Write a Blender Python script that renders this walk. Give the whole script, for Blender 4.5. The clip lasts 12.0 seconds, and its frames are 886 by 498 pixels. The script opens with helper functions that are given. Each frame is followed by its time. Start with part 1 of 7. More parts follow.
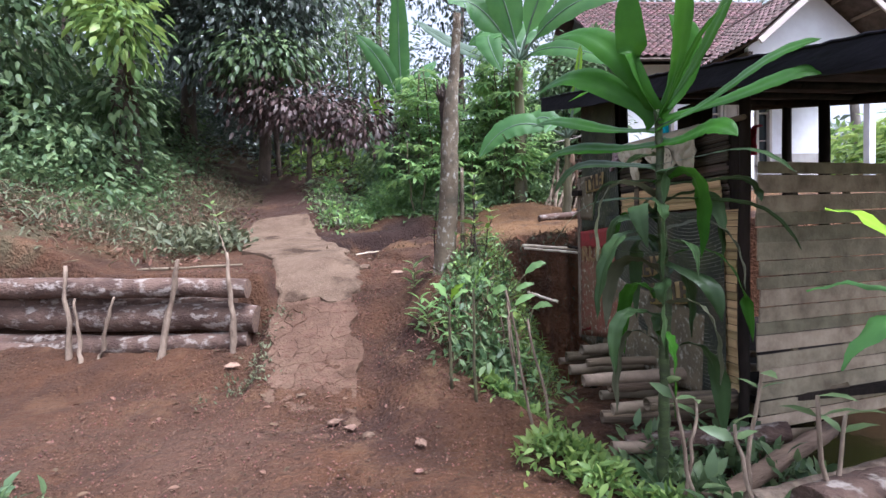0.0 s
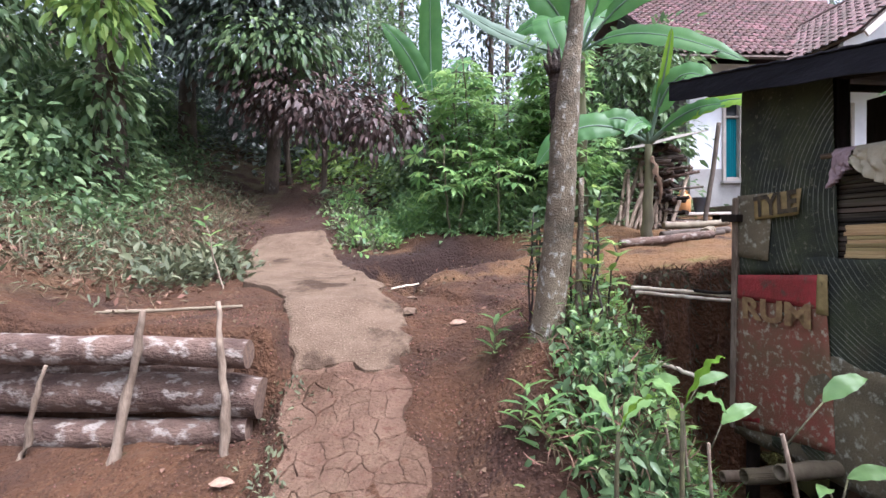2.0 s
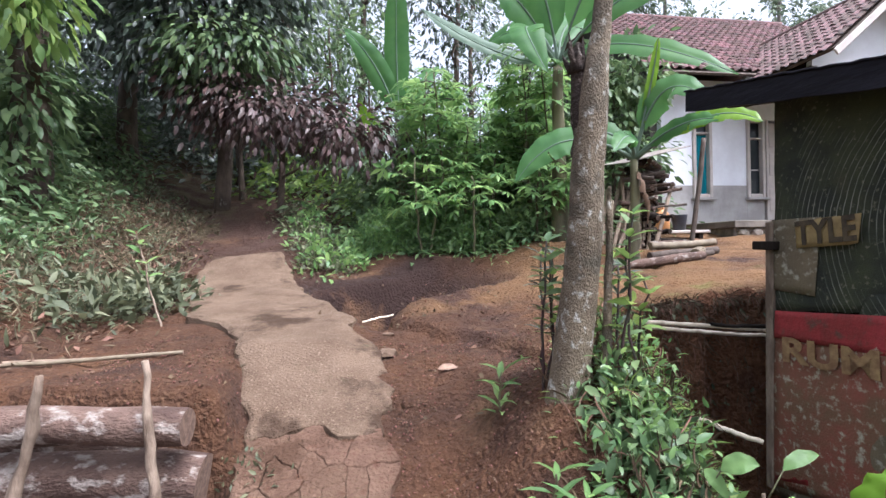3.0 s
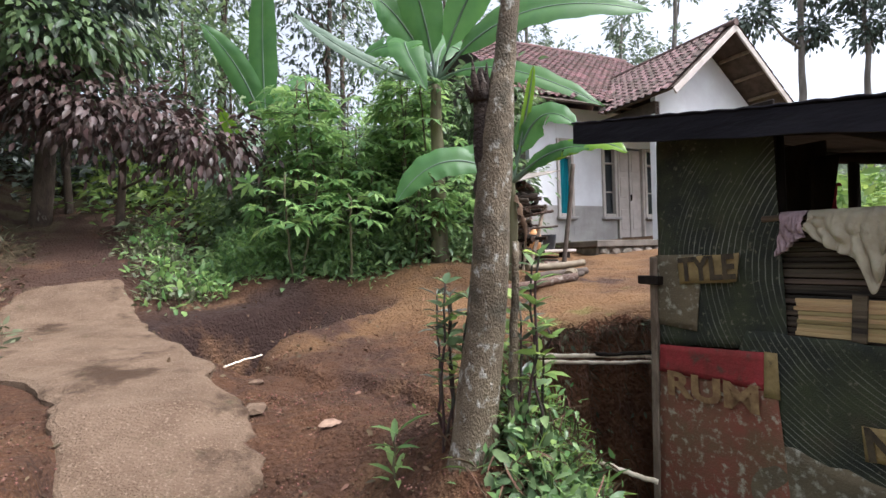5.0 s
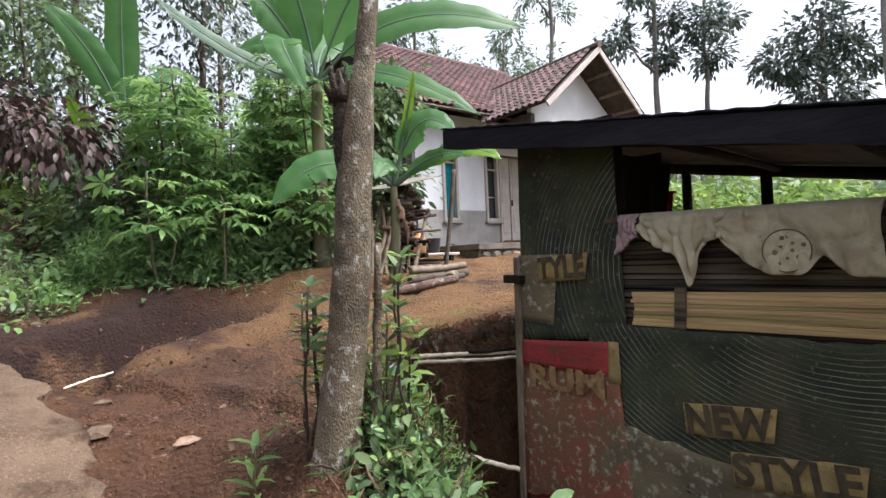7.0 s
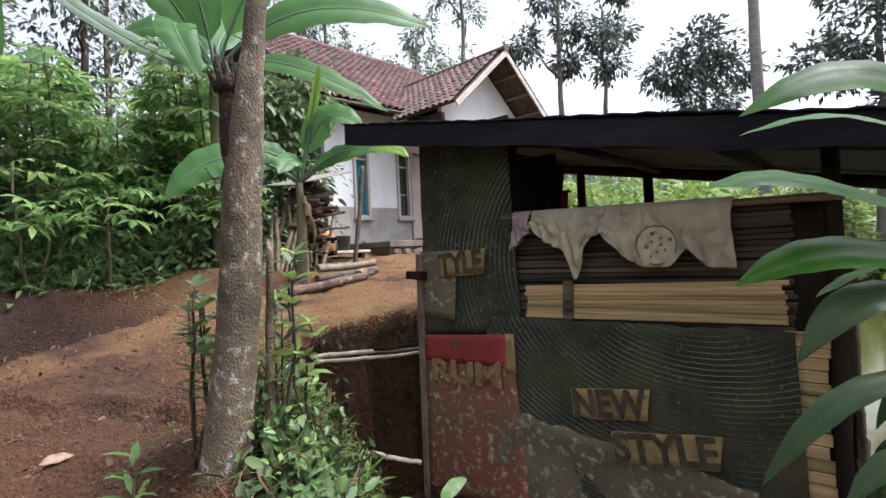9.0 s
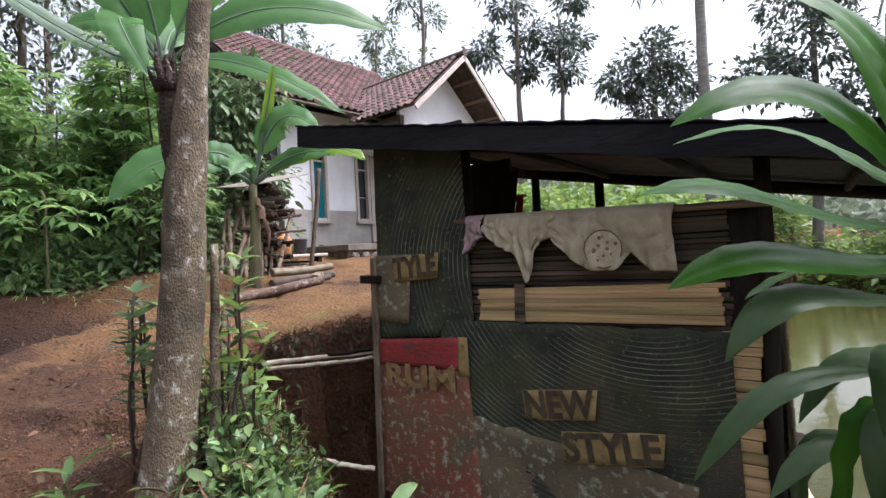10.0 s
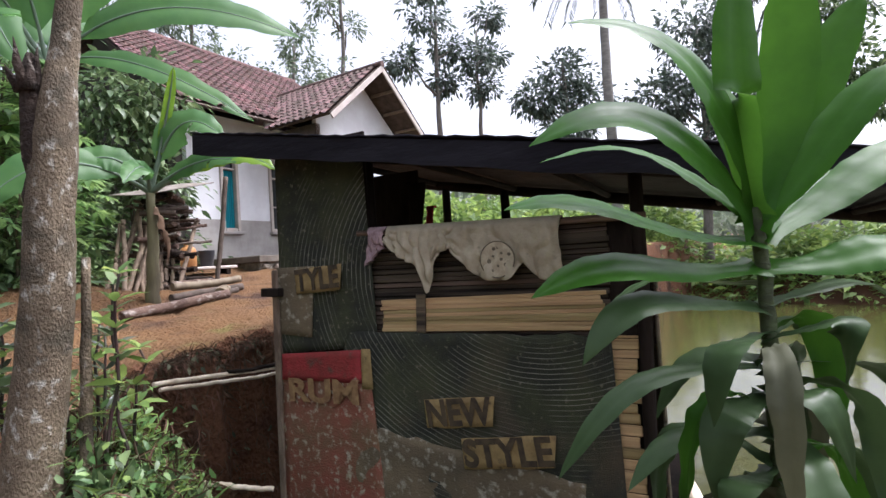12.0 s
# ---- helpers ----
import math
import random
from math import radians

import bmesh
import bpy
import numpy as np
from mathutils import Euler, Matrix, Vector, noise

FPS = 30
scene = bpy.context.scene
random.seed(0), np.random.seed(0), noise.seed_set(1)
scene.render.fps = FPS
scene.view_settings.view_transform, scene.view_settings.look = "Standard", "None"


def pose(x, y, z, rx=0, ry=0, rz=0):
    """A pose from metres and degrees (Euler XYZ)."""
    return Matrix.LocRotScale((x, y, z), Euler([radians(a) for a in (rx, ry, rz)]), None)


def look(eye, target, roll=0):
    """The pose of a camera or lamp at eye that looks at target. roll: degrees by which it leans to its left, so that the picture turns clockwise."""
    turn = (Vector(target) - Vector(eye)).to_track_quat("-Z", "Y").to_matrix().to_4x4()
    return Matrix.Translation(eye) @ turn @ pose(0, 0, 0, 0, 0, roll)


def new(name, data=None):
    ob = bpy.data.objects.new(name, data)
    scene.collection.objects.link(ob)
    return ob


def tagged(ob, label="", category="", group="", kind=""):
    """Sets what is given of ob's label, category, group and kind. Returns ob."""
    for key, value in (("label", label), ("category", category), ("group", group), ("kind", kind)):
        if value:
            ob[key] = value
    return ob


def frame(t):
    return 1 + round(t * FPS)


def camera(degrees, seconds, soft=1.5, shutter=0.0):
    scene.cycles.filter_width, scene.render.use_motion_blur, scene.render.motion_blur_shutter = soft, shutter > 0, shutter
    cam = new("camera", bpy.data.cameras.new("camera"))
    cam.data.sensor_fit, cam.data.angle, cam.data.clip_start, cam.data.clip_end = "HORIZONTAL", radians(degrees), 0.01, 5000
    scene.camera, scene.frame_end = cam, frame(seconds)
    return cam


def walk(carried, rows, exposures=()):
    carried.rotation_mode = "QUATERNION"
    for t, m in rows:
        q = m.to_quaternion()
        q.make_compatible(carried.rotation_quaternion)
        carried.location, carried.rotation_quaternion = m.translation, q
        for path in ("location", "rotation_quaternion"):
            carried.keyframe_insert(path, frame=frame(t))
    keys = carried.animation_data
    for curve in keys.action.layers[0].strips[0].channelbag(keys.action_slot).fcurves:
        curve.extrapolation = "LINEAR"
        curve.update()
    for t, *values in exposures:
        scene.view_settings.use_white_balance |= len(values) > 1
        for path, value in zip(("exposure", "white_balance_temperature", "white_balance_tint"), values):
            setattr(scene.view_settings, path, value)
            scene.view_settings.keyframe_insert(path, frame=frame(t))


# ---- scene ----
cam = camera(82.0, 12.0)
PATH = [
    (0, (0.284, 0.051, 1.384), (0.167, 2.046, 1.298), -1.8),
    (0.5, (0.115, 0.489, 1.404), (-0.031, 2.482, 1.33), -1.7),
    (1, (-0.038, 0.976, 1.489), (-0.203, 2.968, 1.428), -1.3),
    (1.5, (-0.256, 1.383, 1.527), (-0.414, 3.376, 1.467), -1.0),
    (2, (-0.465, 1.729, 1.595), (-0.592, 3.724, 1.547), -0.8),
    (2.5, (-0.598, 2.11, 1.673), (-0.665, 4.108, 1.65), -0.8),
    (3, (-0.705, 2.382, 1.714), (-0.667, 4.382, 1.716), -1.1),
    (3.2, (-0.765, 2.507, 1.746), (-0.68, 4.505, 1.758), -1.2),
    (5, (-0.765, 2.759, 1.887), (-0.229, 4.686, 1.918), -1.6),
    (5.5, (-0.732, 2.741, 1.891), (-0.095, 4.637, 1.934), -1.7),
    (6, (-0.699, 2.723, 1.889), (0.034, 4.583, 1.937), -1.9),
    (6.5, (-0.665, 2.707, 1.879), (0.163, 4.527, 1.923), -2.1),
    (7, (-0.631, 2.697, 1.866), (0.291, 4.472, 1.901), -2.4),
    (9, (-0.56, 2.638, 1.854), (0.64, 4.238, 1.865), -2.9),
    (9.5, (-0.545, 2.619, 1.856), (0.713, 4.173, 1.87), -2.9),
    (10, (-0.523, 2.609, 1.857), (0.795, 4.113, 1.872), -3.0),
    (10.5, (-0.504, 2.592, 1.86), (0.872, 4.044, 1.878), -3.1),
    (11, (-0.479, 2.572, 1.86), (0.951, 3.971, 1.882), -3.2),
    (11.5, (-0.46, 2.543, 1.858), (1.02, 3.888, 1.888), -3.3),
    (12, (-0.448, 2.504, 1.857), (1.08, 3.794, 1.894), -3.5),
]
walk(cam, [(t, look(eye, target, roll)) for t, eye, target, roll in PATH], [(0, 1.53, 5500, 19), (1, 1.6, 5500, 19), (2, 1.73, 5600, 18), (2.5, 1.68, 5600, 17), (3, 1.57, 5700, 16), (5, 1.33, 6000, 13), (7, 1.32, 6100, 13), (12, 1.32, 6000, 18)])

# ---------------------------------------------------------------- light
world = bpy.data.worlds.new("overcast_sky")
scene.world = world
world.use_nodes = True
wn, wl = world.node_tree.nodes, world.node_tree.links
sky = wn.new("ShaderNodeTexSky")
sky.sky_type, sky.sun_disc = "NISHITA", False
sky.sun_elevation, sky.sun_rotation = radians(62), radians(125)
sky.air_density, sky.dust_density, sky.ozone_density = 1.0, 6.0, 1.0
soften = wn.new("ShaderNodeHueSaturation")
soften.inputs["Saturation"].default_value = 0.3
wl.new(sky.outputs[0], soften.inputs["Color"])
wl.new(soften.outputs[0], wn["Background"].inputs["Color"])
wn["Background"].inputs["Strength"].default_value = 0.15
sun = new("sun", bpy.data.lights.new("sun", "SUN"))
sun.data.energy, sun.data.angle, sun.data.color = 2.2, radians(30), (1.0, 0.97, 0.93)
sun.matrix_world = look((0, 0, 30), (-13, 9, 0))

# ---------------------------------------------------------------- node materials
def material(name, base, rough=0.8, second=None, scale=6.0, mix=(0.4, 0.6), bump=0.3, bump_scale=40.0, metal=0.0,
             fleck=None, fleck_scale=30.0, fleck_at=0.62, stretch=(1, 1, 1), random=0.0, island=0.0, through_light=None, distance=0.01, gloss=0.3, soft=0.06):
    """A node material: two colours mixed by a noise, flecks of a third, and a bump of two sizes."""
    m = bpy.data.materials.new(name)
    m.use_nodes = True
    n, l = m.node_tree.nodes, m.node_tree.links
    bsdf = n["Principled BSDF"]
    bsdf.inputs["Roughness"].default_value = rough
    bsdf.inputs["Metallic"].default_value = metal
    bsdf.inputs["Specular IOR Level"].default_value = gloss
    co = n.new("ShaderNodeTexCoord")
    mp = n.new("ShaderNodeMapping")
    mp.inputs["Scale"].default_value = stretch
    l.new(co.outputs["Object"], mp.inputs["Vector"])
    big = n.new("ShaderNodeTexNoise")
    big.inputs["Scale"].default_value, big.inputs["Detail"].default_value, big.inputs["Roughness"].default_value = scale, 6, 0.65
    l.new(mp.outputs[0], big.inputs["Vector"])
    ramp = n.new("ShaderNodeValToRGB")
    ramp.color_ramp.elements[0].position, ramp.color_ramp.elements[1].position = mix
    ramp.color_ramp.elements[0].color = (*base, 1)
    ramp.color_ramp.elements[1].color = (*(second or [c * 0.7 for c in base]), 1)
    l.new(big.outputs["Fac"], ramp.inputs["Fac"])
    colour = ramp.outputs["Color"]
    fine = n.new("ShaderNodeTexNoise")
    fine.inputs["Scale"].default_value, fine.inputs["Detail"].default_value = bump_scale, 5
    l.new(mp.outputs[0], fine.inputs["Vector"])
    if fleck:
        spot = n.new("ShaderNodeTexNoise")
        spot.inputs["Scale"].default_value, spot.inputs["Detail"].default_value, spot.inputs["Roughness"].default_value = fleck_scale, 4, 0.6
        l.new(mp.outputs[0], spot.inputs["Vector"])
        cut = n.new("ShaderNodeMapRange")
        cut.inputs["From Min"].default_value, cut.inputs["From Max"].default_value = fleck_at, fleck_at + soft
        l.new(spot.outputs["Fac"], cut.inputs["Value"])
        over = n.new("ShaderNodeMix")
        over.data_type = "RGBA"
        l.new(cut.outputs[0], over.inputs["Factor"])
        l.new(colour, over.inputs["A"])
        over.inputs["B"].default_value = (*fleck, 1)
        colour = over.outputs["Result"]
    for amount, node, socket in ((random, "ShaderNodeObjectInfo", "Random"), (island, "ShaderNodeNewGeometry", "Random Per Island")):
        if amount:
            info = n.new(node)
            level = n.new("ShaderNodeMapRange")
            level.inputs["To Min"].default_value, level.inputs["To Max"].default_value = 1 - amount, 1 + amount
            l.new(info.outputs[socket], level.inputs["Value"])
            hsv = n.new("ShaderNodeHueSaturation")
            l.new(level.outputs[0], hsv.inputs["Value"])
            hue = n.new("ShaderNodeMapRange")
            hue.inputs["To Min"].default_value, hue.inputs["To Max"].default_value = 0.5 + 0.06 * amount, 0.5 - 0.06 * amount
            l.new(info.outputs[socket], hue.inputs["Value"])
            l.new(hue.outputs[0], hsv.inputs["Hue"])
            l.new(colour, hsv.inputs["Color"])
            colour = hsv.outputs["Color"]
    l.new(colour, bsdf.inputs["Base Color"])
    rr = n.new("ShaderNodeMapRange")
    rr.inputs["To Min"].default_value, rr.inputs["To Max"].default_value = max(0.05, rough - 0.12), min(1, rough + 0.12)
    l.new(fine.outputs["Fac"], rr.inputs["Value"])
    l.new(rr.outputs[0], bsdf.inputs["Roughness"])
    if bump:
        add = n.new("ShaderNodeMath")
        add.operation = "ADD"
        l.new(big.outputs["Fac"], add.inputs[0])
        l.new(fine.outputs["Fac"], add.inputs[1])
        bp = n.new("ShaderNodeBump")
        bp.inputs["Strength"].default_value, bp.inputs["Distance"].default_value = bump, distance
        l.new(add.outputs[0], bp.inputs["Height"])
        l.new(bp.outputs[0], bsdf.inputs["Normal"])
    if through_light:
        thin = n.new("ShaderNodeBsdfTranslucent")
        hs = n.new("ShaderNodeHueSaturation")
        hs.inputs["Value"].default_value, hs.inputs["Hue"].default_value = 1.6, 0.485
        l.new(colour, hs.inputs["Color"])
        l.new(hs.outputs[0], thin.inputs["Color"])
        mx = n.new("ShaderNodeMixShader")
        mx.inputs[0].default_value = through_light
        l.new(bsdf.outputs[0], mx.inputs[1])
        l.new(thin.outputs[0], mx.inputs[2])
        l.new(mx.outputs[0], n["Material Output"].inputs["Surface"])
    return m


M_CONCRETE = material("worn_concrete", (0.15, 0.104, 0.07), 0.95, (0.1, 0.066, 0.043), 3.0, (0.36, 0.64), 1.0, 70, soft=0.1, fleck=(0.185, 0.135, 0.095), fleck_scale=60, fleck_at=0.55, distance=0.025, gloss=0.15)
M_PLATE = material("cracked_concrete", (0.125, 0.078, 0.052), 0.95, (0.075, 0.042, 0.027), 3.2, (0.35, 0.68), 1.0, 45, soft=0.12, fleck=(0.078, 0.04, 0.024), fleck_scale=17, fleck_at=0.55, random=0.05, distance=0.025, gloss=0.15)
M_BARK = material("mottled_bark", (0.19, 0.15, 0.1), 0.9, (0.1, 0.075, 0.049), 7, (0.36, 0.66), 1.0, 110, soft=0.12, fleck=(0.4, 0.385, 0.335), fleck_scale=26, fleck_at=0.56, stretch=(1, 1, 0.7), distance=0.02)
M_LOG = material("lichen_log_bark", (0.125, 0.08, 0.06), 0.9, (0.062, 0.037, 0.028), 7, (0.4, 0.6), 0.9, 60, soft=0.1, fleck=(0.25, 0.215, 0.185), fleck_scale=13, fleck_at=0.53, stretch=(0.6, 1, 1), distance=0.02)
M_LOGEND = material("cut_wood_end", (0.16, 0.105, 0.075), 0.9, (0.09, 0.055, 0.04), 30, bump=0.4)
M_STICK = material("peeled_stick", (0.25, 0.19, 0.14), 0.85, (0.12, 0.085, 0.06), 12, bump=0.8, distance=0.02, stretch=(1, 1, 0.3))
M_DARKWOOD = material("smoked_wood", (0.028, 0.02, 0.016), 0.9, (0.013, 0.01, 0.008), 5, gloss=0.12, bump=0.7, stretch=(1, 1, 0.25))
M_TARROOF = material("tarred_sheet", (0.017, 0.016, 0.021), 0.72, (0.009, 0.008, 0.011), 3, bump=0.6, bump_scale=18, gloss=0.14, stretch=(0.5, 1, 2))
M_BAMBOO = material("split_bamboo", (0.6, 0.44, 0.22), 0.6, (0.3, 0.195, 0.085), 5, (0.3, 0.68), 0.6, 40, stretch=(0.12, 1, 6), random=0.22, soft=0.2, fleck=(0.12, 0.075, 0.04), fleck_scale=3.2, fleck_at=0.54)
M_OLDBAMBOO = material("weathered_bamboo", (0.22, 0.165, 0.105), 0.8, (0.07, 0.05, 0.033), 5, (0.3, 0.7), 0.7, 40, stretch=(0.12, 1, 4), random=0.35, soft=0.15, fleck=(0.03, 0.022, 0.017), fleck_scale=4, fleck_at=0.52)
M_POLE = material("bamboo_pole", (0.22, 0.17, 0.115), 0.6, (0.12, 0.088, 0.06), 8, (0.4, 0.7), 0.3, 50, random=0.2)
M_WHITE = material("white_wall_paint", (0.78, 0.79, 0.82), 0.75, (0.7, 0.7, 0.73), 1.5, bump=0.15)
M_WAINSCOT = material("grey_cement_render", (0.4, 0.38, 0.36), 0.85, (0.3, 0.28, 0.265), 1.6, bump=0.25)
M_TILE = material("clay_roof_tile", (0.15, 0.094, 0.082), 0.85, (0.085, 0.058, 0.055), 4, (0.35, 0.65), 0.4, 40, fleck=(0.05, 0.042, 0.042), fleck_scale=9, fleck_at=0.57, random=0.4)
M_STONE = material("foundation_stone", (0.25, 0.21, 0.17), 0.9, (0.13, 0.11, 0.09), 8, bump=0.6, random=0.3)
M_TEAL = material("teal_curtain", (0.0, 0.2, 0.24), 0.8, (0.0, 0.13, 0.17), 4, bump=0.4, stretch=(8, 1, 0.2))
M_TRIM = material("cream_door_paint", (0.5, 0.45, 0.41), 0.6, (0.42, 0.37, 0.33), 3, bump=0.15)


# ---------------------------------------------------------------- mesh helpers
def smooth_step(a, b, v):
    t = np.clip((v - a) / (b - a), 0, 1)
    return t * t * (3 - 2 * t)


def mesh_of(name, verts, faces, mat, smooth=False):
    me = bpy.data.meshes.new(name)
    me.from_pydata([tuple(map(float, v)) for v in verts], [], [tuple(f) for f in faces])
    for one in (mat if isinstance(mat, (list, tuple)) else [mat]):
        me.materials.append(one)
    if smooth:
        me.shade_smooth()
    me.update()
    return me


def link(name, me, parent=None, label=""):
    ob = new(name, me)
    ob.parent = parent
    if label:
        ob["label"] = label
    return ob


def part(name, bm, mat, parent, label="", smooth=False):
    """Links a bmesh as one mesh object under a thing or under a part."""
    me = bpy.data.meshes.new(name)
    bm.normal_update()
    bm.to_mesh(me)
    bm.free()
    me.materials.append(mat)
    if smooth:
        me.shade_smooth()
    return link(name, me, parent, label)


def thing(name, place, label, category, group="", kind="", turn=0):
    ob = new(name)
    ob.empty_display_size = 0.1
    ob.matrix_basis = pose(*place, 0, 0, turn)
    return tagged(ob, label, category, group, kind)


def box(size, at=(0, 0, 0), bevel=0.006, turn=(0, 0, 0)):
    bm = bmesh.new()
    bmesh.ops.create_cube(bm, size=1)
    bmesh.ops.scale(bm, vec=size, verts=bm.verts)
    if bevel:
        bmesh.ops.bevel(bm, geom=bm.edges, offset=min(bevel, min(size) * 0.3), segments=1, affect="EDGES")
    bmesh.ops.transform(bm, matrix=pose(*at, *turn), verts=bm.verts)
    return bm


def tube_data(points, radii, sides=10, rough=0.0, seed=0, cap=True):
    """Vertices and faces of a tube along points with a radius at each."""
    rng = np.random.default_rng(seed)
    points = [Vector(p) for p in points]
    verts, faces = [], []
    for i, p in enumerate(points):
        way = (points[min(i + 1, len(points) - 1)] - points[max(i - 1, 0)]).normalized()
        side = way.cross(Vector((0, 0, 1)) if abs(way.z) < 0.9 else Vector((1, 0, 0))).normalized()
        up = side.cross(way)
        for k in range(sides):
            a = 2 * math.pi * k / sides
            r = radii[i] * (1 + rough * rng.normal())
            verts.append(p + (side * math.cos(a) + up * math.sin(a)) * r)
    for i in range(len(points) - 1):
        for k in range(sides):
            a, b = i * sides + k, i * sides + (k + 1) % sides
            faces.append((a, b, b + sides, a + sides))
    if cap:
        faces.append(tuple(range(sides - 1, -1, -1)))
        faces.append(tuple(range(len(verts) - sides, len(verts))))
    return verts, faces


def tube(name, points, radii, mat, parent=None, sides=10, rough=0.0, seed=0, label=""):
    v, f = tube_data(points, radii, sides, rough, seed)
    me = mesh_of(name, v, f, mat)
    for p in me.polygons[:-2]:
        p.use_smooth = True
    return link(name, me, parent, label)


def bend(a, b, n, wobble, seed, sag=0.0):
    """A slightly crooked line of n points from a to b."""
    rng = np.random.default_rng(seed)
    a, b = np.array(a, float), np.array(b, float)
    t = np.linspace(0, 1, n)[:, None]
    line = a + (b - a) * t
    off = np.cumsum(rng.normal(0, wobble, (n, 3)), 0)
    off -= off[0] + (off[-1] - off[0]) * t
    line = line + off
    line[:, 2] -= sag * 4 * (t * (1 - t))[:, 0]
    return line


# ---------------------------------------------------------------- the ground
def brink(y):
    """Where the lane's right-hand edge falls away to the pit and the pond."""
    return np.interp(y, [-6, 0, 2.6, 3.4, 4.0, 4.8, 5.5, 6.0, 6.4], [3.5, 1.75, 0.95, 0.6, 0.22, 0.3, 0.42, 0.5, 0.56])


def back_bank(x):
    """Where the yard breaks off to the pit and the pond."""
    return np.interp(x, [0, 0.6, 1.5, 2.2, 5.5, 9.0, 60.0], [6.3, 6.35, 6.55, 6.55, 6.6, 8.0, 10.0])


def height(x, y):
    x, y = np.asarray(x, float), np.asarray(y, float)
    right = smooth_step(-0.8, 0.0, x)
    start = 3.8 - 0.6 * right
    ramp = np.clip((y - start) / 2.4, 0, 1) ** 1.15
    wall = smooth_step(5.1, 5.35, y)
    left = smooth_step(-1.8, -1.96, x - 0.25 * np.clip(5.2 - y, -1, 1))
    up = ramp * (1 - left) + (0.24 * smooth_step(4.2, 4.95, y) * (1 - wall) + wall) * left
    far = np.clip(y, 6, 60)
    upper = 0.96 + 0.1 * (far - 6) * np.clip(1 - (far - 12) / 60, 0.2, 1) + 0.05 * np.clip(x, 0, 12) + 0.16 * smooth_step(0, 1, x)
    upper = upper + 0.26 * np.clip(y - 8.8, 0, 9) * smooth_step(-1.9, -3.3, x)
    upper = upper + 0.40 * np.clip(-x - 4.1 - 0.24 * np.clip(y - 8, -2, 7), 0, 22)
    upper = upper + 0.16 * np.exp(-(((x + 2.75) / 0.55) ** 2 + ((y - 10.6) / 1.3) ** 2))
    # the drain behind the trodden ridge, which runs from the slab's corner up to the yard
    along, back = (x + 1.3) * 0.75 + (y - 7.5) * 0.66, (y - 7.5) * 0.75 - (x + 1.3) * 0.66
    edge = np.interp(y, [6.5, 7.2, 8.3, 9.3], [-1.2, -1.5, -2.15, -2.6])
    ditch = smooth_step(0.0, 0.22, back + 0.05 * np.sin(along * 7)) * smooth_step(1.5, 1.1, back) * smooth_step(2.4, 0.9, along) * smooth_step(-0.05, 0.45, x - edge)
    upper = upper - 0.8 * ditch + 0.06 * np.exp(-((back + 0.14) / 0.16) ** 2) * smooth_step(-0.1, 0.3, along) * smooth_step(2.4, 1.4, along)
    # a low worn scarp in front of the ridge
    front = (x + 0.76) * 0.75 + (y - 6.92) * 0.66 + 0.07 * np.sin(x * 6.5) + 0.04 * np.sin(x * 17)
    upper = upper - 0.09 * smooth_step(0.07, 0.0, front) * smooth_step(5.3, 6.2, y) * smooth_step(-1.5, -1.2, x) * smooth_step(0.5, 0.1, x)
    garden = smooth_step(9.3, 10.1, y + 0.25 * x) * smooth_step(-2.2, -1.4, x) * smooth_step(2.6, 1.2, x)
    upper = upper + 0.22 * garden
    upper = upper - 0.11 * np.exp(-(((x + 1.2) / 0.34) ** 2 + ((y - 7.5) / 0.34) ** 2))
    z = up * upper
    z = z + 0.27 * np.exp(-(((x - 0.05) / 0.33) ** 2 + ((y - 4.95) / 0.45) ** 2))
    # ruts of the lane beside the slab
    rut = np.exp(-((x + 0.55 + 0.08 * np.sin(y * 3)) / 0.16) ** 2) * smooth_step(3.2, 3.8, y) * smooth_step(6.2, 5.4, y)
    z = z - 0.07 * rut
    over = x - brink(y) + 0.05 * np.sin(y * 7) + 0.04 * np.sin(y * 17 + x * 5)
    wide = 0.42 + 0.38 * smooth_step(4.2, 4.7, y) * smooth_step(5.9, 5.4, y)
    behind = back_bank(x) - y + 0.05 * np.sin(x * 9) + 0.05 * np.sin(x * 21 + y * 6)
    fall = smooth_step(0.0, 1.0, over / wide) * smooth_step(0.0, 0.32, behind)
    low = -0.12 - 0.45 * smooth_step(4.7, 5.3, y) * smooth_step(0.5, 0.9, x) - 0.7 * smooth_step(1.9, 3.2, x)
    bank = smooth_step(19.0, 21.5, x + 0.6 * np.sin(y * 0.5)) + smooth_step(-9, -12, y)
    low = low + np.clip(bank, 0, 1) * 1.5
    return z * (1 - fall) + low * fall


def upper_path(y):
    """The middle line of the red earth path beyond the slab."""
    return -3.25 - 0.34 * (np.asarray(y, float) - 9.2)


def ground_z(x, y):
    return float(height(x, y))


def rough_ground(x, y):
    """Small lumps of the trodden earth."""
    out = np.empty(len(x))
    for i in range(len(x)):
        p = Vector((x[i], y[i], 0))
        out[i] = 0.045 * noise.noise(p * 2.1) + 0.03 * noise.noise(p * 6.3) + 0.022 * noise.noise(p * 15) * (0.4 + abs(noise.noise(p * 1.7)) * 2)
    # clods on the broken bank of the pit
    bank = np.exp(-((y - back_bank(x) + 0.15) / 0.22) ** 2) * smooth_step(0.3, 0.6, x) * smooth_step(4.0, 3.0, x)
    for i in np.nonzero(bank > 0.02)[0]:
        p = Vector((x[i], y[i], 4.0))
        out[i] += bank[i] * (0.16 * noise.noise(p * 4.2) + 0.1 * noise.noise(p * 9.5) + 0.05 * noise.noise(p * 21))
    return out


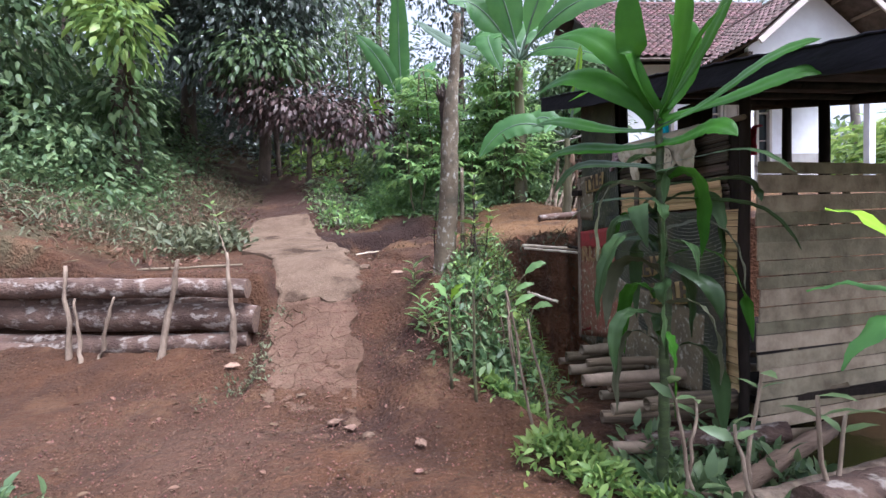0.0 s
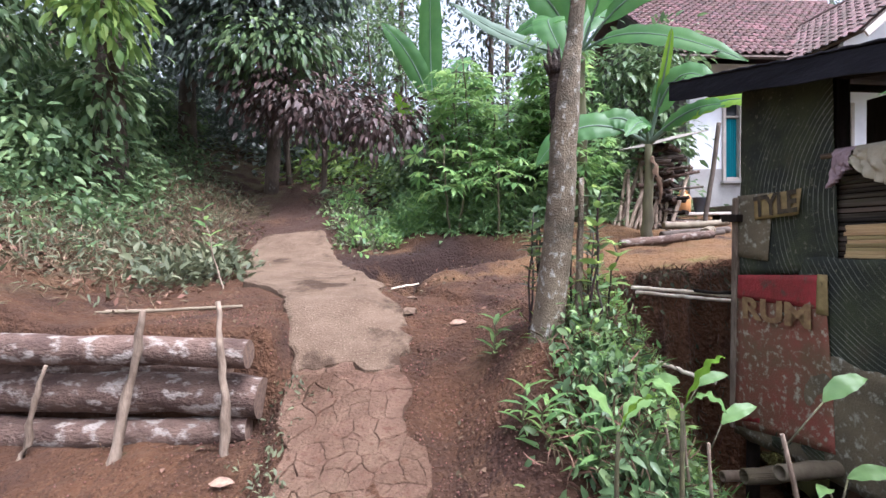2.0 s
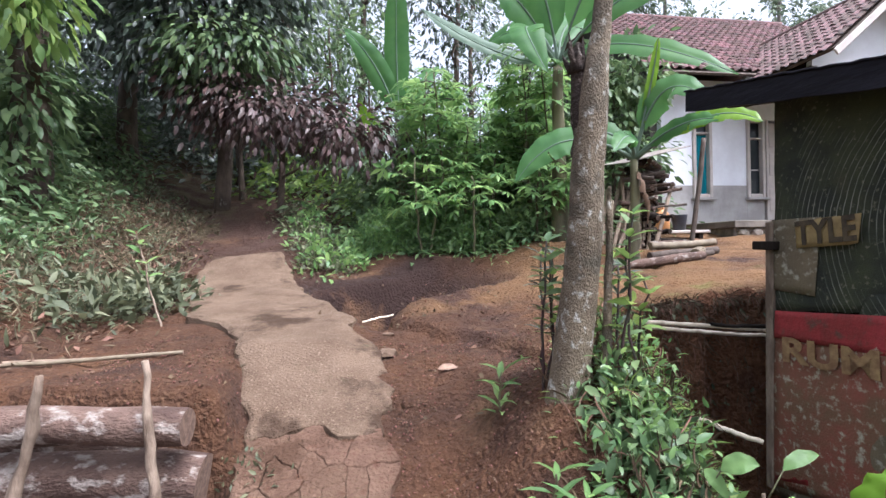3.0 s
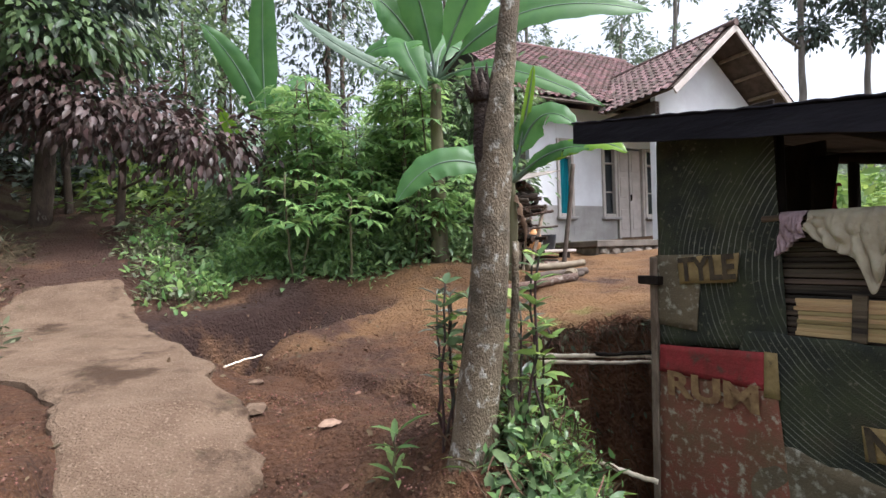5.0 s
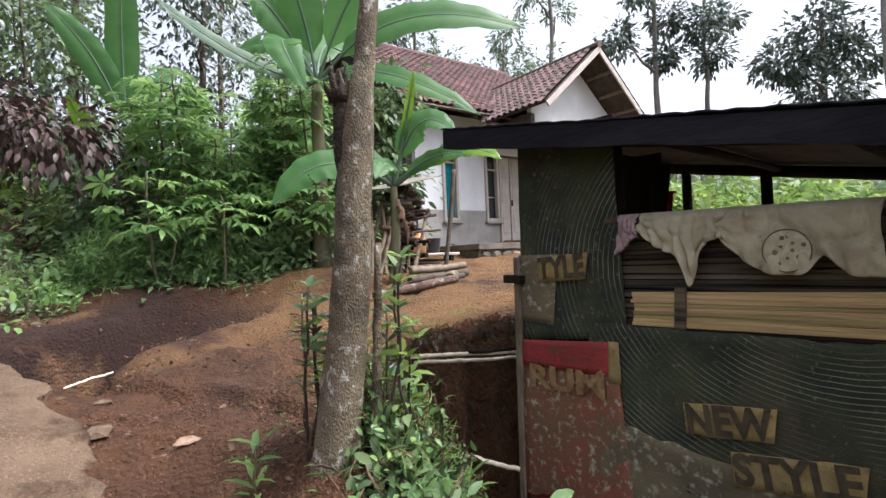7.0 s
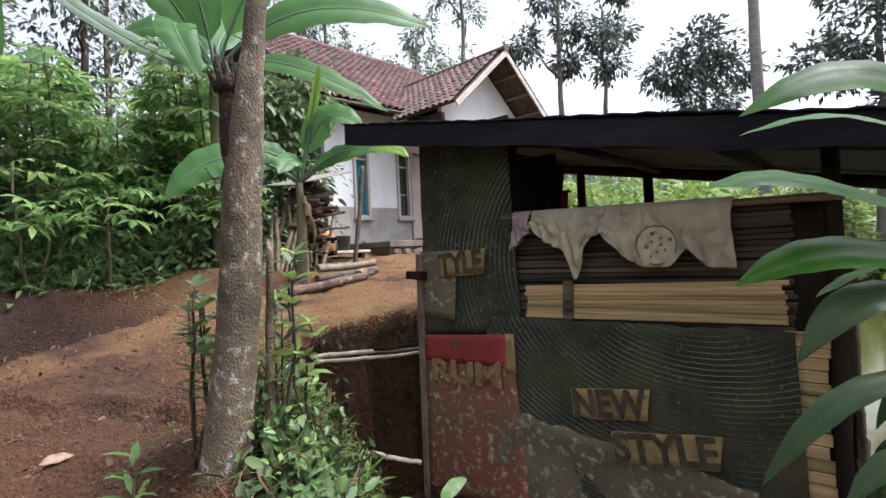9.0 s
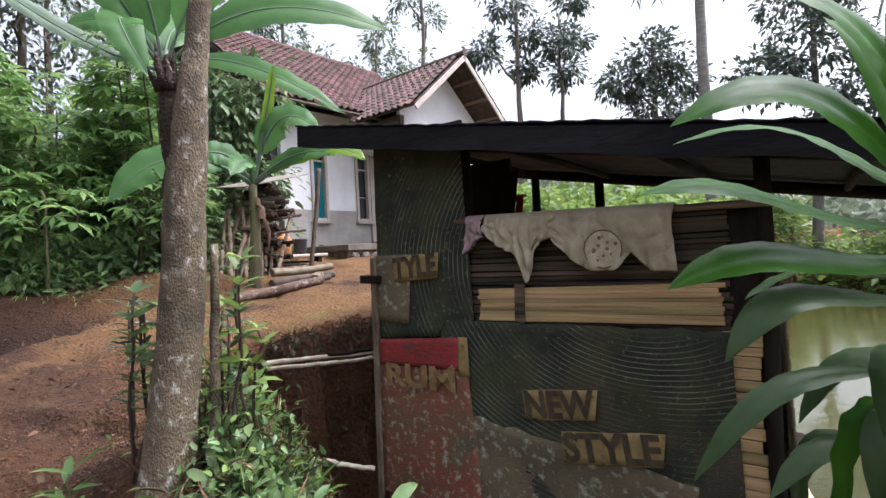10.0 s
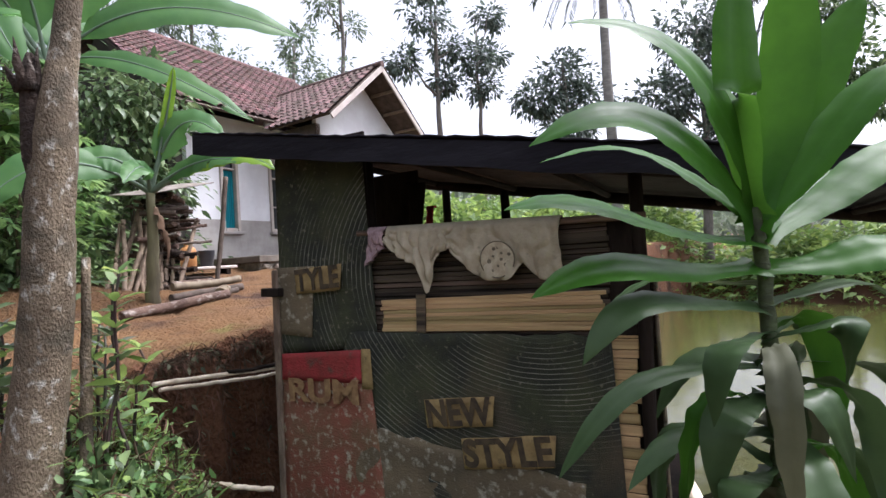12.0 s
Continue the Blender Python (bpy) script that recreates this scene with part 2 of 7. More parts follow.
def axis(spans):
    line = []
    for a, b, step in spans:
        line += list(np.arange(a, b, step))
    return np.array(line + [spans[-1][1]])


def build_ground():
    gx = axis([(-900, -120, 130), (-120, -30, 15), (-30, -12, 1.5), (-12, -6, 0.3), (-6, -3, 0.09), (-3, 1.6, 0.035), (1.6, 4, 0.09), (4, 12, 0.4), (12, 30, 1.0), (30, 120, 15), (120, 900, 130)])
    gy = axis([(-900, -120, 130), (-120, -20, 15), (-20, -2, 1.5), (-2, 2, 0.15), (2, 7.5, 0.035), (7.5, 11, 0.07), (11, 16, 0.2), (16, 40, 1.2), (40, 120, 15), (120, 900, 130)])
    X, Y = np.meshgrid(gx, gy)
    x, y = X.ravel(), Y.ravel()
    z = height(x, y)
    near = (x > -12) & (x < 6) & (y > -2) & (y < 16)
    z[near] += rough_ground(x[near], y[near])
    nx = len(gx)
    a = (np.arange(len(gy) - 1)[:, None] * nx + np.arange(nx - 1)[None, :]).ravel()
    faces = np.stack([a, a + 1, a + 1 + nx, a + nx], 1)
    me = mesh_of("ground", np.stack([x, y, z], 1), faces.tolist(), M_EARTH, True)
    return tagged(new("ground", me), "red-brown trodden earth lane rising between grassy banks", "ground", kind="structure")


def earth_material():
    m = material("red_earth", (0.085, 0.037, 0.0155), 0.95, (0.037, 0.0155, 0.007), 1.5, (0.33, 0.68), 1.0, 30, soft=0.1, fleck=(0.13, 0.072, 0.038), fleck_scale=42, fleck_at=0.59, distance=0.065)
    n, l = m.node_tree.nodes, m.node_tree.links
    bsdf = n["Principled BSDF"]
    colour = bsdf.inputs["Base Color"].links[0].from_socket
    geo = n.new("ShaderNodeNewGeometry")
    sep = n.new("ShaderNodeSeparateXYZ")
    l.new(geo.outputs["Position"], sep.inputs[0])

    def band(socket, lo, hi):
        r = n.new("ShaderNodeMapRange")
        r.interpolation_type = "SMOOTHSTEP"
        r.inputs["From Min"].default_value, r.inputs["From Max"].default_value = lo, hi
        l.new(socket, r.inputs["Value"])
        return r.outputs[0]

    def times(a, b):
        mm = n.new("ShaderNodeMath")
        mm.operation = "MULTIPLY"
        l.new(a, mm.inputs[0])
        l.new(b, mm.inputs[1])
        return mm.outputs[0]

    def over(fac, col, under):
        mx = n.new("ShaderNodeMix")
        mx.data_type = "RGBA"
        l.new(fac, mx.inputs["Factor"])
        l.new(under, mx.inputs["A"])
        mx.inputs["B"].default_value = (*col, 1)
        return mx.outputs["Result"]
    blotch = n.new("ShaderNodeTexNoise")
    blotch.inputs["Scale"].default_value, blotch.inputs["Detail"].default_value = 1.1, 8
    l.new(geo.outputs["Position"], blotch.inputs["Vector"])
    # sandier trodden yard in front of the house, and the dusty lane
    yard = times(band(sep.outputs["X"], -0.3, 0.8), band(sep.outputs["Y"], 5.6, 6.3))
    colour = over(times(yard, band(blotch.outputs["Fac"], 0.2, 0.6)), (0.142, 0.075, 0.03), colour)
    lane = times(band(sep.outputs["Y"], 4.4, 3.2), band(sep.outputs["X"], -0.2, -1.2))
    colour = over(times(lane, band(blotch.outputs["Fac"], 0.3, 0.65)), (0.076, 0.039, 0.023), colour)
    moss = n.new("ShaderNodeTexNoise")
    moss.inputs["Scale"].default_value, moss.inputs["Detail"].default_value = 2.3, 8
    l.new(geo.outputs["Position"], moss.inputs["Vector"])
    colour = over(times(times(yard, band(sep.outputs["Y"], 9.0, 6.6)), band(moss.outputs["Fac"], 0.56, 0.74)), (0.13, 0.115, 0.032), colour)
    # damp soil with the hollow's shade painted in, behind the ridge, and the tan trodden crest in front of it
    def across(dx, dy, offset):
        dot = n.new("ShaderNodeVectorMath")
        dot.operation = "DOT_PRODUCT"
        dot.inputs[1].default_value = (dx, dy, 0)
        l.new(geo.outputs["Position"], dot.inputs[0])
        mm = n.new("ShaderNodeMath")
        mm.operation = "ADD"
        mm.inputs[1].default_value = offset
        l.new(dot.outputs["Value"], mm.inputs[0])
        return mm.outputs[0]
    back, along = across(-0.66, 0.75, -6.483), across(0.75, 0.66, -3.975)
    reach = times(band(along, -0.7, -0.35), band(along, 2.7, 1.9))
    crest = times(times(band(back, -0.75, -0.3), band(back, 0.06, -0.04)), times(band(along, 0.0, 0.6), band(blotch.outputs["Fac"], 0.25, 0.55)))
    colour = over(crest, (0.116, 0.061, 0.025), colour)
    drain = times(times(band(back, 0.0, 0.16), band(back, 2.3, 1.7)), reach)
    # near-black brown: damp earth plus the drain's shade, put into the colour
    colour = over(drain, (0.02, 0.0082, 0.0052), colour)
    # tree shade painted into the red earth of the upper path, and the wet strip beside the slab
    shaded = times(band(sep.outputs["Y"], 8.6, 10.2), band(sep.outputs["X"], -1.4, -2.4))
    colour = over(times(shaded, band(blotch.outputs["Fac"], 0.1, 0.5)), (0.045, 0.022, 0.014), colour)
    wet = times(times(band(sep.outputs["X"], -1.1, -0.6), band(sep.outputs["X"], 0.2, -0.2)), times(band(sep.outputs["Y"], 2.6, 3.4), band(sep.outputs["Y"], 6.0, 5.4)))
    colour = over(times(wet, band(blotch.outputs["Fac"], 0.42, 0.58)), (0.04, 0.017, 0.0095), colour)
    # litter and soil under the plants
    wild = band(sep.outputs["X"], -3.9, -5.0)
    colour = over(times(wild, band(moss.outputs["Fac"], 0.42, 0.56)), (0.075, 0.06, 0.03), colour)
    # paler red-brown soil colour on the steep cut faces of the pit
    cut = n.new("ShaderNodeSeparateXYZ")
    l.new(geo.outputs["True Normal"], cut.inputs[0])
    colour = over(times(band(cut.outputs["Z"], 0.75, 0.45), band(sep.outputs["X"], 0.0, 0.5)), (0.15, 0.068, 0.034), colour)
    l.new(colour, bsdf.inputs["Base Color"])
    return m


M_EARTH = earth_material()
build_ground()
M_WATER = material("green_pond_water", (0.056, 0.056, 0.017), 0.05, (0.04, 0.042, 0.013), 0.8, bump=0.22, bump_scale=5, distance=0.02)
M_WATER.node_tree.nodes["Principled BSDF"].inputs["Specular IOR Level"].default_value = 0.42
pond = tagged(new("water", mesh_of("water", [(1.9, -9.5, -0.3), (21, -9.5, -0.3), (21, 8.5, -0.3), (1.9, 8.5, -0.3)], [(0, 1, 2, 3)], M_WATER)),
              "murky olive green fish pond water reflecting sky", "pond", kind="structure")

# ---------------------------------------------------------------- concrete slab path
SLAB_Y = [3.75, 4.3, 5.0, 5.6, 6.1, 6.5, 7.2, 8.3, 9.3, 9.8]
SLAB_X = [-1.02, -1.14, -1.3, -1.45, -1.62, -1.75, -2.25, -2.9, -3.25, -3.4]
SLAB_W = [0.36, 0.42, 0.45, 0.44, 0.53, 0.52, 0.72, 0.72, 0.62, 0.5]


def slab_edges(y):
    c, w = np.interp(y, SLAB_Y, SLAB_X), np.interp(y, SLAB_Y, SLAB_W)
    jag = 0.12 * noise.noise(Vector((y * 2.7, 1, 0))) + 0.06 * noise.noise(Vector((y * 8, 4, 0))) + 0.02 * noise.noise(Vector((y * 23, 4, 0)))
    jag2 = 0.13 * noise.noise(Vector((y * 2.3, 7, 0))) + 0.06 * noise.noise(Vector((y * 7, 9, 0))) + 0.02 * noise.noise(Vector((y * 21, 9, 0)))
    return c - w + jag, c + w + jag2


def slab_z(x, y):
    return ground_z(min(max(x, -1.8), -0.85) if y < 6.2 else x, y) + float(np.interp(y, [3.7, 4.4, 5.4, 6.2], [0.0, 0.03, 0.05, 0.07]))


def seam(x):
    """The uneven line at which the sound slab breaks up into plates."""
    return 5.42 + 0.1 * noise.noise(Vector((x * 3.1, 2, 8))) + 0.05 * noise.noise(Vector((x * 9, 2, 8)))


def build_slab(y0, y1):
    ys = np.arange(y0, y1, 0.04)
    n = 25
    verts, faces = [], []
    for y in ys:
        a, b = slab_edges(y)
        for k in range(n):
            x, row = a + (b - a) * k / (n - 1), y
            y = row + (seam(x) - 0.03 - y0) * max(0, 1 - (row - y0) / 0.5)
            verts.append((x, y, slab_z(x, y) - 0.003 + min(1, (row - y0) / 0.5) * (0.02 * noise.noise(Vector((x * 2.5, y * 2.5, 3))) + 0.003) + 0.012 * min(1, (row - y0) / 0.5) * noise.noise(Vector((x * 8, y * 8, 3))) - (0.02 if k in (0, n - 1) else 0)))
            y = row
    top = len(verts)
    verts += [(x, y, z - 0.16) for x, y, z in verts]
    m = len(ys)
    for i in range(m - 1):
        for k in range(n - 1):
            a = i * n + k
            faces.append((a, a + 1, a + 1 + n, a + n))
        for k, flip in ((0, 1), (n - 1, 0)):
            a = i * n + k
            q = (a, a + n, a + n + top, a + top)
            faces.append(q[::-1] if flip else q)
    for i, flip in ((0, 0), (m - 1, 1)):
        for k in range(n - 1):
            a = i * n + k
            q = (a + 1, a, a + top, a + 1 + top)
            faces.append(q[::-1] if flip else q)
    return mesh_of("concrete_path", verts, faces, M_CONCRETE, False)


def stain(m, colour, scale, lo, hi, seed):
    """Lays ragged patches of another colour over a material."""
    n, l = m.node_tree.nodes, m.node_tree.links
    bsdf = n["Principled BSDF"]
    under = bsdf.inputs["Base Color"].links[0].from_socket
    co = n.new("ShaderNodeTexCoord")
    mp = n.new("ShaderNodeMapping")
    mp.inputs["Location"].default_value = (seed, seed * 0.7, 0)
    l.new(co.outputs["Object"], mp.inputs["Vector"])
    spots = n.new("ShaderNodeTexNoise")
    spots.inputs["Scale"].default_value, spots.inputs["Detail"].default_value, spots.inputs["Roughness"].default_value = scale, 9, 0.62
    l.new(mp.outputs[0], spots.inputs["Vector"])
    level = n.new("ShaderNodeMapRange")
    level.inputs["From Min"].default_value, level.inputs["From Max"].default_value = lo, hi
    l.new(spots.outputs["Fac"], level.inputs["Value"])
    mx = n.new("ShaderNodeMix")
    mx.data_type = "RGBA"
    l.new(level.outputs[0], mx.inputs["Factor"])
    l.new(under, mx.inputs["A"])
    mx.inputs["B"].default_value = (*colour, 1)
    l.new(mx.outputs["Result"], bsdf.inputs["Base Color"])


stain(M_CONCRETE, (0.052, 0.032, 0.02), 1.7, 0.53, 0.62, 3.0)
stain(M_CONCRETE, (0.065, 0.056, 0.028), 2.6, 0.63, 0.74, 9.0)
stain(M_PLATE, (0.06, 0.033, 0.02), 2.2, 0.54, 0.64, 5.0)
stain(M_EARTH, (0.042, 0.019, 0.0105), 0.9, 0.52, 0.64, 2.0)
stain(M_EARTH, (0.105, 0.055, 0.027), 1.4, 0.57, 0.7, 7.0)
stain(M_BARK, (0.075, 0.062, 0.042), 2.6, 0.53, 0.62, 4.0)
path_slab = tagged(new("pavement", build_slab(5.35, 9.8)), "worn dirt-stained concrete path slab with broken edges", "path", kind="structure")

# ---------------------------------------------------------------- stack of logs holding the bank
def log_thing(a, b, r0, r1, seed, label):
    mid = (np.array(a) + np.array(b)) / 2
    root = thing("log", tuple(mid), label, "log", "stacked logs along the bank")
    pts = bend(np.array(a) - mid, np.array(b) - mid, 22, 0.008, seed)
    v, f = tube_data(pts, np.linspace(r0, r1, 22) * (1 + 0.05 * np.sin(np.arange(22) * 1.9 + seed)), 18, 0.02, seed)
    me = mesh_of("bark", v, f[:-2], M_LOG, True)
    link("bark", me, root)
    for name, face in (("cut_end", f[-2]), ("cut_end", f[-1])):
        ring = [v[i] for i in face]
        centre = sum((Vector(p) for p in ring), Vector()) / len(ring)
        link(name, mesh_of(name, [centre] + ring, [(0, i + 1, (i + 1) % len(ring) + 1) for i in range(len(ring))], M_LOGEND), root)
    return root


log_thing((-6.2, 4.9, 0.92), (-1.98, 5.02, 0.83), 0.12, 0.095, 1, "bark-covered log with pale lichen on top of the stack")
log_thing((-6.2, 5.08, 0.66), (-1.95, 5.14, 0.5), 0.15, 0.145, 2, "thick brown log with pale lichen in the stack")
log_thing((-6.2, 5.05, 0.80), (-2.2, 5.22, 0.64), 0.1, 0.1, 3, "grey-brown log wedged behind the stack")
log_thing((-6.2, 4.9, 0.22), (-2.02, 5.1, 0.3), 0.1, 0.1, 4, "thin lichen-spotted log at the bottom of the stack")
log_thing((-6.2, 5.0, 0.40), (-2.5, 5.12, 0.28), 0.08, 0.08, 5, "slim brown log low in the stack")


def stake(x, y, top, lean, r, seed):
    z = ground_z(x, y)
    root = tagged(tube("stake", bend((x, y, z - 0.15), (x + lean, y + 0.05, top), 14, 0.008, seed), np.linspace(r * 1.15, r * 0.5, 14) * (1 + 0.13 * np.sin(np.arange(14) * 1.3 + seed)), M_STICK, None, 12, 0.12, seed),
                  "rough wooden stake driven in before the logs", "stake", "stakes holding the logs")
    return root


stake(-3.72, 4.80, 1.12, -0.02, 0.028, 11)
stake(-3.55, 4.74, 0.8, -0.06, 0.022, 12)
stake(-2.81, 4.78, 1.15, 0.23, 0.036, 13)
stake(-3.42, 4.78, 0.8, 0.18, 0.024, 14)
stake(-2.06, 4.84, 1.2, -0.06, 0.03, 15)

# ---------------------------------------------------------------- bare trunk on the brink
M_SOFT = material("rotten_wood", (0.05, 0.035, 0.026), 0.95, (0.025, 0.017, 0.013), 16, bump=1.0, bump_scale=60, fleck=(0.16, 0.14, 0.12), fleck_scale=20, fleck_at=0.62, distance=0.02)


def bare_trunk():
    root = thing("tree", (0.0, 4.8, 0.75), "slim bare tree trunk with white lichen patches and a broken top", "tree")
    pts = bend((-0.04, 0.3, -0.2), (0.2, 0.05, 2.6), 26, 0.006, 5)
    r = np.interp(np.linspace(0, 1, 26), [0, 0.06, 0.2, 0.6, 0.7, 0.77, 1], [0.21, 0.15, 0.1, 0.08, 0.074, 0.052, 0.034])
    v, f = tube_data(pts, r, 24, 0.035, 6)
    link("trunk", mesh_of("trunk", v, f, M_BARK, True), root)
    # the rotten stub of a lost limb, splintered at its top
    knots = [0.03, 0.042, 0.046, 0.044, 0.043, 0.045, 0.042, 0.04, 0.034, 0.012]
    tube("stump", bend((0.075, 0.18, 1.3), (0.04, 0.13, 1.99), 10, 0.006, 3), np.array(knots), M_SOFT, root, 14, 0.13, 4, "dark rotten broken stub")
    for k, (dx, dy, top) in enumerate(((-0.035, -0.02, 2.04), (-0.005, -0.03, 1.99), (0.02, -0.02, 2.02), (-0.05, 0.02, 1.95))):
        tube("splinter", bend((0.04 + dx * 0.6, dy + 0.13, 1.84), (0.035 + dx * 1.3, dy * 1.3 + 0.13, top - 0.01), 5, 0.004, 30 + k), [0.016, 0.017, 0.013, 0.008, 0.002], M_SOFT, root, 6, 0.2, 30 + k)
    tube("stem", bend((0.17, 0.24, -0.1), (0.2, 0.16, 1.2), 14, 0.006, 9), np.linspace(0.03, 0.016, 14), M_BARK, root, 10, 0.05, 9, "thin dry side stem")
    return root


bare_trunk()

# ---------------------------------------------------------------- shed by the pond
SH_A, SH_B = np.array([1.47, 5.6]), np.array([1.98, 3.32])
SH_DIR = (SH_B - SH_A) / np.linalg.norm(SH_B - SH_A)
SH_LEN = float(np.linalg.norm(SH_B - SH_A))
SH_TURN = math.degrees(math.atan2(SH_DIR[1], SH_DIR[0]))


def shed_roof_z(y):
    return 2.80 + 0.185 * (y - 5.9)


# the shed's own axes: u along the front wall, v away from the lane, w up
shed = thing("shed", (SH_A[0], SH_A[1], 0.0), "dark patched pond-side shed of bamboo and netting on posts", "shed", turn=SH_TURN)


def shed_roof():
    verts, faces = [], []
    for u in np.linspace(-0.45, 4.3, 90):
        for v in np.linspace(-0.28, 2.75, 12):
            p = SH_A + SH_DIR * u + np.array([-SH_DIR[1], SH_DIR[0]]) * v
            verts.append((u, v, shed_roof_z(p[1]) - 0.045 * max(v, 0) + 0.004 * math.sin(u * 2 * math.pi / 0.15) + 0.01 * noise.noise(Vector((u * 2, v * 2, 0)))))
    m = 12
    for i in range(89):
        for k in range(m - 1):
            a = i * m + k
            faces.append((a, a + 1, a + 1 + m, a + m))
    top = len(verts)
    verts += [(x, y, z - 0.012) for x, y, z in verts]
    faces += [tuple(i + top for i in f[::-1]) for f in faces]
    for i in range(89):
        for k in (0, m - 1):
            a = i * m + k
            faces.append((a, a + m, a + m + top, a + top))
    link("roof", mesh_of("roof", verts, faces, M_TARROOF, True), shed, "black tarred corrugated sheet roof")


shed_roof()
def shed_rz(u, v):
    p = SH_A + SH_DIR * u + np.array([-SH_DIR[1], SH_DIR[0]]) * v
    return shed_roof_z(p[1]) - 0.045 * max(v, 0) - 0.03

for u, v in ((0.06, 0.06), (0.72, 0.08), (0.1, 2.4), (0.9, 2.05)):
    zt = shed_rz(u, v) - 0.08
    tube("post", bend((u, v, -0.7), (u, v, zt), 8, 0.004, int(u * 10)), [0.045] * 8, M_DARKWOOD, shed, 8, 0.05, 2)
for v in (-0.12, 0.06, 2.4):
    tube("beam", [(u, v, shed_rz(u, v) - 0.05) for u in np.linspace(-0.4, 4.2, 6)], [0.05] * 6, M_DARKWOOD, shed, 8, 0.03, 3)
for u in (0.0, 0.9, 1.8, 2.7, 3.6):
    tube("rafter", [(u, v, shed_rz(u, v) - 0.03) for v in (-0.25, 1.2, 2.6)], [0.03] * 3, M_DARKWOOD, shed, 6)


bm = bmesh.new()
rows = []
for u in np.linspace(-0.44, 4.25, 60):
    z = shed_rz(u, -0.27) + 0.012
    sagged = 0.006 * noise.noise(Vector((u * 1.7, 3, 0)))
    low = z - 0.135 - 0.02 * noise.noise(Vector((u * 2.3, 0, 5)))
    rows.append([bm.verts.new(p) for p in ((u, -0.272 + sagged, z), (u, -0.276 + sagged, low), (u, -0.252 + sagged, low), (u, -0.25 + sagged, z))])
for a, b in zip(rows, rows[1:]):
    for k in range(4):
        bm.faces.new((a[k], b[k], b[(k + 1) % 4], a[(k + 1) % 4]))
bm.faces.new(rows[0]), bm.faces.new(rows[-1][::-1])
part("fascia", bm, M_TARROOF, shed, "dark weathered fascia board")

# ---------------------------------------------------------------- shed walls
def net_material():
    m = material("dark_shade_net", (0.036, 0.039, 0.031), 0.85, (0.075, 0.082, 0.042), 2.4, (0.42, 0.7), 0.8, 160, soft=0.1, fleck=(0.15, 0.14, 0.1), fleck_scale=34, fleck_at=0.6, gloss=0.15, distance=0.012)
    n, l = m.node_tree.nodes, m.node_tree.links
    bsdf = n["Principled BSDF"]
    colour = bsdf.inputs["Base Color"].links[0].from_socket
    co = n.new("ShaderNodeTexCoord")
    mp = n.new("ShaderNodeMapping")
    mp.inputs["Location"].default_value = (-1.35, 0.0, -1.75)
    mp.inputs["Scale"].default_value = (0.75, 1, 1)
    l.new(co.outputs["Object"], mp.inputs["Vector"])
    wave = n.new("ShaderNodeTexWave")
    wave.wave_type, wave.rings_direction = "RINGS", "Y"
    wave.inputs["Scale"].default_value, wave.inputs["Distortion"].default_value = 12.0, 1.2
    wave.inputs["Detail"].default_value, wave.inputs["Detail Scale"].default_value = 2.0, 0.7
    l.new(mp.outputs[0], wave.inputs["Vector"])
    cut = n.new("ShaderNodeMapRange")
    cut.inputs["From Min"].default_value, cut.inputs["From Max"].default_value = 0.9, 1.0
    cut.inputs["To Max"].default_value = 0.8
    l.new(wave.outputs["Fac"], cut.inputs["Value"])
    patchy = n.new("ShaderNodeTexNoise")
    patchy.inputs["Scale"].default_value, patchy.inputs["Detail"].default_value = 3.0, 7
    l.new(co.outputs["Object"], patchy.inputs["Vector"])
    pm = n.new("ShaderNodeMath")
    pm.operation = "MULTIPLY"
    l.new(cut.outputs[0], pm.inputs[0])
    fade = n.new("ShaderNodeMapRange")
    fade.inputs["From Min"].default_value, fade.inputs["From Max"].default_value = 0.44, 0.62
    l.new(patchy.outputs["Fac"], fade.inputs["Value"])
    l.new(fade.outputs[0], pm.inputs[1])
    mx = n.new("ShaderNodeMix")
    mx.data_type = "RGBA"
    l.new(pm.outputs[0], mx.inputs["Factor"])
    l.new(colour, mx.inputs["A"])
    mx.inputs["B"].default_value = (0.31, 0.3, 0.25, 1)
    l.new(mx.outputs["Result"], bsdf.inputs["Base Color"])
    return m


M_NET = net_material()
stain(M_NET, (0.095, 0.076, 0.05), 1.3, 0.52, 0.66, 6.0)
M_TARP = material("stained_banner", (0.175, 0.135, 0.082), 0.85, (0.09, 0.074, 0.047), 2.6, (0.35, 0.65), 0.6, 80, soft=0.16, fleck=(0.36, 0.335, 0.26), fleck_scale=21, fleck_at=0.54)
M_RED = material("faded_red_banner", (0.36, 0.04, 0.045), 0.75, (0.19, 0.034, 0.028), 5, (0.35, 0.65), 0.6, 60, soft=0.14, fleck=(0.13, 0.06, 0.045), fleck_scale=11, fleck_at=0.56)
M_REDBROWN = material("rust_red_banner", (0.27, 0.082, 0.056), 0.85, (0.165, 0.105, 0.058), 3.4, (0.35, 0.65), 0.6, 80, soft=0.14, fleck=(0.42, 0.38, 0.28), fleck_scale=21, fleck_at=0.54)
M_YELLOW = material("dirty_yellow_print", (0.36, 0.26, 0.11), 0.8, (0.21, 0.145, 0.062), 9, (0.35, 0.65), 0.3, 60, fleck=(0.11, 0.08, 0.045), fleck_scale=24, fleck_at=0.6, soft=0.12)
M_INK = material("faded_black_print", (0.042, 0.032, 0.021), 0.8, (0.085, 0.062, 0.036), 14, bump=0.1)
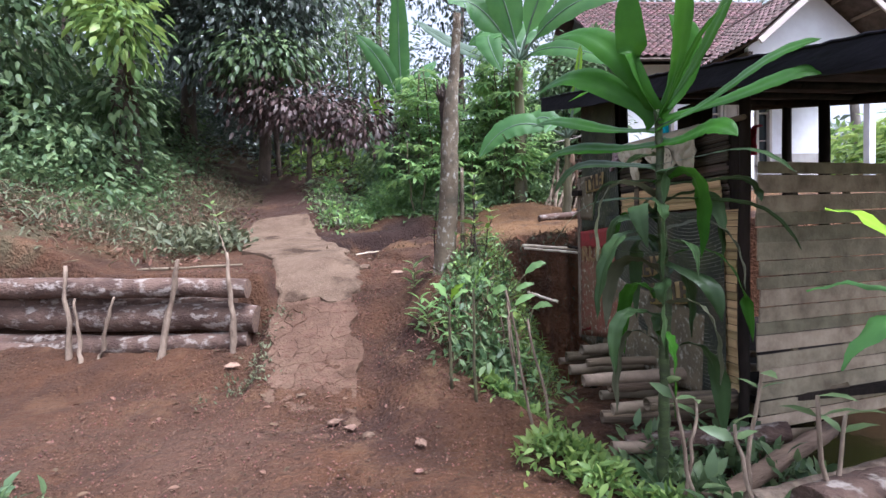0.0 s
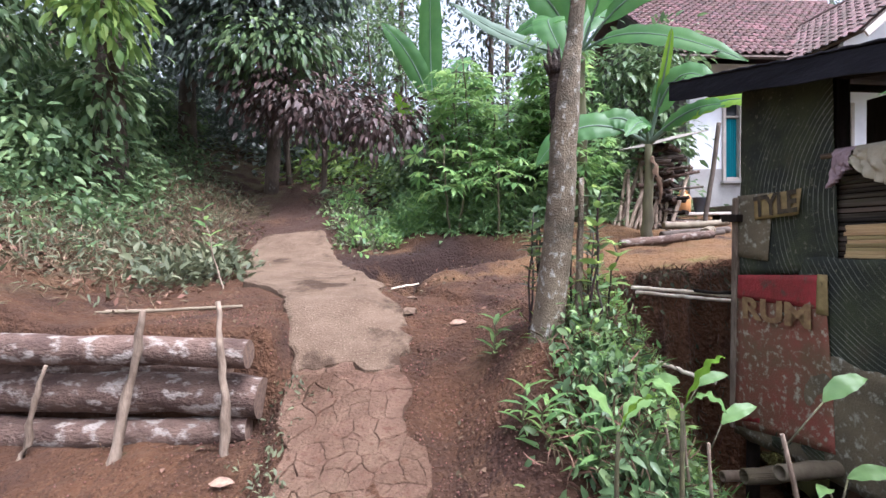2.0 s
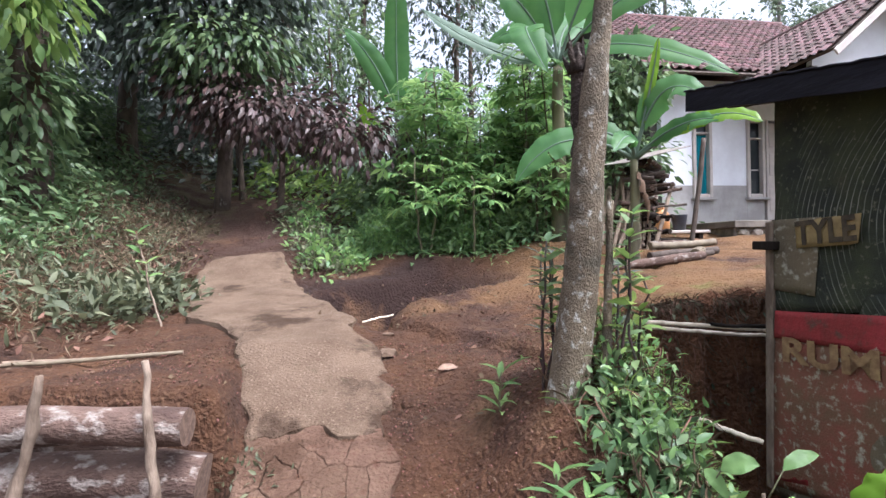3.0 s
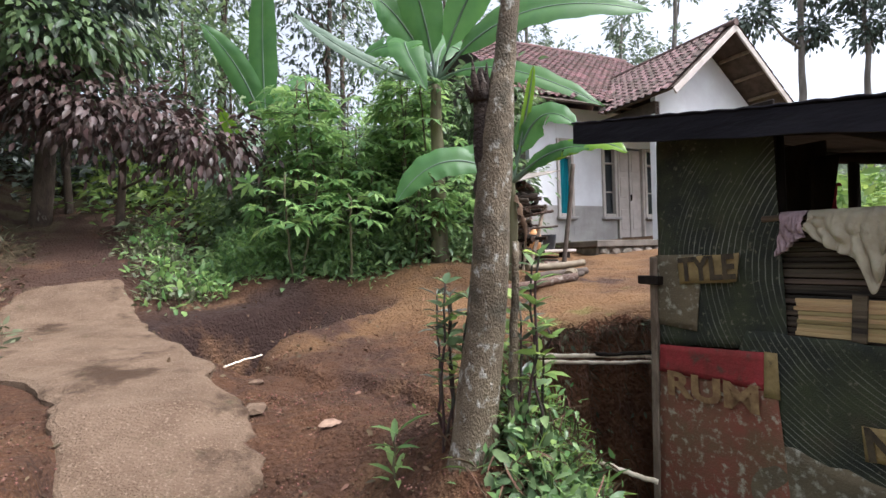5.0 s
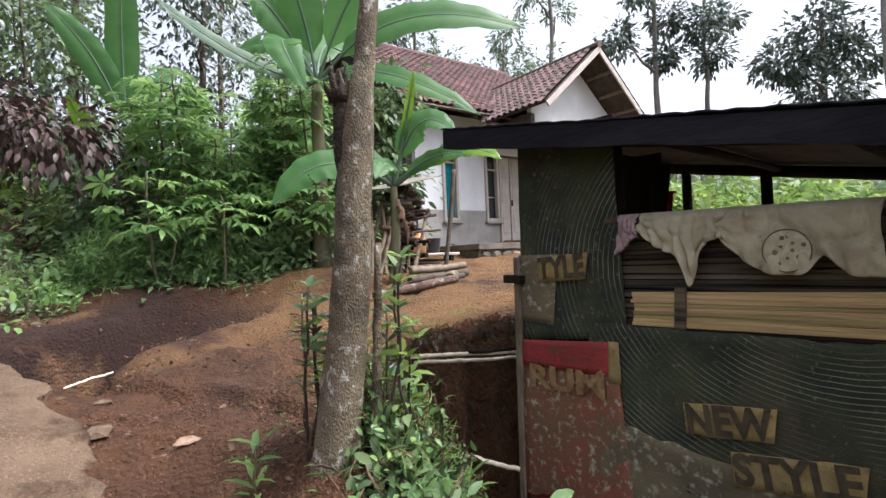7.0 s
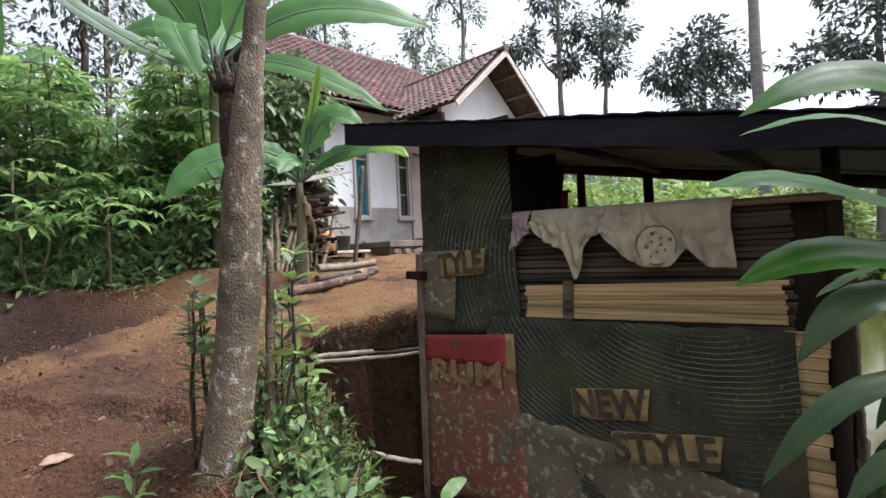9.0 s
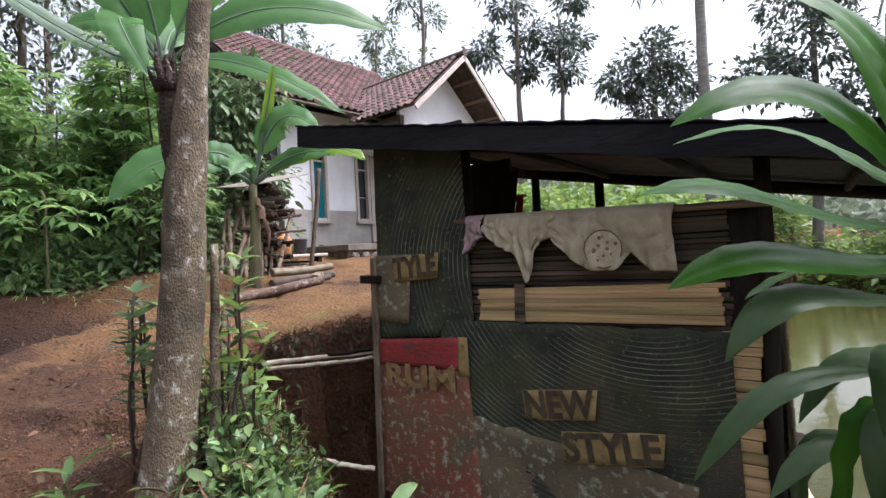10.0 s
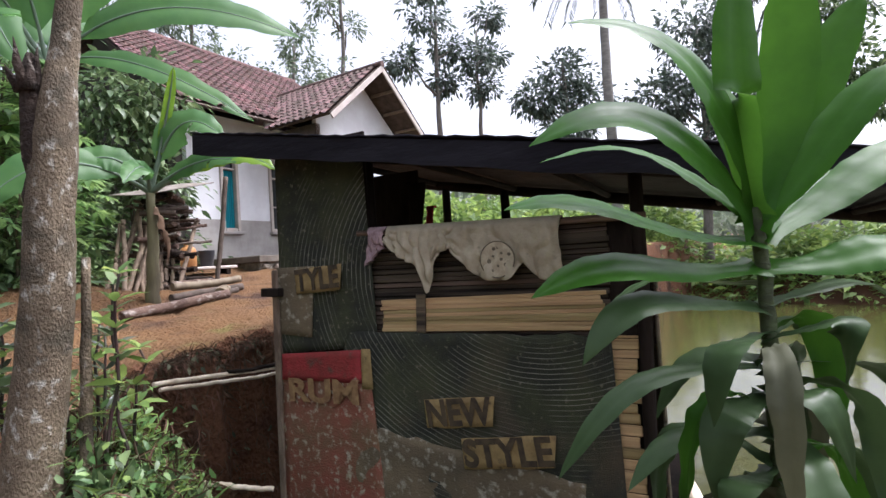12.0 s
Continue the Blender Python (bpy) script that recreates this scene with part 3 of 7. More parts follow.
M_CLOTH = material("grimy_cream_cloth", (0.5, 0.44, 0.32), 0.95, (0.29, 0.245, 0.165), 4, (0.35, 0.7), 0.5, 90, fleck=(0.15, 0.125, 0.085), fleck_scale=11, fleck_at=0.62, soft=0.14)
M_PINK = material("grimy_pink_cloth", (0.42, 0.3, 0.31), 0.95, (0.27, 0.19, 0.19), 8, bump=0.4, fleck=(0.16, 0.11, 0.1), fleck_scale=14)
M_REDCLOTH = material("red_cloth", (0.45, 0.03, 0.06), 0.9, (0.3, 0.02, 0.05), 8, bump=0.3)


def sheet(name, corners, mat, parent, nu=14, nw=18, wave=0.012, off=0.0, seed=0, label="", ragged=0.0):
    """A hung sheet between four corners (u, w): bottom left, bottom right, top right, top left; it ripples."""
    bl, br, tr, tl = [np.array(c, float) for c in corners]
    verts, faces = [], []
    for i in range(nw):
        for k in range(nu):
            s, t = k / (nu - 1), i / (nw - 1)
            p = bl * (1 - s) * (1 - t) + br * s * (1 - t) + tr * s * t + tl * (1 - s) * t
            q = Vector((p[0] * 2.2, p[1] * 1.6, seed))
            edge = ragged * noise.noise(Vector((p[0] * 9, seed, t * 2))) * (1 if i in (0, nw - 1) else 0)
            verts.append((p[0], -off - wave * (0.8 + noise.noise(q) + 0.5 * noise.noise(q * 3)), p[1] + edge))
    for i in range(nw - 1):
        for k in range(nu - 1):
            a = i * nu + k
            faces.append((a, a + 1, a + 1 + nu, a + nu))
    top = len(verts)
    verts += [(x, y + 0.004, z) for x, y, z in verts]
    faces += [tuple(j + top for j in f[::-1]) for f in faces]
    rim = [k for k in range(nu)] + [i * nu + nu - 1 for i in range(1, nw)] + [(nw - 1) * nu + k for k in range(nu - 2, -1, -1)] + [i * nu for i in range(nw - 2, 0, -1)]
    faces += [(rim[j], rim[j - 1], rim[j - 1] + top, rim[j] + top) for j in range(len(rim))]
    return link(name, mesh_of(name, verts, faces, mat, True), parent, label)


def lettering(text, size, at, mat, parent, width=None, tilt=0.0):
    cu = bpy.data.curves.new("lettering", "FONT")
    cu.body, cu.size, cu.extrude, cu.offset = text, size, 0.001, size * 0.035
    cu.align_x, cu.align_y = "LEFT", "CENTER"
    tmp = bpy.data.objects.new("lettering", cu)
    me = bpy.data.meshes.new_from_object(tmp)
    bpy.data.objects.remove(tmp)
    me.materials.append(mat)
    w = max(v.co.x for v in me.vertices) - min(v.co.x for v in me.vertices)
    k = (width / w) if width else 1
    me.transform(pose(*at, 90, 0, 0) @ pose(0, 0, 0, 0, 0, tilt) @ Matrix.Diagonal((k, 1, 1, 1)))
    return link("lettering", me, parent)


# backing boards behind the nets
def boards(u0, u1, w0, w1, step, mat, off, seed, name="board", gaps=0.004, parent=None, frame_m=None):
    rng = np.random.default_rng(seed)
    w = w0
    while w < w1 - 0.01:
        h = min(step * rng.uniform(0.8, 1.2), w1 - w)
        bm = box((u1 - u0 + rng.uniform(-0.03, 0.03), 0.012, h - gaps), ((u0 + u1) / 2, off + rng.uniform(-0.004, 0.004), w + h / 2), 0.003, (0, rng.uniform(-0.5, 0.5), 0))
        if frame_m is not None:
            bmesh.ops.transform(bm, matrix=frame_m, verts=bm.verts)
        part(name, bm, mat, parent or shed)
        w += h


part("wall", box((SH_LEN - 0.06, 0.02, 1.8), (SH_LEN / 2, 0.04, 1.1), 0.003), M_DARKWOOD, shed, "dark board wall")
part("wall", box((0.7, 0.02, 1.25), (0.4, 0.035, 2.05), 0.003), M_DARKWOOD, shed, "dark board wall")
M_DARKBAMBOO = material("dark_bamboo", (0.13, 0.1, 0.07), 0.8, (0.038, 0.028, 0.02), 5, (0.3, 0.7), 0.7, 40, stretch=(0.12, 1, 5), random=0.35, soft=0.15, fleck=(0.014, 0.011, 0.009), fleck_scale=4, fleck_at=0.5)
boards(0.76, 2.16, 1.42, 2.02, 0.026, M_DARKBAMBOO, 0.02, 4)
# pale split bamboo strip panel
rng = np.random.default_rng(14)
for i in range(9):
    bm = box((1.29 + rng.uniform(-0.02, 0.02), 0.01, 0.0215), (1.49 + rng.uniform(-0.008, 0.008), -0.012 + rng.uniform(-0.003, 0.003), 1.463 + 0.0212 * i), 0.003, (0, -1.2 + rng.uniform(-0.25, 0.25), 0))
    part("bamboo_slat", bm, M_BAMBOO, shed, "pale split bamboo slat")
part("batten", box((0.06, 0.014, 0.22), (1.12, -0.026, 1.55), 0.003, (0, 3, 0)), M_OLDBAMBOO, shed)
# nets and printed banners
sheet("netting", [(0.02, 1.28), (0.8, 1.36), (0.77, 2.62), (0.05, 2.68)], M_NET, shed, 16, 24, 0.014, 0.012, 1, "dark green shade net with pale curved threads", 0.02)
sheet("netting", [(0.05, 0.16), (2.2, 0.16), (2.16, 1.44), (0.6, 1.44)], M_NET, shed, 30, 24, 0.018, 0.014, 2, "dark shade net with pale curved threads", 0.02)
sheet("banner", [(0.0, 0.12), (1.95, 0.14), (2.0, 0.72), (0.03, 0.95)], M_TARP, shed, 26, 14, 0.014, 0.026, 3, "stained brown plastic banner", 0.03)
M_OLDPRINT = material("worn_yellow_print", (0.34, 0.22, 0.1), 0.8, (0.2, 0.11, 0.055), 16, (0.35, 0.6), 0.2, 60)
rum = sheet("banner", [(0.0, 0.18), (0.82, 0.3), (0.75, 1.2), (0.04, 1.18)], M_REDBROWN, shed, 14, 18, 0.012, 0.034, 4, "mildewed rust-red plastic banner", 0.01)
sheet("banner", [(0.04, 1.12), (0.7, 1.13), (0.7, 1.335), (0.05, 1.29)], M_RED, shed, 12, 6, 0.01, 0.043, 5, "faded red plastic banner")
sheet("banner", [(0.02, 0.22), (0.25, 0.28), (0.24, 0.45), (0.03, 0.42)], M_RED, shed, 6, 5, 0.006, 0.046, 6, "faded red plastic banner")
sheet("banner", [(0.69, 1.1), (0.77, 1.1), (0.765, 1.34), (0.7, 1.34)], M_YELLOW, shed, 4, 6, 0.006, 0.045, 6, "dirty yellow banner strip")
sheet("banner", [(0.02, 1.42), (0.3, 1.4), (0.35, 1.86), (0.03, 1.86)], M_TARP, shed, 8, 10, 0.008, 0.034, 8, "stained brown plastic banner")
for (u0, w0, u1, w1), rise, text, size in (((1.12, 0.905, 1.55, 1.065), 0.05, "NEW", 0.2), ((1.34, 0.705, 1.87, 0.87), 0.075, "STYLE", 0.2), ((0.2, 1.68, 0.585, 1.84), 0.025, "TYLE", 0.19)):
    label_sheet = sheet("printed_patch", [(u0 + 0.01, w0), (u1 - 0.02, w0 + rise), (u1, w1 + rise), (u0, w1)], M_YELLOW, shed, 8, 5, 0.004, 0.05, 9, "dirty yellow printed patch with dark block letters", 0.012)
    lettering(text, size, (u0 + 0.015, -0.064, (w0 + w1) / 2), M_INK, label_sheet, u1 - u0 - 0.03, math.degrees(math.atan2(rise, u1 - u0)))
lettering("RUM", 0.2, (0.1, -0.066, 1.055), M_OLDPRINT, rum, 0.56, 1.5)
part("rail", box((0.16, 0.06, 0.055), (0.0, -0.06, 1.7), 0.006, (0, 2, 0)), M_DARKWOOD, shed)
tube("rail", bend((0.7, -0.02, 2.04), (2.35, -0.02, 2.0), 8, 0.004, 2), [0.018] * 8, M_OLDBAMBOO, shed, 8)
part("post", box((0.055, 0.05, 1.7), (0.0, -0.03, 1.0), 0.008, (0, 1.0, 0)), M_STICK, shed, "weathered wooden corner post")
# woven bamboo strip beside the right-hand post
boards(2.13, 2.27, 0.2, 1.44, 0.05, M_BAMBOO, 0.0, 9, "bamboo_slat")
tube("post", bend((2.31, 0.0, -0.7), (2.31, 0.02, 2.28), 10, 0.006, 3), [0.032] * 10, M_DARKWOOD, shed, 8, 0.08, 2)
# side wall of rough boards, facing the lower lane
side_m = pose(SH_LEN, 0, 0, 0, 0, 97)
boards(0.05, 2.3, 0.05, 1.72, 0.1, material("silvered_boards", (0.34, 0.28, 0.195), 0.85, (0.15, 0.115, 0.077), 6, (0.35, 0.7), 0.6, 50, stretch=(0.3, 1, 1), random=0.35), -0.04, 12, "board", 0.006, shed, side_m)
for v in (0.35, 0.8, 1.25, 1.7, 2.15):
    bm = box((0.05, 0.02, 1.6), (v, -0.062 + 0.03, 0.9), 0.004)
    bmesh.ops.transform(bm, matrix=side_m, verts=bm.verts)
    part("batten", bm, M_OLDBAMBOO, shed)
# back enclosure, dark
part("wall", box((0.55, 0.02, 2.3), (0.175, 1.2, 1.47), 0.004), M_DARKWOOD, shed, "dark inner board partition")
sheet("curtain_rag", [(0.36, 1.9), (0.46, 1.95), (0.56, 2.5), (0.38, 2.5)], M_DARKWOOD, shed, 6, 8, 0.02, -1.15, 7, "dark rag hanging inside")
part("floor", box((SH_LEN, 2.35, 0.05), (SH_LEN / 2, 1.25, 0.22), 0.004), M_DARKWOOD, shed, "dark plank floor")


# ---------------------------------------------------------------- cloths drying on the shed rail
def cloth(name, u0, u1, drop, label, mat, seed, at_v=-0.02, w=2.04):
    root = thing(name, (0, 0, 0), label, "cloth", "clothes drying on the shed")
    root.matrix_basis = pose(SH_A[0], SH_A[1], 0, 0, 0, SH_TURN)
    n, m = 60, 30
    verts, faces = [], []
    for i in range(m):
        t = i / (m - 1)
        for k in range(n):
            s = k / (n - 1)
            u = u0 + (u1 - u0) * s
            d = drop(s)
            fold = 0.03 * math.sin(s * 21 + seed + 4 * noise.noise(Vector((s * 3, seed, t * 1.4)))) * (0.3 + t) + 0.02 * noise.noise(Vector((s * 6, t * 3, seed))) + 0.014 * noise.noise(Vector((s * 17, t * 6, seed)))
            top = w - 0.028 * (u - 0.8)
            if t < 0.12:
                a = math.pi * (1 - t / 0.12) * 0.9
                verts.append((u, at_v - 0.028 * math.cos(a) - fold * 0.2, top + 0.028 * math.sin(a)))
            else:
                verts.append((u + 0.01 * math.sin(t * 5 + s * 9), at_v - 0.034 - abs(fold), top - d * (t - 0.12) / 0.88))
    for i in range(m - 1):
        for k in range(n - 1):
            a = i * n + k
            faces.append((a, a + 1, a + 1 + n, a + n))
    ob = link("fabric", mesh_of("fabric", verts, faces, mat, True), root)
    thick = ob.modifiers.new("thickness", "SOLIDIFY")
    thick.thickness = 0.004
    return root


cloth("shirt", 0.93, 1.38, lambda s: 0.06 + 0.2 * math.sin(min(s / 0.62, 1) * math.pi * 0.62) + (0.2 * math.exp(-((s - 0.62) / 0.1) ** 2)) - 0.14 * s, "grimy cream shirt hung over the shed rail", M_CLOTH, 1)
cloth("shirt", 1.30, 1.96, lambda s: 0.05 + 0.24 * math.sin(min(s / 0.42, 1) * math.pi / 2) - 0.09 * math.exp(-((s - 0.72) / 0.07) ** 2), "grimy cream shirt with a spotted patch hung over the rail", M_CLOTH, 2)
cloth("rag", 0.80, 0.92, lambda s: 0.2 - 0.1 * s, "small grimy pink rag on the shed rail", M_PINK, 3)
spot = thing("cloth_patch", (0, 0, 0), "round pale patch with dark spots on the shirt", "cloth")
spot.matrix_basis = pose(SH_A[0], SH_A[1], 0, 0, 0, SH_TURN)
bm = bmesh.new()
bmesh.ops.create_circle(bm, cap_ends=True, segments=20, radius=0.092)
bmesh.ops.transform(bm, matrix=pose(1.63, -0.084, 1.835, 90, 0, 0), verts=bm.verts)
r = bmesh.ops.extrude_face_region(bm, geom=list(bm.faces))
bmesh.ops.translate(bm, vec=(0, -0.004, 0), verts=[g for g in r["geom"] if isinstance(g, bmesh.types.BMVert)])
part("fabric", bm, material("spotted_cloth", (0.5, 0.44, 0.31), 0.95, (0.38, 0.32, 0.22), 20, fleck=(0.1, 0.085, 0.06), fleck_scale=28, fleck_at=0.62), spot)
M_DARKSTAIN = material("dark_cloth_print", (0.11, 0.093, 0.066), 0.95, (0.17, 0.145, 0.1), 30)
tube("rim", [(1.63 + 0.094 * math.cos(a), -0.09, 1.835 + 0.094 * math.sin(a)) for a in np.linspace(0, 2 * math.pi, 33)], [0.003] * 33, M_DARKSTAIN, spot, 5)
rng = np.random.default_rng(6)
for k in range(9):
    a, d = k * 2.4, 0.022 + 0.006 * k
    bm = bmesh.new()
    bmesh.ops.create_circle(bm, cap_ends=True, segments=9, radius=rng.uniform(0.006, 0.012))
    bmesh.ops.transform(bm, matrix=pose(1.63 + d * math.cos(a), -0.0895, 1.835 + d * math.sin(a), 90, 0, 0), verts=bm.verts)
    part("spot", bm, M_DARKSTAIN, spot)
cloth("shirt", 0.08, 0.17, lambda s: 0.3, "red cloth hung under the shed roof", M_REDCLOTH, 5, 2.0, 2.35)

# ---------------------------------------------------------------- bamboo and logs by the pit
def pole(name, a, b, r, mat, label, seed=0, joints=True, sides=12, group="", hollow=False):
    a, b = np.array(a, float), np.array(b, float)
    n = 24
    pts = bend(a, b, n, 0.003, seed)
    radii = [r * (1.12 if joints and k % 6 == 3 else 1.0) for k in range(n)]
    v, f = tube_data(pts, radii, sides, 0.01, seed)
    if hollow:
        f = f[:-2]
        inner, fi = tube_data(pts, [q * 0.8 for q in radii], sides, 0.0, seed)
        base = len(v)
        v = v + inner
        f += [tuple(j + base for j in q[::-1]) for q in fi[:-2]]
        for start in (0, base - sides):
            f += [(start + k, start + base + k, start + base + (k + 1) % sides, start + (k + 1) % sides) for k in range(sides)]
        # a node wall inside the hollow
        f.append(tuple(base + 2 * sides + k for k in range(sides)))
        f.append(tuple(base + (n - 3) * sides + k for k in range(sides)))
    me = mesh_of(name, v, f, mat)
    for p in me.polygons:
        p.use_smooth = len(p.vertices) == 4
    return tagged(new(name, me), label, "bamboo" if "bamboo" in name else "pole", group)


M_PALE = material("pale_dry_bamboo", (0.8, 0.71, 0.56), 0.5, (0.55, 0.45, 0.32), 8, bump=0.2)
pole("bamboo_pole", (0.88, 6.22, 1.135), (2.1, 6.4, 1.0), 0.016, M_PALE, "pale dry bamboo pole laid across the pit", 1, group="poles across the pit")
pole("bamboo_pole", (0.9, 6.17, 1.1), (2.1, 6.34, 0.965), 0.014, M_PALE, "thin pale bamboo pole laid across the pit", 2, group="poles across the pit")
pole("bamboo_pole", (1.43, 6.3, 1.095), (2.1, 6.38, 1.03), 0.016, M_DARKWOOD, "thin dark bamboo pole laid across the pit", 3, group="poles across the pit")
pole("plastic_pipe", (0.86, 5.5, 0.66), (1.12, 5.2, 0.6), 0.014, M_PALE, "short white pipe sticking out of the weeds", 4, False)
pole("bamboo_stick", (-4.9, 5.5, 0.995), (-2.55, 6.15, 1.0), 0.014, M_POLE, "pale bamboo stick lying on the bank behind the logs", 5, group="sticks on the bank")
pole("bamboo_stick", (-4.9, 5.72, 0.99), (-2.9, 6.05, 0.99), 0.011, M_POLE, "thin bamboo stick lying on the bank behind the logs", 6, group="sticks on the bank")
rng = np.random.default_rng(5)
for i in range(13):
    x0, y0 = 0.95 + 0.08 * (i % 4) + rng.uniform(-0.05, 0.05), 5.05 - 0.16 * i + rng.uniform(-0.04, 0.04)
    zz = -0.02 + 0.1 * (i % 3) + 0.02 * rng.uniform()
    pole("bamboo_culm", (x0 + 0.12, y0, zz + 0.04), (x0 + 1.5, y0 + 0.15 + 0.05 * rng.normal(), zz + 0.06), 0.034 + 0.014 * rng.uniform(), (M_POLE, M_OLDBAMBOO)[i % 2],
         "cut bamboo culm lying under the shed", 20 + i, hollow=True, group="bamboo culms under the shed")
pole("bamboo_culm", (2.3, 2.9, -0.27), (5.2, 4.3, -0.27), 0.06, M_PALE, "pale bamboo culm floating on the pond", 44)
for i, (a, b, r) in enumerate((((1.5, 1.95, 0.3), (2.3, 2.3, 0.25), 0.09), ((1.5, 2.35, 0.1), (2.6, 2.75, 0.12), 0.06), ((1.35, 2.5, 0.02), (2.4, 3.2, 0.1), 0.05), ((1.2, 3.2, 0.0), (2.1, 3.1, 0.12), 0.06))):
    pole("branch", a, b, r, (M_LOG, M_STICK, M_OLDBAMBOO, M_LOG)[i], "rough cut branch lying at the pond's edge", 60 + i, False, group="branches at the pond")

# ---------------------------------------------------------------- house
house = thing("house", (5.6, 13.6, 2.15), "white-walled village house with red clay tile roofs", "house", turn=8)
M_GREYWALL = material("bare_plaster_wall", (0.1, 0.092, 0.08), 0.9, (0.06, 0.056, 0.048), 1.5, bump=0.3)
M_GLASS = material("dark_window_glass", (0.015, 0.018, 0.02), 0.08, (0.02, 0.022, 0.025), 2, bump=0.0)
M_SOFFIT = material("brown_soffit_wood", (0.1, 0.075, 0.06), 0.85, (0.06, 0.045, 0.035), 5, bump=0.3)


def hpart(name, size, at, mat, under=None, label="", bevel=0.008, turn=(0, 0, 0)):
    return part(name, box(size, at, bevel, turn), mat, under or house, label)


# front wall in pieces round the openings: (x0, x1, z0, z1)
W1, W2, DR, W3 = (-0.55, -0.1), (0.78, 1.22), (1.26, 2.1), (2.14, 2.56)
for x0, x1, z0, z1, mat in ((-1.3, W1[0], 0.87, 3.2, M_WHITE), (-1.3, W1[0], -0.1, 0.87, M_WAINSCOT), (W1[0], W1[1], -0.1, 0.6, M_WAINSCOT), (W1[0], W1[1], 2.45, 3.2, M_WHITE),
                            (W1[1], W2[0], 0.87, 3.2, M_WHITE), (W1[1], W2[0], -0.1, 0.87, M_WAINSCOT), (W2[0], W2[1], -0.1, 0.6, M_WAINSCOT), (W2[0], W3[1], 2.35, 3.2, M_WHITE),
                            (W3[0], W3[1], -0.1, 0.6, M_WAINSCOT), (W3[1], 4.2, 0.87, 3.2, M_WHITE), (W3[1], 4.2, -0.1, 0.87, M_WAINSCOT)):
    hpart("wall", (x1 - x0, 0.16, z1 - z0), ((x0 + x1) / 2, 0.08 + (0 if mat is M_WHITE else -0.004), (z0 + z1) / 2), mat, None, "", 0.002)
hpart("wall", (3.2, 0.16, 2.3), (-3.0, 0.8, 0.95), M_GREYWALL, None, "bare grey plaster wall of the side wing", 0.002)
hpart("wall", (0.16, 5.9, 3.3), (-1.38, 3.1, 1.55), M_GREYWALL, None, "", 0.002)
hpart("wall", (0.16, 6.0, 3.3), (4.2, 3.2, 1.55), M_WHITE, None, "", 0.002)
hpart("wall", (5.7, 0.16, 3.3), (1.4, 6.1, 1.55), M_GREYWALL, None, "", 0.002)
hpart("lean_to_roof", (3.5, 1.6, 0.05), (-3.1, 1.2, 2.25), M_TARROOF, None, "dark sheet roof of a lean-to", 0.01, (8, 0, 0))
for (x0, x1), z0, z1, glass, curtain in ((W1, 0.6, 2.45, False, True), (W2, 0.6, 2.35, True, False), (W3, 0.6, 2.35, True, False)):
    win = link("window", mesh_of("window", *tube_data([(x0, 0.0, z0), (x0, 0.0, z0 + 0.01)], [0.003, 0.003], 4), M_TRIM), house, "tall narrow window in a cream frame")
    cx, cz = (x0 + x1) / 2, (z0 + z1) / 2
    for nm, size, at in (("frame", (0.075, 0.14, z1 - z0), (x0 + 0.03, 0.02, cz)), ("frame", (0.075, 0.14, z1 - z0), (x1 - 0.03, 0.02, cz)),
                         ("frame", (x1 - x0 - 0.15, 0.14, 0.07), (cx, 0.02, z1 - 0.03)), ("frame", (x1 - x0 - 0.15, 0.14, 0.08), (cx, 0.02, z0 + 0.04)),
                         ("transom", (x1 - x0 - 0.15, 0.1, 0.04), (cx, 0.03, z1 - 0.42)), ("sill", (x1 - x0 + 0.1, 0.2, 0.06), (cx, -0.03, z0 - 0.03))):
        hpart(nm, size, at, M_TRIM if nm != "sill" else M_WAINSCOT, win)
    hpart("pane", (x1 - x0 - 0.15, 0.012, z1 - z0 - 0.5), (cx, 0.06, cz - 0.18), M_GLASS, win, "dark glass pane") if glass else None
    hpart("pane", (x1 - x0 - 0.15, 0.012, 0.34), (cx, 0.06, z1 - 0.23), M_GLASS, win, "dark glass pane")
    if curtain:
        n = 24
        cv = [(x0 + 0.07 + (x1 - x0 - 0.14) * k / (n - 1), 0.07 + 0.012 * math.sin(k * 1.9), z) for z in (z0 + 0.08, z1 - 0.45) for k in range(n)]
        link("curtain", mesh_of("curtain", cv, [(k, k + 1, n + k + 1, n + k) for k in range(n - 1)], M_TEAL, True), win, "teal curtain")
    else:
        hpart("glazing_bar", (x1 - x0 - 0.15, 0.03, 0.025), (cx, 0.045, cz - 0.25), M_TRIM, win)
door = link("door", mesh_of("door", *tube_data([(DR[0], 0.0, 0.1), (DR[0], 0.0, 0.11)], [0.003, 0.003], 4), M_TRIM), house, "cream-painted double door, closed")
for x0, x1 in ((DR[0] + 0.05, 1.66), (1.69, DR[1] - 0.05)):
    hpart("leaf", (x1 - x0, 0.05, 2.2), ((x0 + x1) / 2, 0.06, 1.2), M_TRIM, door)
    for z in (0.55, 1.35, 2.0):
        hpart("panel", (x1 - x0 - 0.14, 0.02, 0.5), ((x0 + x1) / 2, 0.03, z), M_TRIM, door)
for x in (DR[0] + 0.02, DR[1] - 0.02):
    hpart("frame", (0.06, 0.14, 2.3), (x, 0.02, 1.2), M_TRIM, door)
hpart("handle", (0.03, 0.05, 0.16), (1.72, 0.02, 1.1), M_DARKWOOD, door, "dark metal handle")
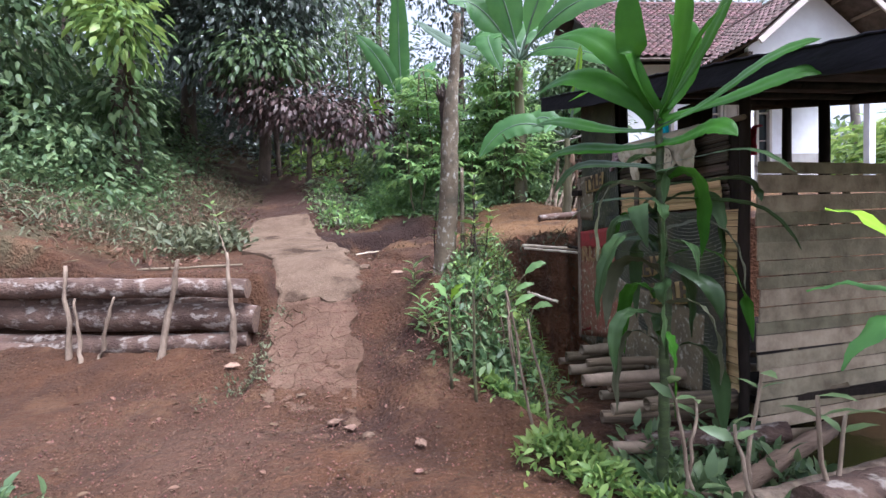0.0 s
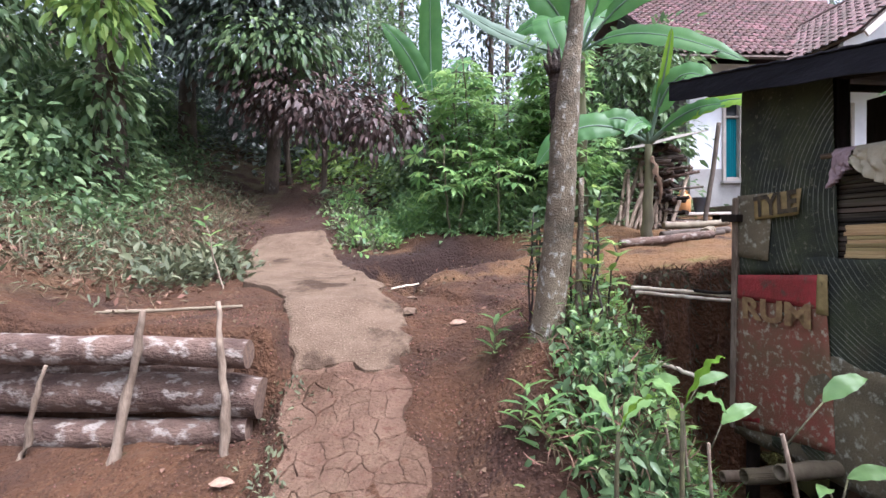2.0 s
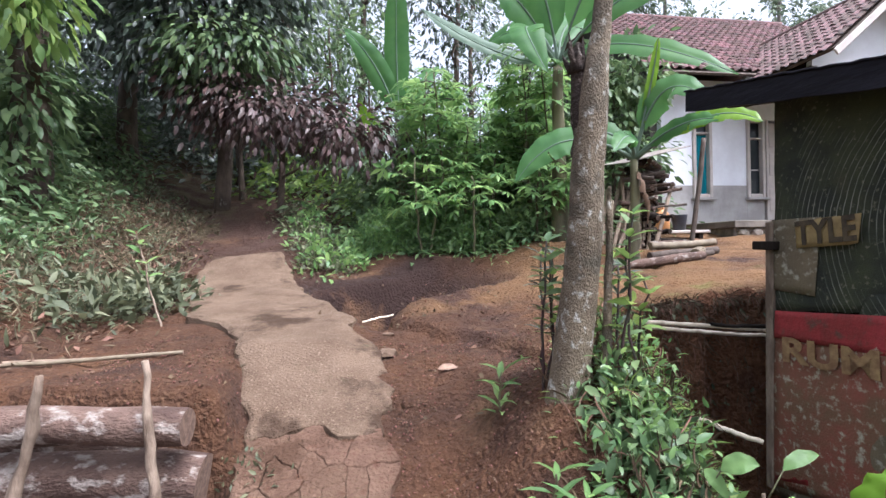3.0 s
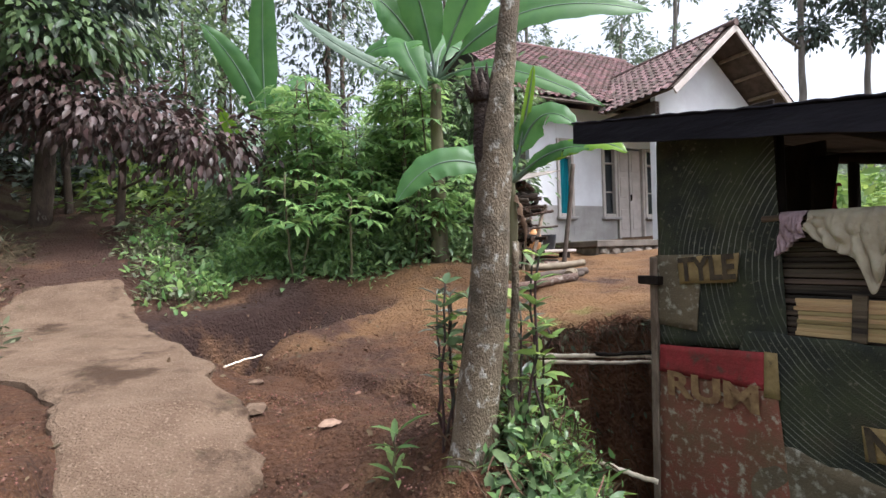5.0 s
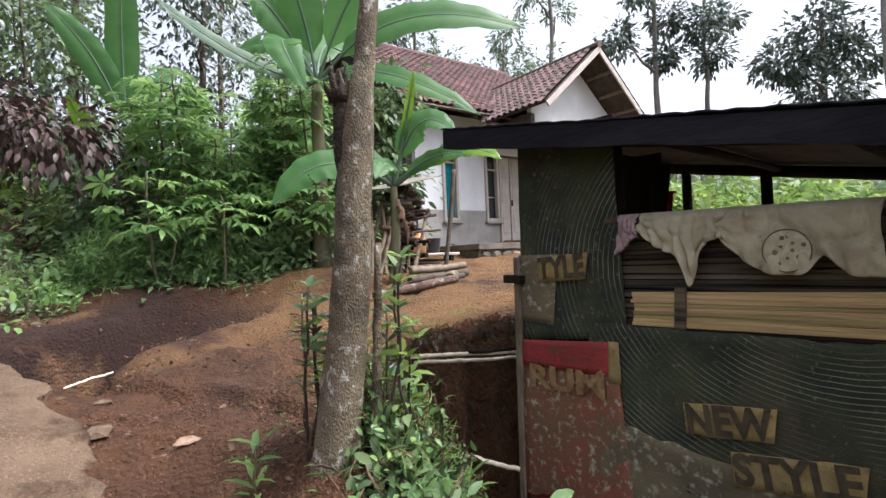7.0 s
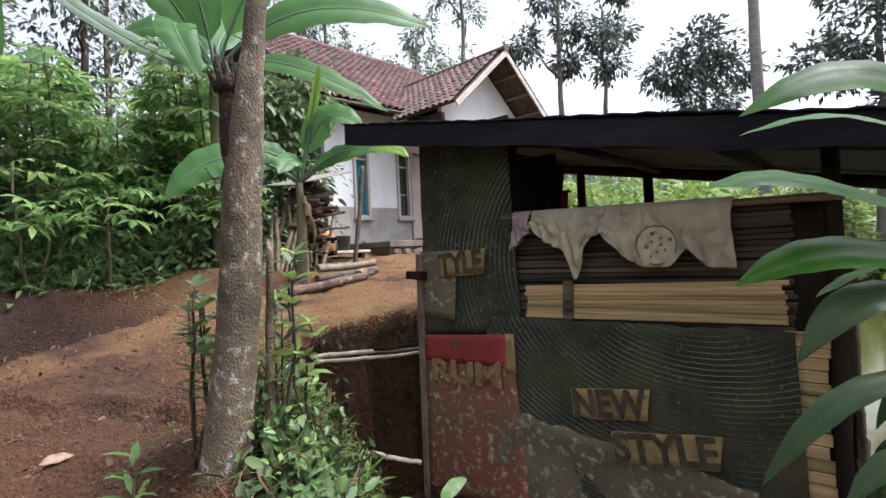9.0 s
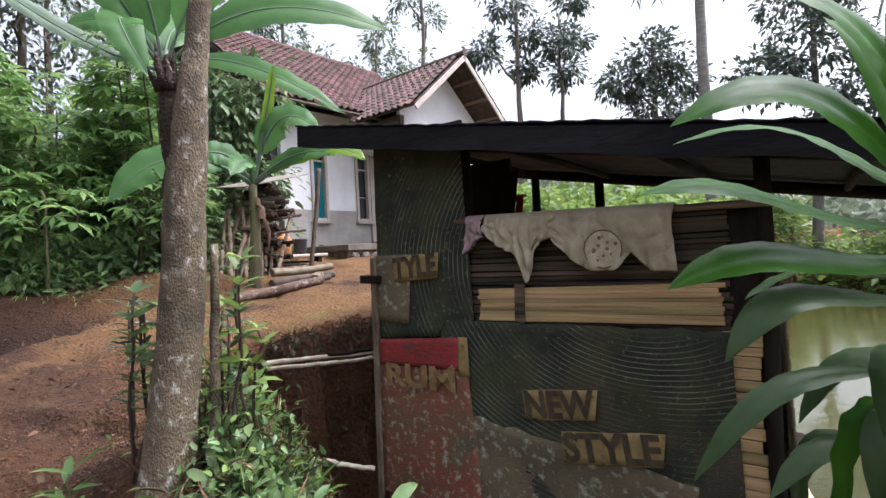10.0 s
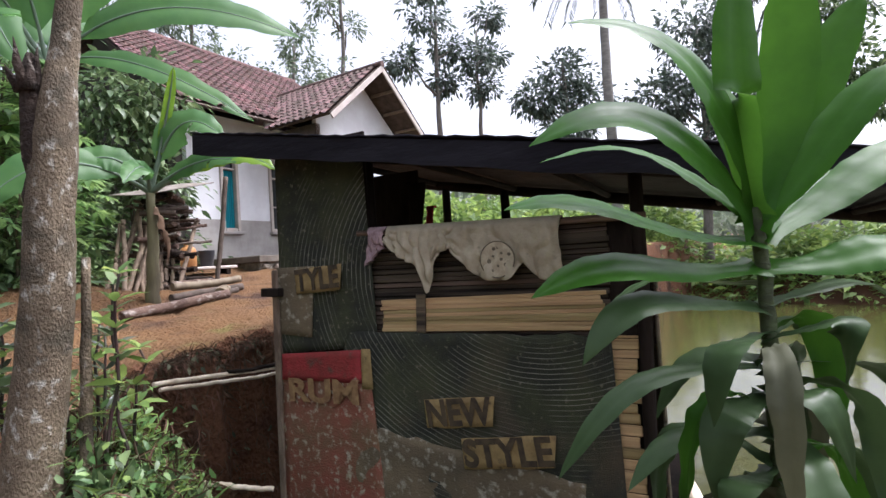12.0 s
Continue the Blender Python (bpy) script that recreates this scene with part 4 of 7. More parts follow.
# terrace with its stone footing
hpart("terrace", (7.0, 2.6, 0.12), (1.9, -1.25, -0.1), material("dusty_cement", (0.17, 0.145, 0.12), 0.9, (0.1, 0.085, 0.07), 2.5, bump=0.3), None, "dusty grey cement terrace floor", 0.01)
hpart("footing", (6.9, 2.5, 0.9), (1.9, -1.22, -0.6), M_STONE, None, "rough stone footing", 0.02)
rng = np.random.default_rng(3)
for i in range(26):
    for k in range(3):
        bm = bmesh.new()
        bmesh.ops.create_icosphere(bm, subdivisions=1, radius=1)
        bmesh.ops.scale(bm, vec=(0.15 * rng.uniform(0.8, 1.2), 0.06, 0.085 * rng.uniform(0.8, 1.2)), verts=bm.verts)
        bmesh.ops.transform(bm, matrix=pose(-1.4 + i * 0.265 + 0.1 * (k % 2), -2.49, -0.25 - 0.15 * k, 0, rng.uniform(-20, 20), 0), verts=bm.verts)
        part("stone", bm, M_STONE, house)
hpart("step", (0.9, 0.4, 0.2), (1.9, -2.75, -0.45), M_STONE, None, "stone step", 0.03)


# roofs: planes with tiles
def tile_mesh():
    verts, faces = [], []
    n = 7
    for t, lift in ((0.0, 0.03), (1.0, 0.0)):
        for k in range(n):
            s = k / (n - 1)
            verts.append((0.215 * (s - 0.5), 0.31 * (t - 0.25), lift + 0.028 * math.sin(s * 2 * math.pi) + 0.01))
    for k in range(n - 1):
        faces.append((k, k + 1, n + k + 1, n + k))
    top = len(verts)
    verts += [(x, y, z - 0.014) for x, y, z in verts[:n]]
    for k in range(n - 1):
        faces.append((top + k, top + k + 1, k + 1, k))
    return verts, faces


TV, TF = tile_mesh()
TILE_ME = mesh_of("tile", TV, TF, M_TILE, False)


def tiled(corner, along, down, nx, ny, keep, parent, seed, separate):
    """Tiles on a slope: corner at the ridge, unit vectors along the ridge and down the slope (house axes)."""
    along, down = Vector(along).normalized(), Vector(down).normalized()
    up = along.cross(-down)
    rot = Matrix((along, -down, up)).transposed().to_4x4()
    rng = np.random.default_rng(seed)
    allv, allf = [], []
    for j in range(ny):
        for i in range(nx):
            x, y = (i + 0.5) * 0.2, (j + 0.75) * 0.235
            if not keep(x, y):
                continue
            m = Matrix.Translation(Vector(corner) + along * x + down * (y + rng.uniform(-0.008, 0.008)) + up * (0.02 + rng.uniform(0, 0.008))) @ rot @ pose(0, 0, 0, 0, 0, rng.normal(0, 1.3))
            if separate:
                ob = new("tile", TILE_ME)
                ob.parent = parent
                ob.matrix_basis = m
            else:
                base = len(allv)
                allv += [m @ Vector(v) for v in TV]
                allf += [tuple(k + base for k in f) for f in TF]
    if not separate:
        me = mesh_of("tiles", allv, allf, M_TILE_FAR)
        ob = link("tiles", me, parent)
        ob["kind"] = "stuff"


M_TILE_FAR = material("clay_roof_tile_field", (0.165, 0.092, 0.082), 0.85, (0.095, 0.06, 0.057), 3, (0.35, 0.65), 0.4, 40, fleck=(0.06, 0.046, 0.046), fleck_scale=8, fleck_at=0.58, island=0.4)


def slope(name, pts, mat, parent, thick=0.05):
    n = len(pts)
    nrm = (Vector(pts[1]) - Vector(pts[0])).cross(Vector(pts[2]) - Vector(pts[0])).normalized() * thick
    verts = [tuple(Vector(p)) for p in pts] + [tuple(Vector(p) - nrm) for p in pts]
    faces = [tuple(range(n)), tuple(range(2 * n - 1, n - 1, -1))] + [(i, i + n, (i + 1) % n + n, (i + 1) % n) for i in range(n)]
    return link(name, mesh_of(name, verts, faces, mat), parent)


RIDGE_Z, EAVE_Z, EAVE_Y, RIDGE_Y = 6.0, 3.1, -0.75, 3.1
roof = slope("roof", [(-1.95, EAVE_Y, EAVE_Z), (4.6, EAVE_Y, EAVE_Z), (4.6, RIDGE_Y, RIDGE_Z), (-1.95, RIDGE_Y, RIDGE_Z)], M_SOFFIT, house)
slope("roof", [(4.6, 6.8, EAVE_Z), (-1.95, 6.8, EAVE_Z), (-1.95, RIDGE_Y, RIDGE_Z), (4.6, RIDGE_Y, RIDGE_Z)], M_TILE_FAR, house)
for gx in (-1.46, 4.2):
    link("gable", mesh_of("gable", [(gx, 0, 3.1), (gx, 6.1, 3.1), (gx, 3.1, 5.8), (gx + 0.14, 0, 3.1), (gx + 0.14, 6.1, 3.1), (gx + 0.14, 3.1, 5.8)],
                          [(0, 1, 2), (5, 4, 3), (0, 3, 4, 1), (1, 4, 5, 2), (2, 5, 3, 0)], M_GREYWALL if gx < 0 else M_WHITE), house)
tube("ridge_cap", [(x, RIDGE_Y, RIDGE_Z + 0.03) for x in np.linspace(-1.95, 4.6, 12)], [0.09] * 12, M_TILE_FAR, house, 8)
# porch gable
PX, PHALF, PAPEX, PEAVE, PF, PB = 2.05, 1.75, 4.4, 2.92, -2.7, 1.6
proof = slope("porch_roof", [(PX, PF, PAPEX), (PX, PB, PAPEX), (PX - PHALF, PB - 2.3, PEAVE), (PX - PHALF, PF, PEAVE)], M_SOFFIT, house)
slope("porch_roof", [(PX, PB, PAPEX), (PX, PF, PAPEX), (PX + PHALF, PF, PEAVE), (PX + PHALF, PB - 2.3, PEAVE)], M_SOFFIT, house)
pk = math.hypot(PHALF, PAPEX - PEAVE)
tiled((PX, PB, PAPEX), (0, -1, 0), (-PHALF, 0, PEAVE - PAPEX), 21, 10, lambda x, y: x > 2.3 * y / pk - 0.1 and y < pk + 0.08, proof, 1, True)
tiled((PX, PF, PAPEX), (0, 1, 0), (PHALF, 0, PEAVE - PAPEX), 21, 10, lambda x, y: y < pk + 0.05, proof, 2, False)
mk = math.hypot(RIDGE_Y - EAVE_Y, RIDGE_Z - EAVE_Z)
tiled((-1.95, RIDGE_Y, RIDGE_Z), (1, 0, 0), (0, EAVE_Y - RIDGE_Y, EAVE_Z - RIDGE_Z), 33, 20,
      lambda x, y: y < mk + 0.05 and not (x - 1.95 > PX - PHALF - 0.05 and y > 2.85 + abs(x - 1.95 - PX) * 1.4), roof, 3, False)
tube("ridge_cap", [(PX, y, PAPEX + 0.03) for y in np.linspace(PF - 0.03, PB, 8)], [0.08] * 8, M_TILE, house, 8)
tube("valley", [(PX - PHALF * s, PB - 2.3 * s + 0.02, PAPEX + (PEAVE - PAPEX) * s + 0.06) for s in np.linspace(0.05, 1, 9)], [0.09] * 9, M_WAINSCOT, house, 6, 0.12, 3, "cracked cement valley")
for sgn in (-1, 1):
    ang = math.degrees(math.atan2(PAPEX - PEAVE, PHALF))
    hpart("bargeboard", (pk + 0.08, 0.04, 0.12), (PX + sgn * PHALF / 2, PF + 0.0, (PAPEX + PEAVE) / 2 - 0.08), M_TRIM, None, "pale painted bargeboard", 0.006, (0, ang * sgn, 0))
gy = PF + 0.75
link("gable", mesh_of("gable", [(PX - 1.5, gy, 2.6), (PX + 1.5, gy, 2.6), (PX + 1.5, gy, 2.95), (PX, gy, 4.2), (PX - 1.5, gy, 2.95), (PX - 1.5, gy + 0.12, 2.6), (PX + 1.5, gy + 0.12, 2.6), (PX + 1.5, gy + 0.12, 2.95), (PX, gy + 0.12, 4.2), (PX - 1.5, gy + 0.12, 2.95)],
                      [(0, 1, 2, 3, 4), (9, 8, 7, 6, 5), (0, 5, 6, 1), (1, 6, 7, 2), (2, 7, 8, 3), (3, 8, 9, 4), (4, 9, 5, 0)], M_WHITE), house, "white gable wall")
for k in range(-3, 4):
    px, pz = PX + k * 0.45, PAPEX - abs(k) * 0.45 * (PAPEX - PEAVE) / PHALF - 0.12
    hpart("purlin", (0.05, gy - PF - 0.04, 0.07), (px, (gy + PF) / 2, pz), M_POLE, None, "weathered roof purlin", 0.006)
hpart("wall_beam", (0.14, 2.2, 0.3), (PX - 1.45, gy + 1.1, 2.72), M_SOFFIT)
for x in (PX - 1.45, PX + 1.45):
    hpart("porch_post", (0.16, 0.16, 2.65), (x, gy + 0.08, 1.28), M_WHITE, None, "white porch post")

# ---------------------------------------------------------------- wood pile, jug, bucket, prop and yard logs
def firewood():
    rng = np.random.default_rng(8)
    for i in range(64):
        x, y = 2.56 + rng.uniform(-0.2, 0.2), 10.1 + rng.uniform(-0.25, 0.25)
        z = ground_z(2.5, 10) + 0.05 + 0.0205 * i + rng.uniform(-0.015, 0.015)
        a = rng.normal(0, 0.9)
        ln = rng.uniform(0.16, 0.36)
        pole("firewood_stick", (x - ln * math.cos(a), y - ln * math.sin(a), z), (x + ln * math.cos(a), y + ln * math.sin(a), z + rng.uniform(-0.12, 0.12)), rng.uniform(0.018, 0.045),
             (M_DARKWOOD, M_SOFFIT, M_LOG)[i % 3], "split firewood stick in the stacked pile", i, False, 6, "firewood pile")
    for i in range(15):
        x = 1.78 + 0.058 * i
        y = 9.75 + rng.uniform(-0.15, 0.15)
        pole("wood_slat", (x - 0.12, y, ground_z(x, y) - 0.02), (x + 0.16 + rng.uniform(-0.16, 0.26), y + 0.4, ground_z(x, y) + rng.uniform(0.85, 1.15)), rng.uniform(0.022, 0.04), (M_STICK, M_POLE, M_STICK)[i % 3],
             "pale split slat leaning on the firewood pile", 100 + i, False, 6, "slats leaning on the pile")


firewood()
bm = box((1.1, 0.75, 0.012), (2.5, 10.05, ground_z(2.5, 10) + 1.42), 0.004, (6, -14, 10))
tagged(part("roof_sheet", bm, material("old_cement_sheet", (0.24, 0.21, 0.185), 0.9, (0.14, 0.12, 0.1), 5, bump=0.4), None), "grey old cement sheet covering the firewood pile", "roof sheet")


def lathe(profile, sides=20):
    verts, faces = [], []
    for r, z in profile:
        verts += [(r * math.cos(2 * math.pi * k / sides), r * math.sin(2 * math.pi * k / sides), z) for k in range(sides)]
    for i in range(len(profile) - 1):
        for k in range(sides):
            a, b = i * sides + k, i * sides + (k + 1) % sides
            faces.append((a, b, b + sides, a + sides))
    return verts, faces + [tuple(range(sides))[::-1], tuple(range(len(verts) - sides, len(verts)))]


M_JUG = material("orange_plastic", (0.42, 0.2, 0.075), 0.45, (0.34, 0.16, 0.06), 4, bump=0.05)
M_BUCKET = material("dark_plastic", (0.05, 0.055, 0.07), 0.45, (0.035, 0.04, 0.05), 4, bump=0.05)
bench = thing("bench", (3.2, 11.2, 1.82), "low weathered plank bench before the terrace", "bench")
part("seat", box((1.7, 0.35, 0.05), (0, 0, 0.12), 0.01), M_TRIM, bench)
for x in (-0.7, 0.7):
    part("leg", box((0.08, 0.3, 0.4), (x, 0, -0.1), 0.01), M_DARKWOOD, bench)
jug = thing("jerrycan", (3.27, 11.15, 1.965), "orange-brown plastic jerrycan with a top handle", "jerrycan")
link("body", mesh_of("body", *lathe([(0.11, 0), (0.125, 0.02), (0.125, 0.27), (0.1, 0.32), (0.045, 0.34), (0.045, 0.37)], 16), M_JUG, True), jug)
tube("handle", [(-0.07, 0, 0.32), (-0.06, 0, 0.385), (0, 0, 0.4), (0.06, 0, 0.385), (0.07, 0, 0.32)], [0.014] * 5, M_JUG, jug, 8)
bucket = thing("bucket", (3.58, 11.17, 1.965), "dark grey plastic bucket", "bucket")
link("body", mesh_of("body", *lathe([(0.1, 0), (0.135, 0.26), (0.14, 0.27), (0.128, 0.27), (0.098, 0.02)], 18), M_BUCKET, True), bucket)
pole("prop_stake", (2.78, 9.25, ground_z(2.78, 9.25) - 0.1), (3.06, 9.35, 3.18), 0.032, M_SOFFIT, "leaning brown wooden prop under the banana leaf", 71, False)
for i, (a, b, r) in enumerate((((1.35, 8.25, 1.44), (2.68, 8.72, 1.55), 0.055), ((2.1, 8.95, 1.56), (3.1, 9.15, 1.6), 0.05), ((2.2, 9.15, 1.66), (3.15, 9.3, 1.68), 0.05), ((2.25, 9.3, 1.76), (3.2, 9.35, 1.72), 0.045), ((2.5, 8.8, 1.56), (2.95, 9.0, 1.6), 0.04), ((2.6, 8.75, 1.55), (2.75, 8.9, 1.56), 0.07))):
    pole("log", (a[0], a[1], ground_z(a[0], a[1]) + r + (0.09 if i in (2, 3) else 0)), (b[0], b[1], ground_z(b[0], b[1]) + r + (0.09 if i in (2, 3) else 0)), r, (M_LOG, M_SOFFIT, M_POLE)[i % 3], "short log lying on the sandy yard", 80 + i, False, 12, "logs on the yard")

# ---------------------------------------------------------------- leaves and plants
def foliage(name, a, b, rough=0.45, light=0.3, island=0.35, fleck=None, gloss=0.38):
    return material(name, a, rough, b, 3.0, (0.3, 0.7), 0.15, 30, island=island, through_light=light, fleck=fleck, fleck_scale=5, fleck_at=0.66, distance=0.004, gloss=gloss)


F_DARK = foliage("dark_glossy_leaf", (0.085, 0.108, 0.08), (0.042, 0.06, 0.045), 0.3, 0.18, gloss=0.55)
F_MID = foliage("green_leaf", (0.13, 0.19, 0.082), (0.064, 0.112, 0.05), 0.4, 0.28, gloss=0.3)
F_BRIGHT = foliage("bright_leaf", (0.18, 0.26, 0.065), (0.11, 0.2, 0.055), 0.45, 0.4)
F_BROWN = foliage("red_brown_leaf", (0.09, 0.056, 0.047), (0.045, 0.029, 0.026), 0.5, 0.12)
F_GREY = foliage("dusty_leaf", (0.12, 0.13, 0.07), (0.062, 0.075, 0.04), 0.6, 0.2)
F_LITTER = foliage("dry_litter", (0.15, 0.095, 0.055), (0.075, 0.045, 0.027), 0.9, 0.0, 0.5)
F_CASSAVA = foliage("cassava_leaf", (0.18, 0.3, 0.095), (0.095, 0.19, 0.065), 0.42, 0.42)
# far leaves: distance haze is painted in as a paler colour
F_FAR = foliage("haze_pale_foliage", (0.15, 0.19, 0.13), (0.11, 0.15, 0.1), 0.7, 0.3)
F_BANANA = foliage("banana_blade", (0.075, 0.185, 0.05), (0.05, 0.14, 0.042), 0.45, 0.45, 0.08)
F_BANANA_PALE = foliage("banana_underside", (0.16, 0.22, 0.165), (0.12, 0.18, 0.12), 0.5, 0.3, 0.05)
F_BANANA_NEW = foliage("young_banana_blade", (0.17, 0.31, 0.03), (0.12, 0.25, 0.025), 0.4, 0.5, 0.05)
F_DRAC = foliage("strap_leaf", (0.04, 0.13, 0.013), (0.02, 0.075, 0.009), 0.34, 0.34, 0.12, gloss=0.1)
F_DRAC_DRY = foliage("drying_strap_leaf", (0.1, 0.105, 0.06), (0.05, 0.055, 0.03), 0.6, 0.15, 0.2)
F_DRAC_OLD = foliage("old_strap_leaf", (0.045, 0.082, 0.03), (0.022, 0.045, 0.015), 0.4, 0.15, 0.2, gloss=0.22)
F_GARDEN = foliage("garden_weed_leaf", (0.16, 0.25, 0.1), (0.08, 0.145, 0.06), 0.4, 0.35)
M_STEM = material("green_brown_stem", (0.1, 0.095, 0.045), 0.7, (0.06, 0.05, 0.03), 12, bump=0.4)
M_REDSTEM = material("dark_red_stem", (0.045, 0.02, 0.022), 0.6, (0.03, 0.03, 0.02), 12, bump=0.3)
M_BANSTEM = material("banana_stem", (0.13, 0.12, 0.06), 0.65, (0.06, 0.05, 0.03), 4, (0.4, 0.6), 0.4, 30, stretch=(1, 1, 0.2))
M_TREEBARK = material("forest_bark", (0.1, 0.075, 0.055), 0.9, (0.05, 0.036, 0.028), 6, bump=0.8, stretch=(1, 1, 0.4), fleck=(0.2, 0.19, 0.16), fleck_scale=6, fleck_at=0.62, distance=0.02)

# a simple leaf: length 1 along x, folded on its midrib and bent down at the tip
LEAF_V = np.array([(0, 0, 0), (0.3, 0.2, 0.05), (0.33, 0, 0.0), (0.3, -0.2, 0.05), (0.68, 0.15, 0.0), (0.7, 0, -0.05), (0.68, -0.15, 0.0), (1, 0, -0.16)])
LEAF_F = [(0, 2, 1), (0, 3, 2), (1, 2, 5, 4), (2, 3, 6, 5), (4, 5, 7), (5, 6, 7)]
SLIM_V = LEAF_V * np.array([1, 0.5, 1])
CHEAP_V = np.array([(0, 0, 0), (0.45, 0.22, 0.05), (0.5, 0, -0.02), (0.45, -0.22, 0.05), (1, 0, -0.14)])
CHEAP_F = [(0, 2, 1), (0, 3, 2), (1, 2, 4), (2, 3, 4)]


def palm_template(lobes=6, spread=220):
    """One cassava leaf: lobes fanned round the leaf stalk's end."""
    verts, faces = [], []
    for i in range(lobes):
        a = radians(-spread / 2 + spread * i / (lobes - 1))
        ln = 0.62 + 0.38 * math.cos(a * 0.6)
        c, s = math.cos(a), math.sin(a)
        base = len(verts)
        for x, y, z in ((0, 0, 0), (0.55 * ln, 0.145, -0.03), (0.58 * ln, 0, -0.07), (0.55 * ln, -0.145, -0.03), (ln, 0, -0.26)):
            verts.append((c * x - s * y, s * x + c * y, z))
        faces += [tuple(base + k for k in f) for f in CHEAP_F]
    return np.array(verts), faces


PALM_V, PALM_F = palm_template()


def scatter_mesh(name, spots, ways, sizes, template, mat, rng, flat=0.4):
    """One mesh of many leaves: each spot gets the template, pointing its way."""
    tv, tf = template
    n, k = len(spots), len(tv)
    ways = ways / np.maximum(np.linalg.norm(ways, axis=1, keepdims=True), 1e-6)
    up = np.tile([0.0, 0.0, 1.0], (n, 1)) + rng.normal(0, flat, (n, 3))
    side = np.cross(up, ways)
    side /= np.maximum(np.linalg.norm(side, axis=1, keepdims=True), 1e-6)
    up = np.cross(ways, side)
    v = (tv[None, :, 0, None] * ways[:, None] + tv[None, :, 1, None] * side[:, None] + tv[None, :, 2, None] * up[:, None]) * sizes[:, None, None] + spots[:, None]
    me = bpy.data.meshes.new(name)
    me.vertices.add(n * k)
    me.vertices.foreach_set("co", v.ravel())
    counts = np.array([len(f) for f in tf])
    flat_idx = np.concatenate([np.array(f) for f in tf])
    loops = (flat_idx[None, :] + (np.arange(n) * k)[:, None]).ravel()
    totals = np.tile(counts, n)
    starts = np.concatenate([[0], np.cumsum(totals)[:-1]])
    me.loops.add(len(loops))
    me.loops.foreach_set("vertex_index", loops.astype(np.int32))
    me.polygons.add(len(totals))
    me.polygons.foreach_set("loop_start", starts.astype(np.int32))
    me.materials.append(mat)
    me.update(calc_edges=True)
    me.validate()
    return me


def clump_points(rng, centre, radii, n, twig=0.35, per=10, shell=0.4):
    """Leaf spots in sprays round twig ends inside an ellipsoid; ways point out and down."""
    k = max(1, n // per)
    d = rng.normal(0, 1, (k, 3))
    d /= np.linalg.norm(d, axis=1, keepdims=True)
    r = shell + (1 - shell) * rng.random((k, 1)) ** 0.7
    ends = np.array(centre) + d * r * np.array(radii)
    idx = rng.integers(0, k, n)
    off = rng.normal(0, twig * 0.5, (n, 3))
    spots = ends[idx] + off
    ways = off * 1.2 + d[idx] * twig * 0.6 + np.array([0, 0, -0.1 * twig])
    return spots, ways


def tree(place, h, r, crowns, size, mats, label, seed, droop=0.5, lean=(0, 0), per=10, twig=0.4, template=(LEAF_V, LEAF_F), bark=None, sink=0.2, group=""):
    """Tapered trunk, limbs to each crown clump, and a crown of separate leaves. crowns: (dx, dy, z, rx, ry, rz, leaves, material index)."""
    rng = np.random.default_rng(seed)
    z0 = ground_z(*place)
    root = thing("tree", (place[0], place[1], z0), label, "tree", group)
    line = bend((0, 0, -sink), (lean[0], lean[1], h), 14, 0.02 * h / 6, seed)
    tube("trunk", line, np.linspace(r, r * 0.35, 14), bark or M_TREEBARK, root, 10, 0.04, seed)
    groups = {}
    for dx, dy, z, rx, ry, rz, n, mi in crowns:
        groups.setdefault(mi, []).append(clump_points(rng, (dx, dy, z), (rx, ry, rz), n, twig, per))
        t = min(0.92, max(0.25, (z - rz * 0.8) / h))
        a = line[int(t * 13)]
        if math.hypot(dx - a[0], dy - a[1]) + abs(z - a[2]) > 0.5:
            tube("limb", bend(a, (dx, dy, z), 7, 0.06, seed + int(n) % 97), np.linspace(r * 0.4, r * 0.1, 7), bark or M_TREEBARK, root, 7, 0.04, 1)
    for mi, sets in groups.items():
        spots = np.concatenate([s for s, _ in sets])
        ways = np.concatenate([w for _, w in sets])
        ways = ways / np.linalg.norm(ways, axis=1, keepdims=True) + np.array([0, 0, -droop])
        sizes = size * rng.uniform(0.6, 1.25, len(spots))
        link("crown", scatter_mesh("crown", spots, ways, sizes, template, mats[mi], rng), root)
    return root


def bushes(name, label, spots_fn, n, size, mat, seed, template=(LEAF_V, LEAF_F), droop=0.0, flat=0.5, category="plants"):
    """Low growth that nobody could count, as one object."""
    rng = np.random.default_rng(seed)
    spots, ways = spots_fn(rng, n)
    ways = ways + np.array([0, 0, -droop])
    me = scatter_mesh(name, spots, ways, size * rng.uniform(0.5, 1.3, len(spots)), template, mat, rng, flat)
    return tagged(new(name, me), label, category, kind="stuff")


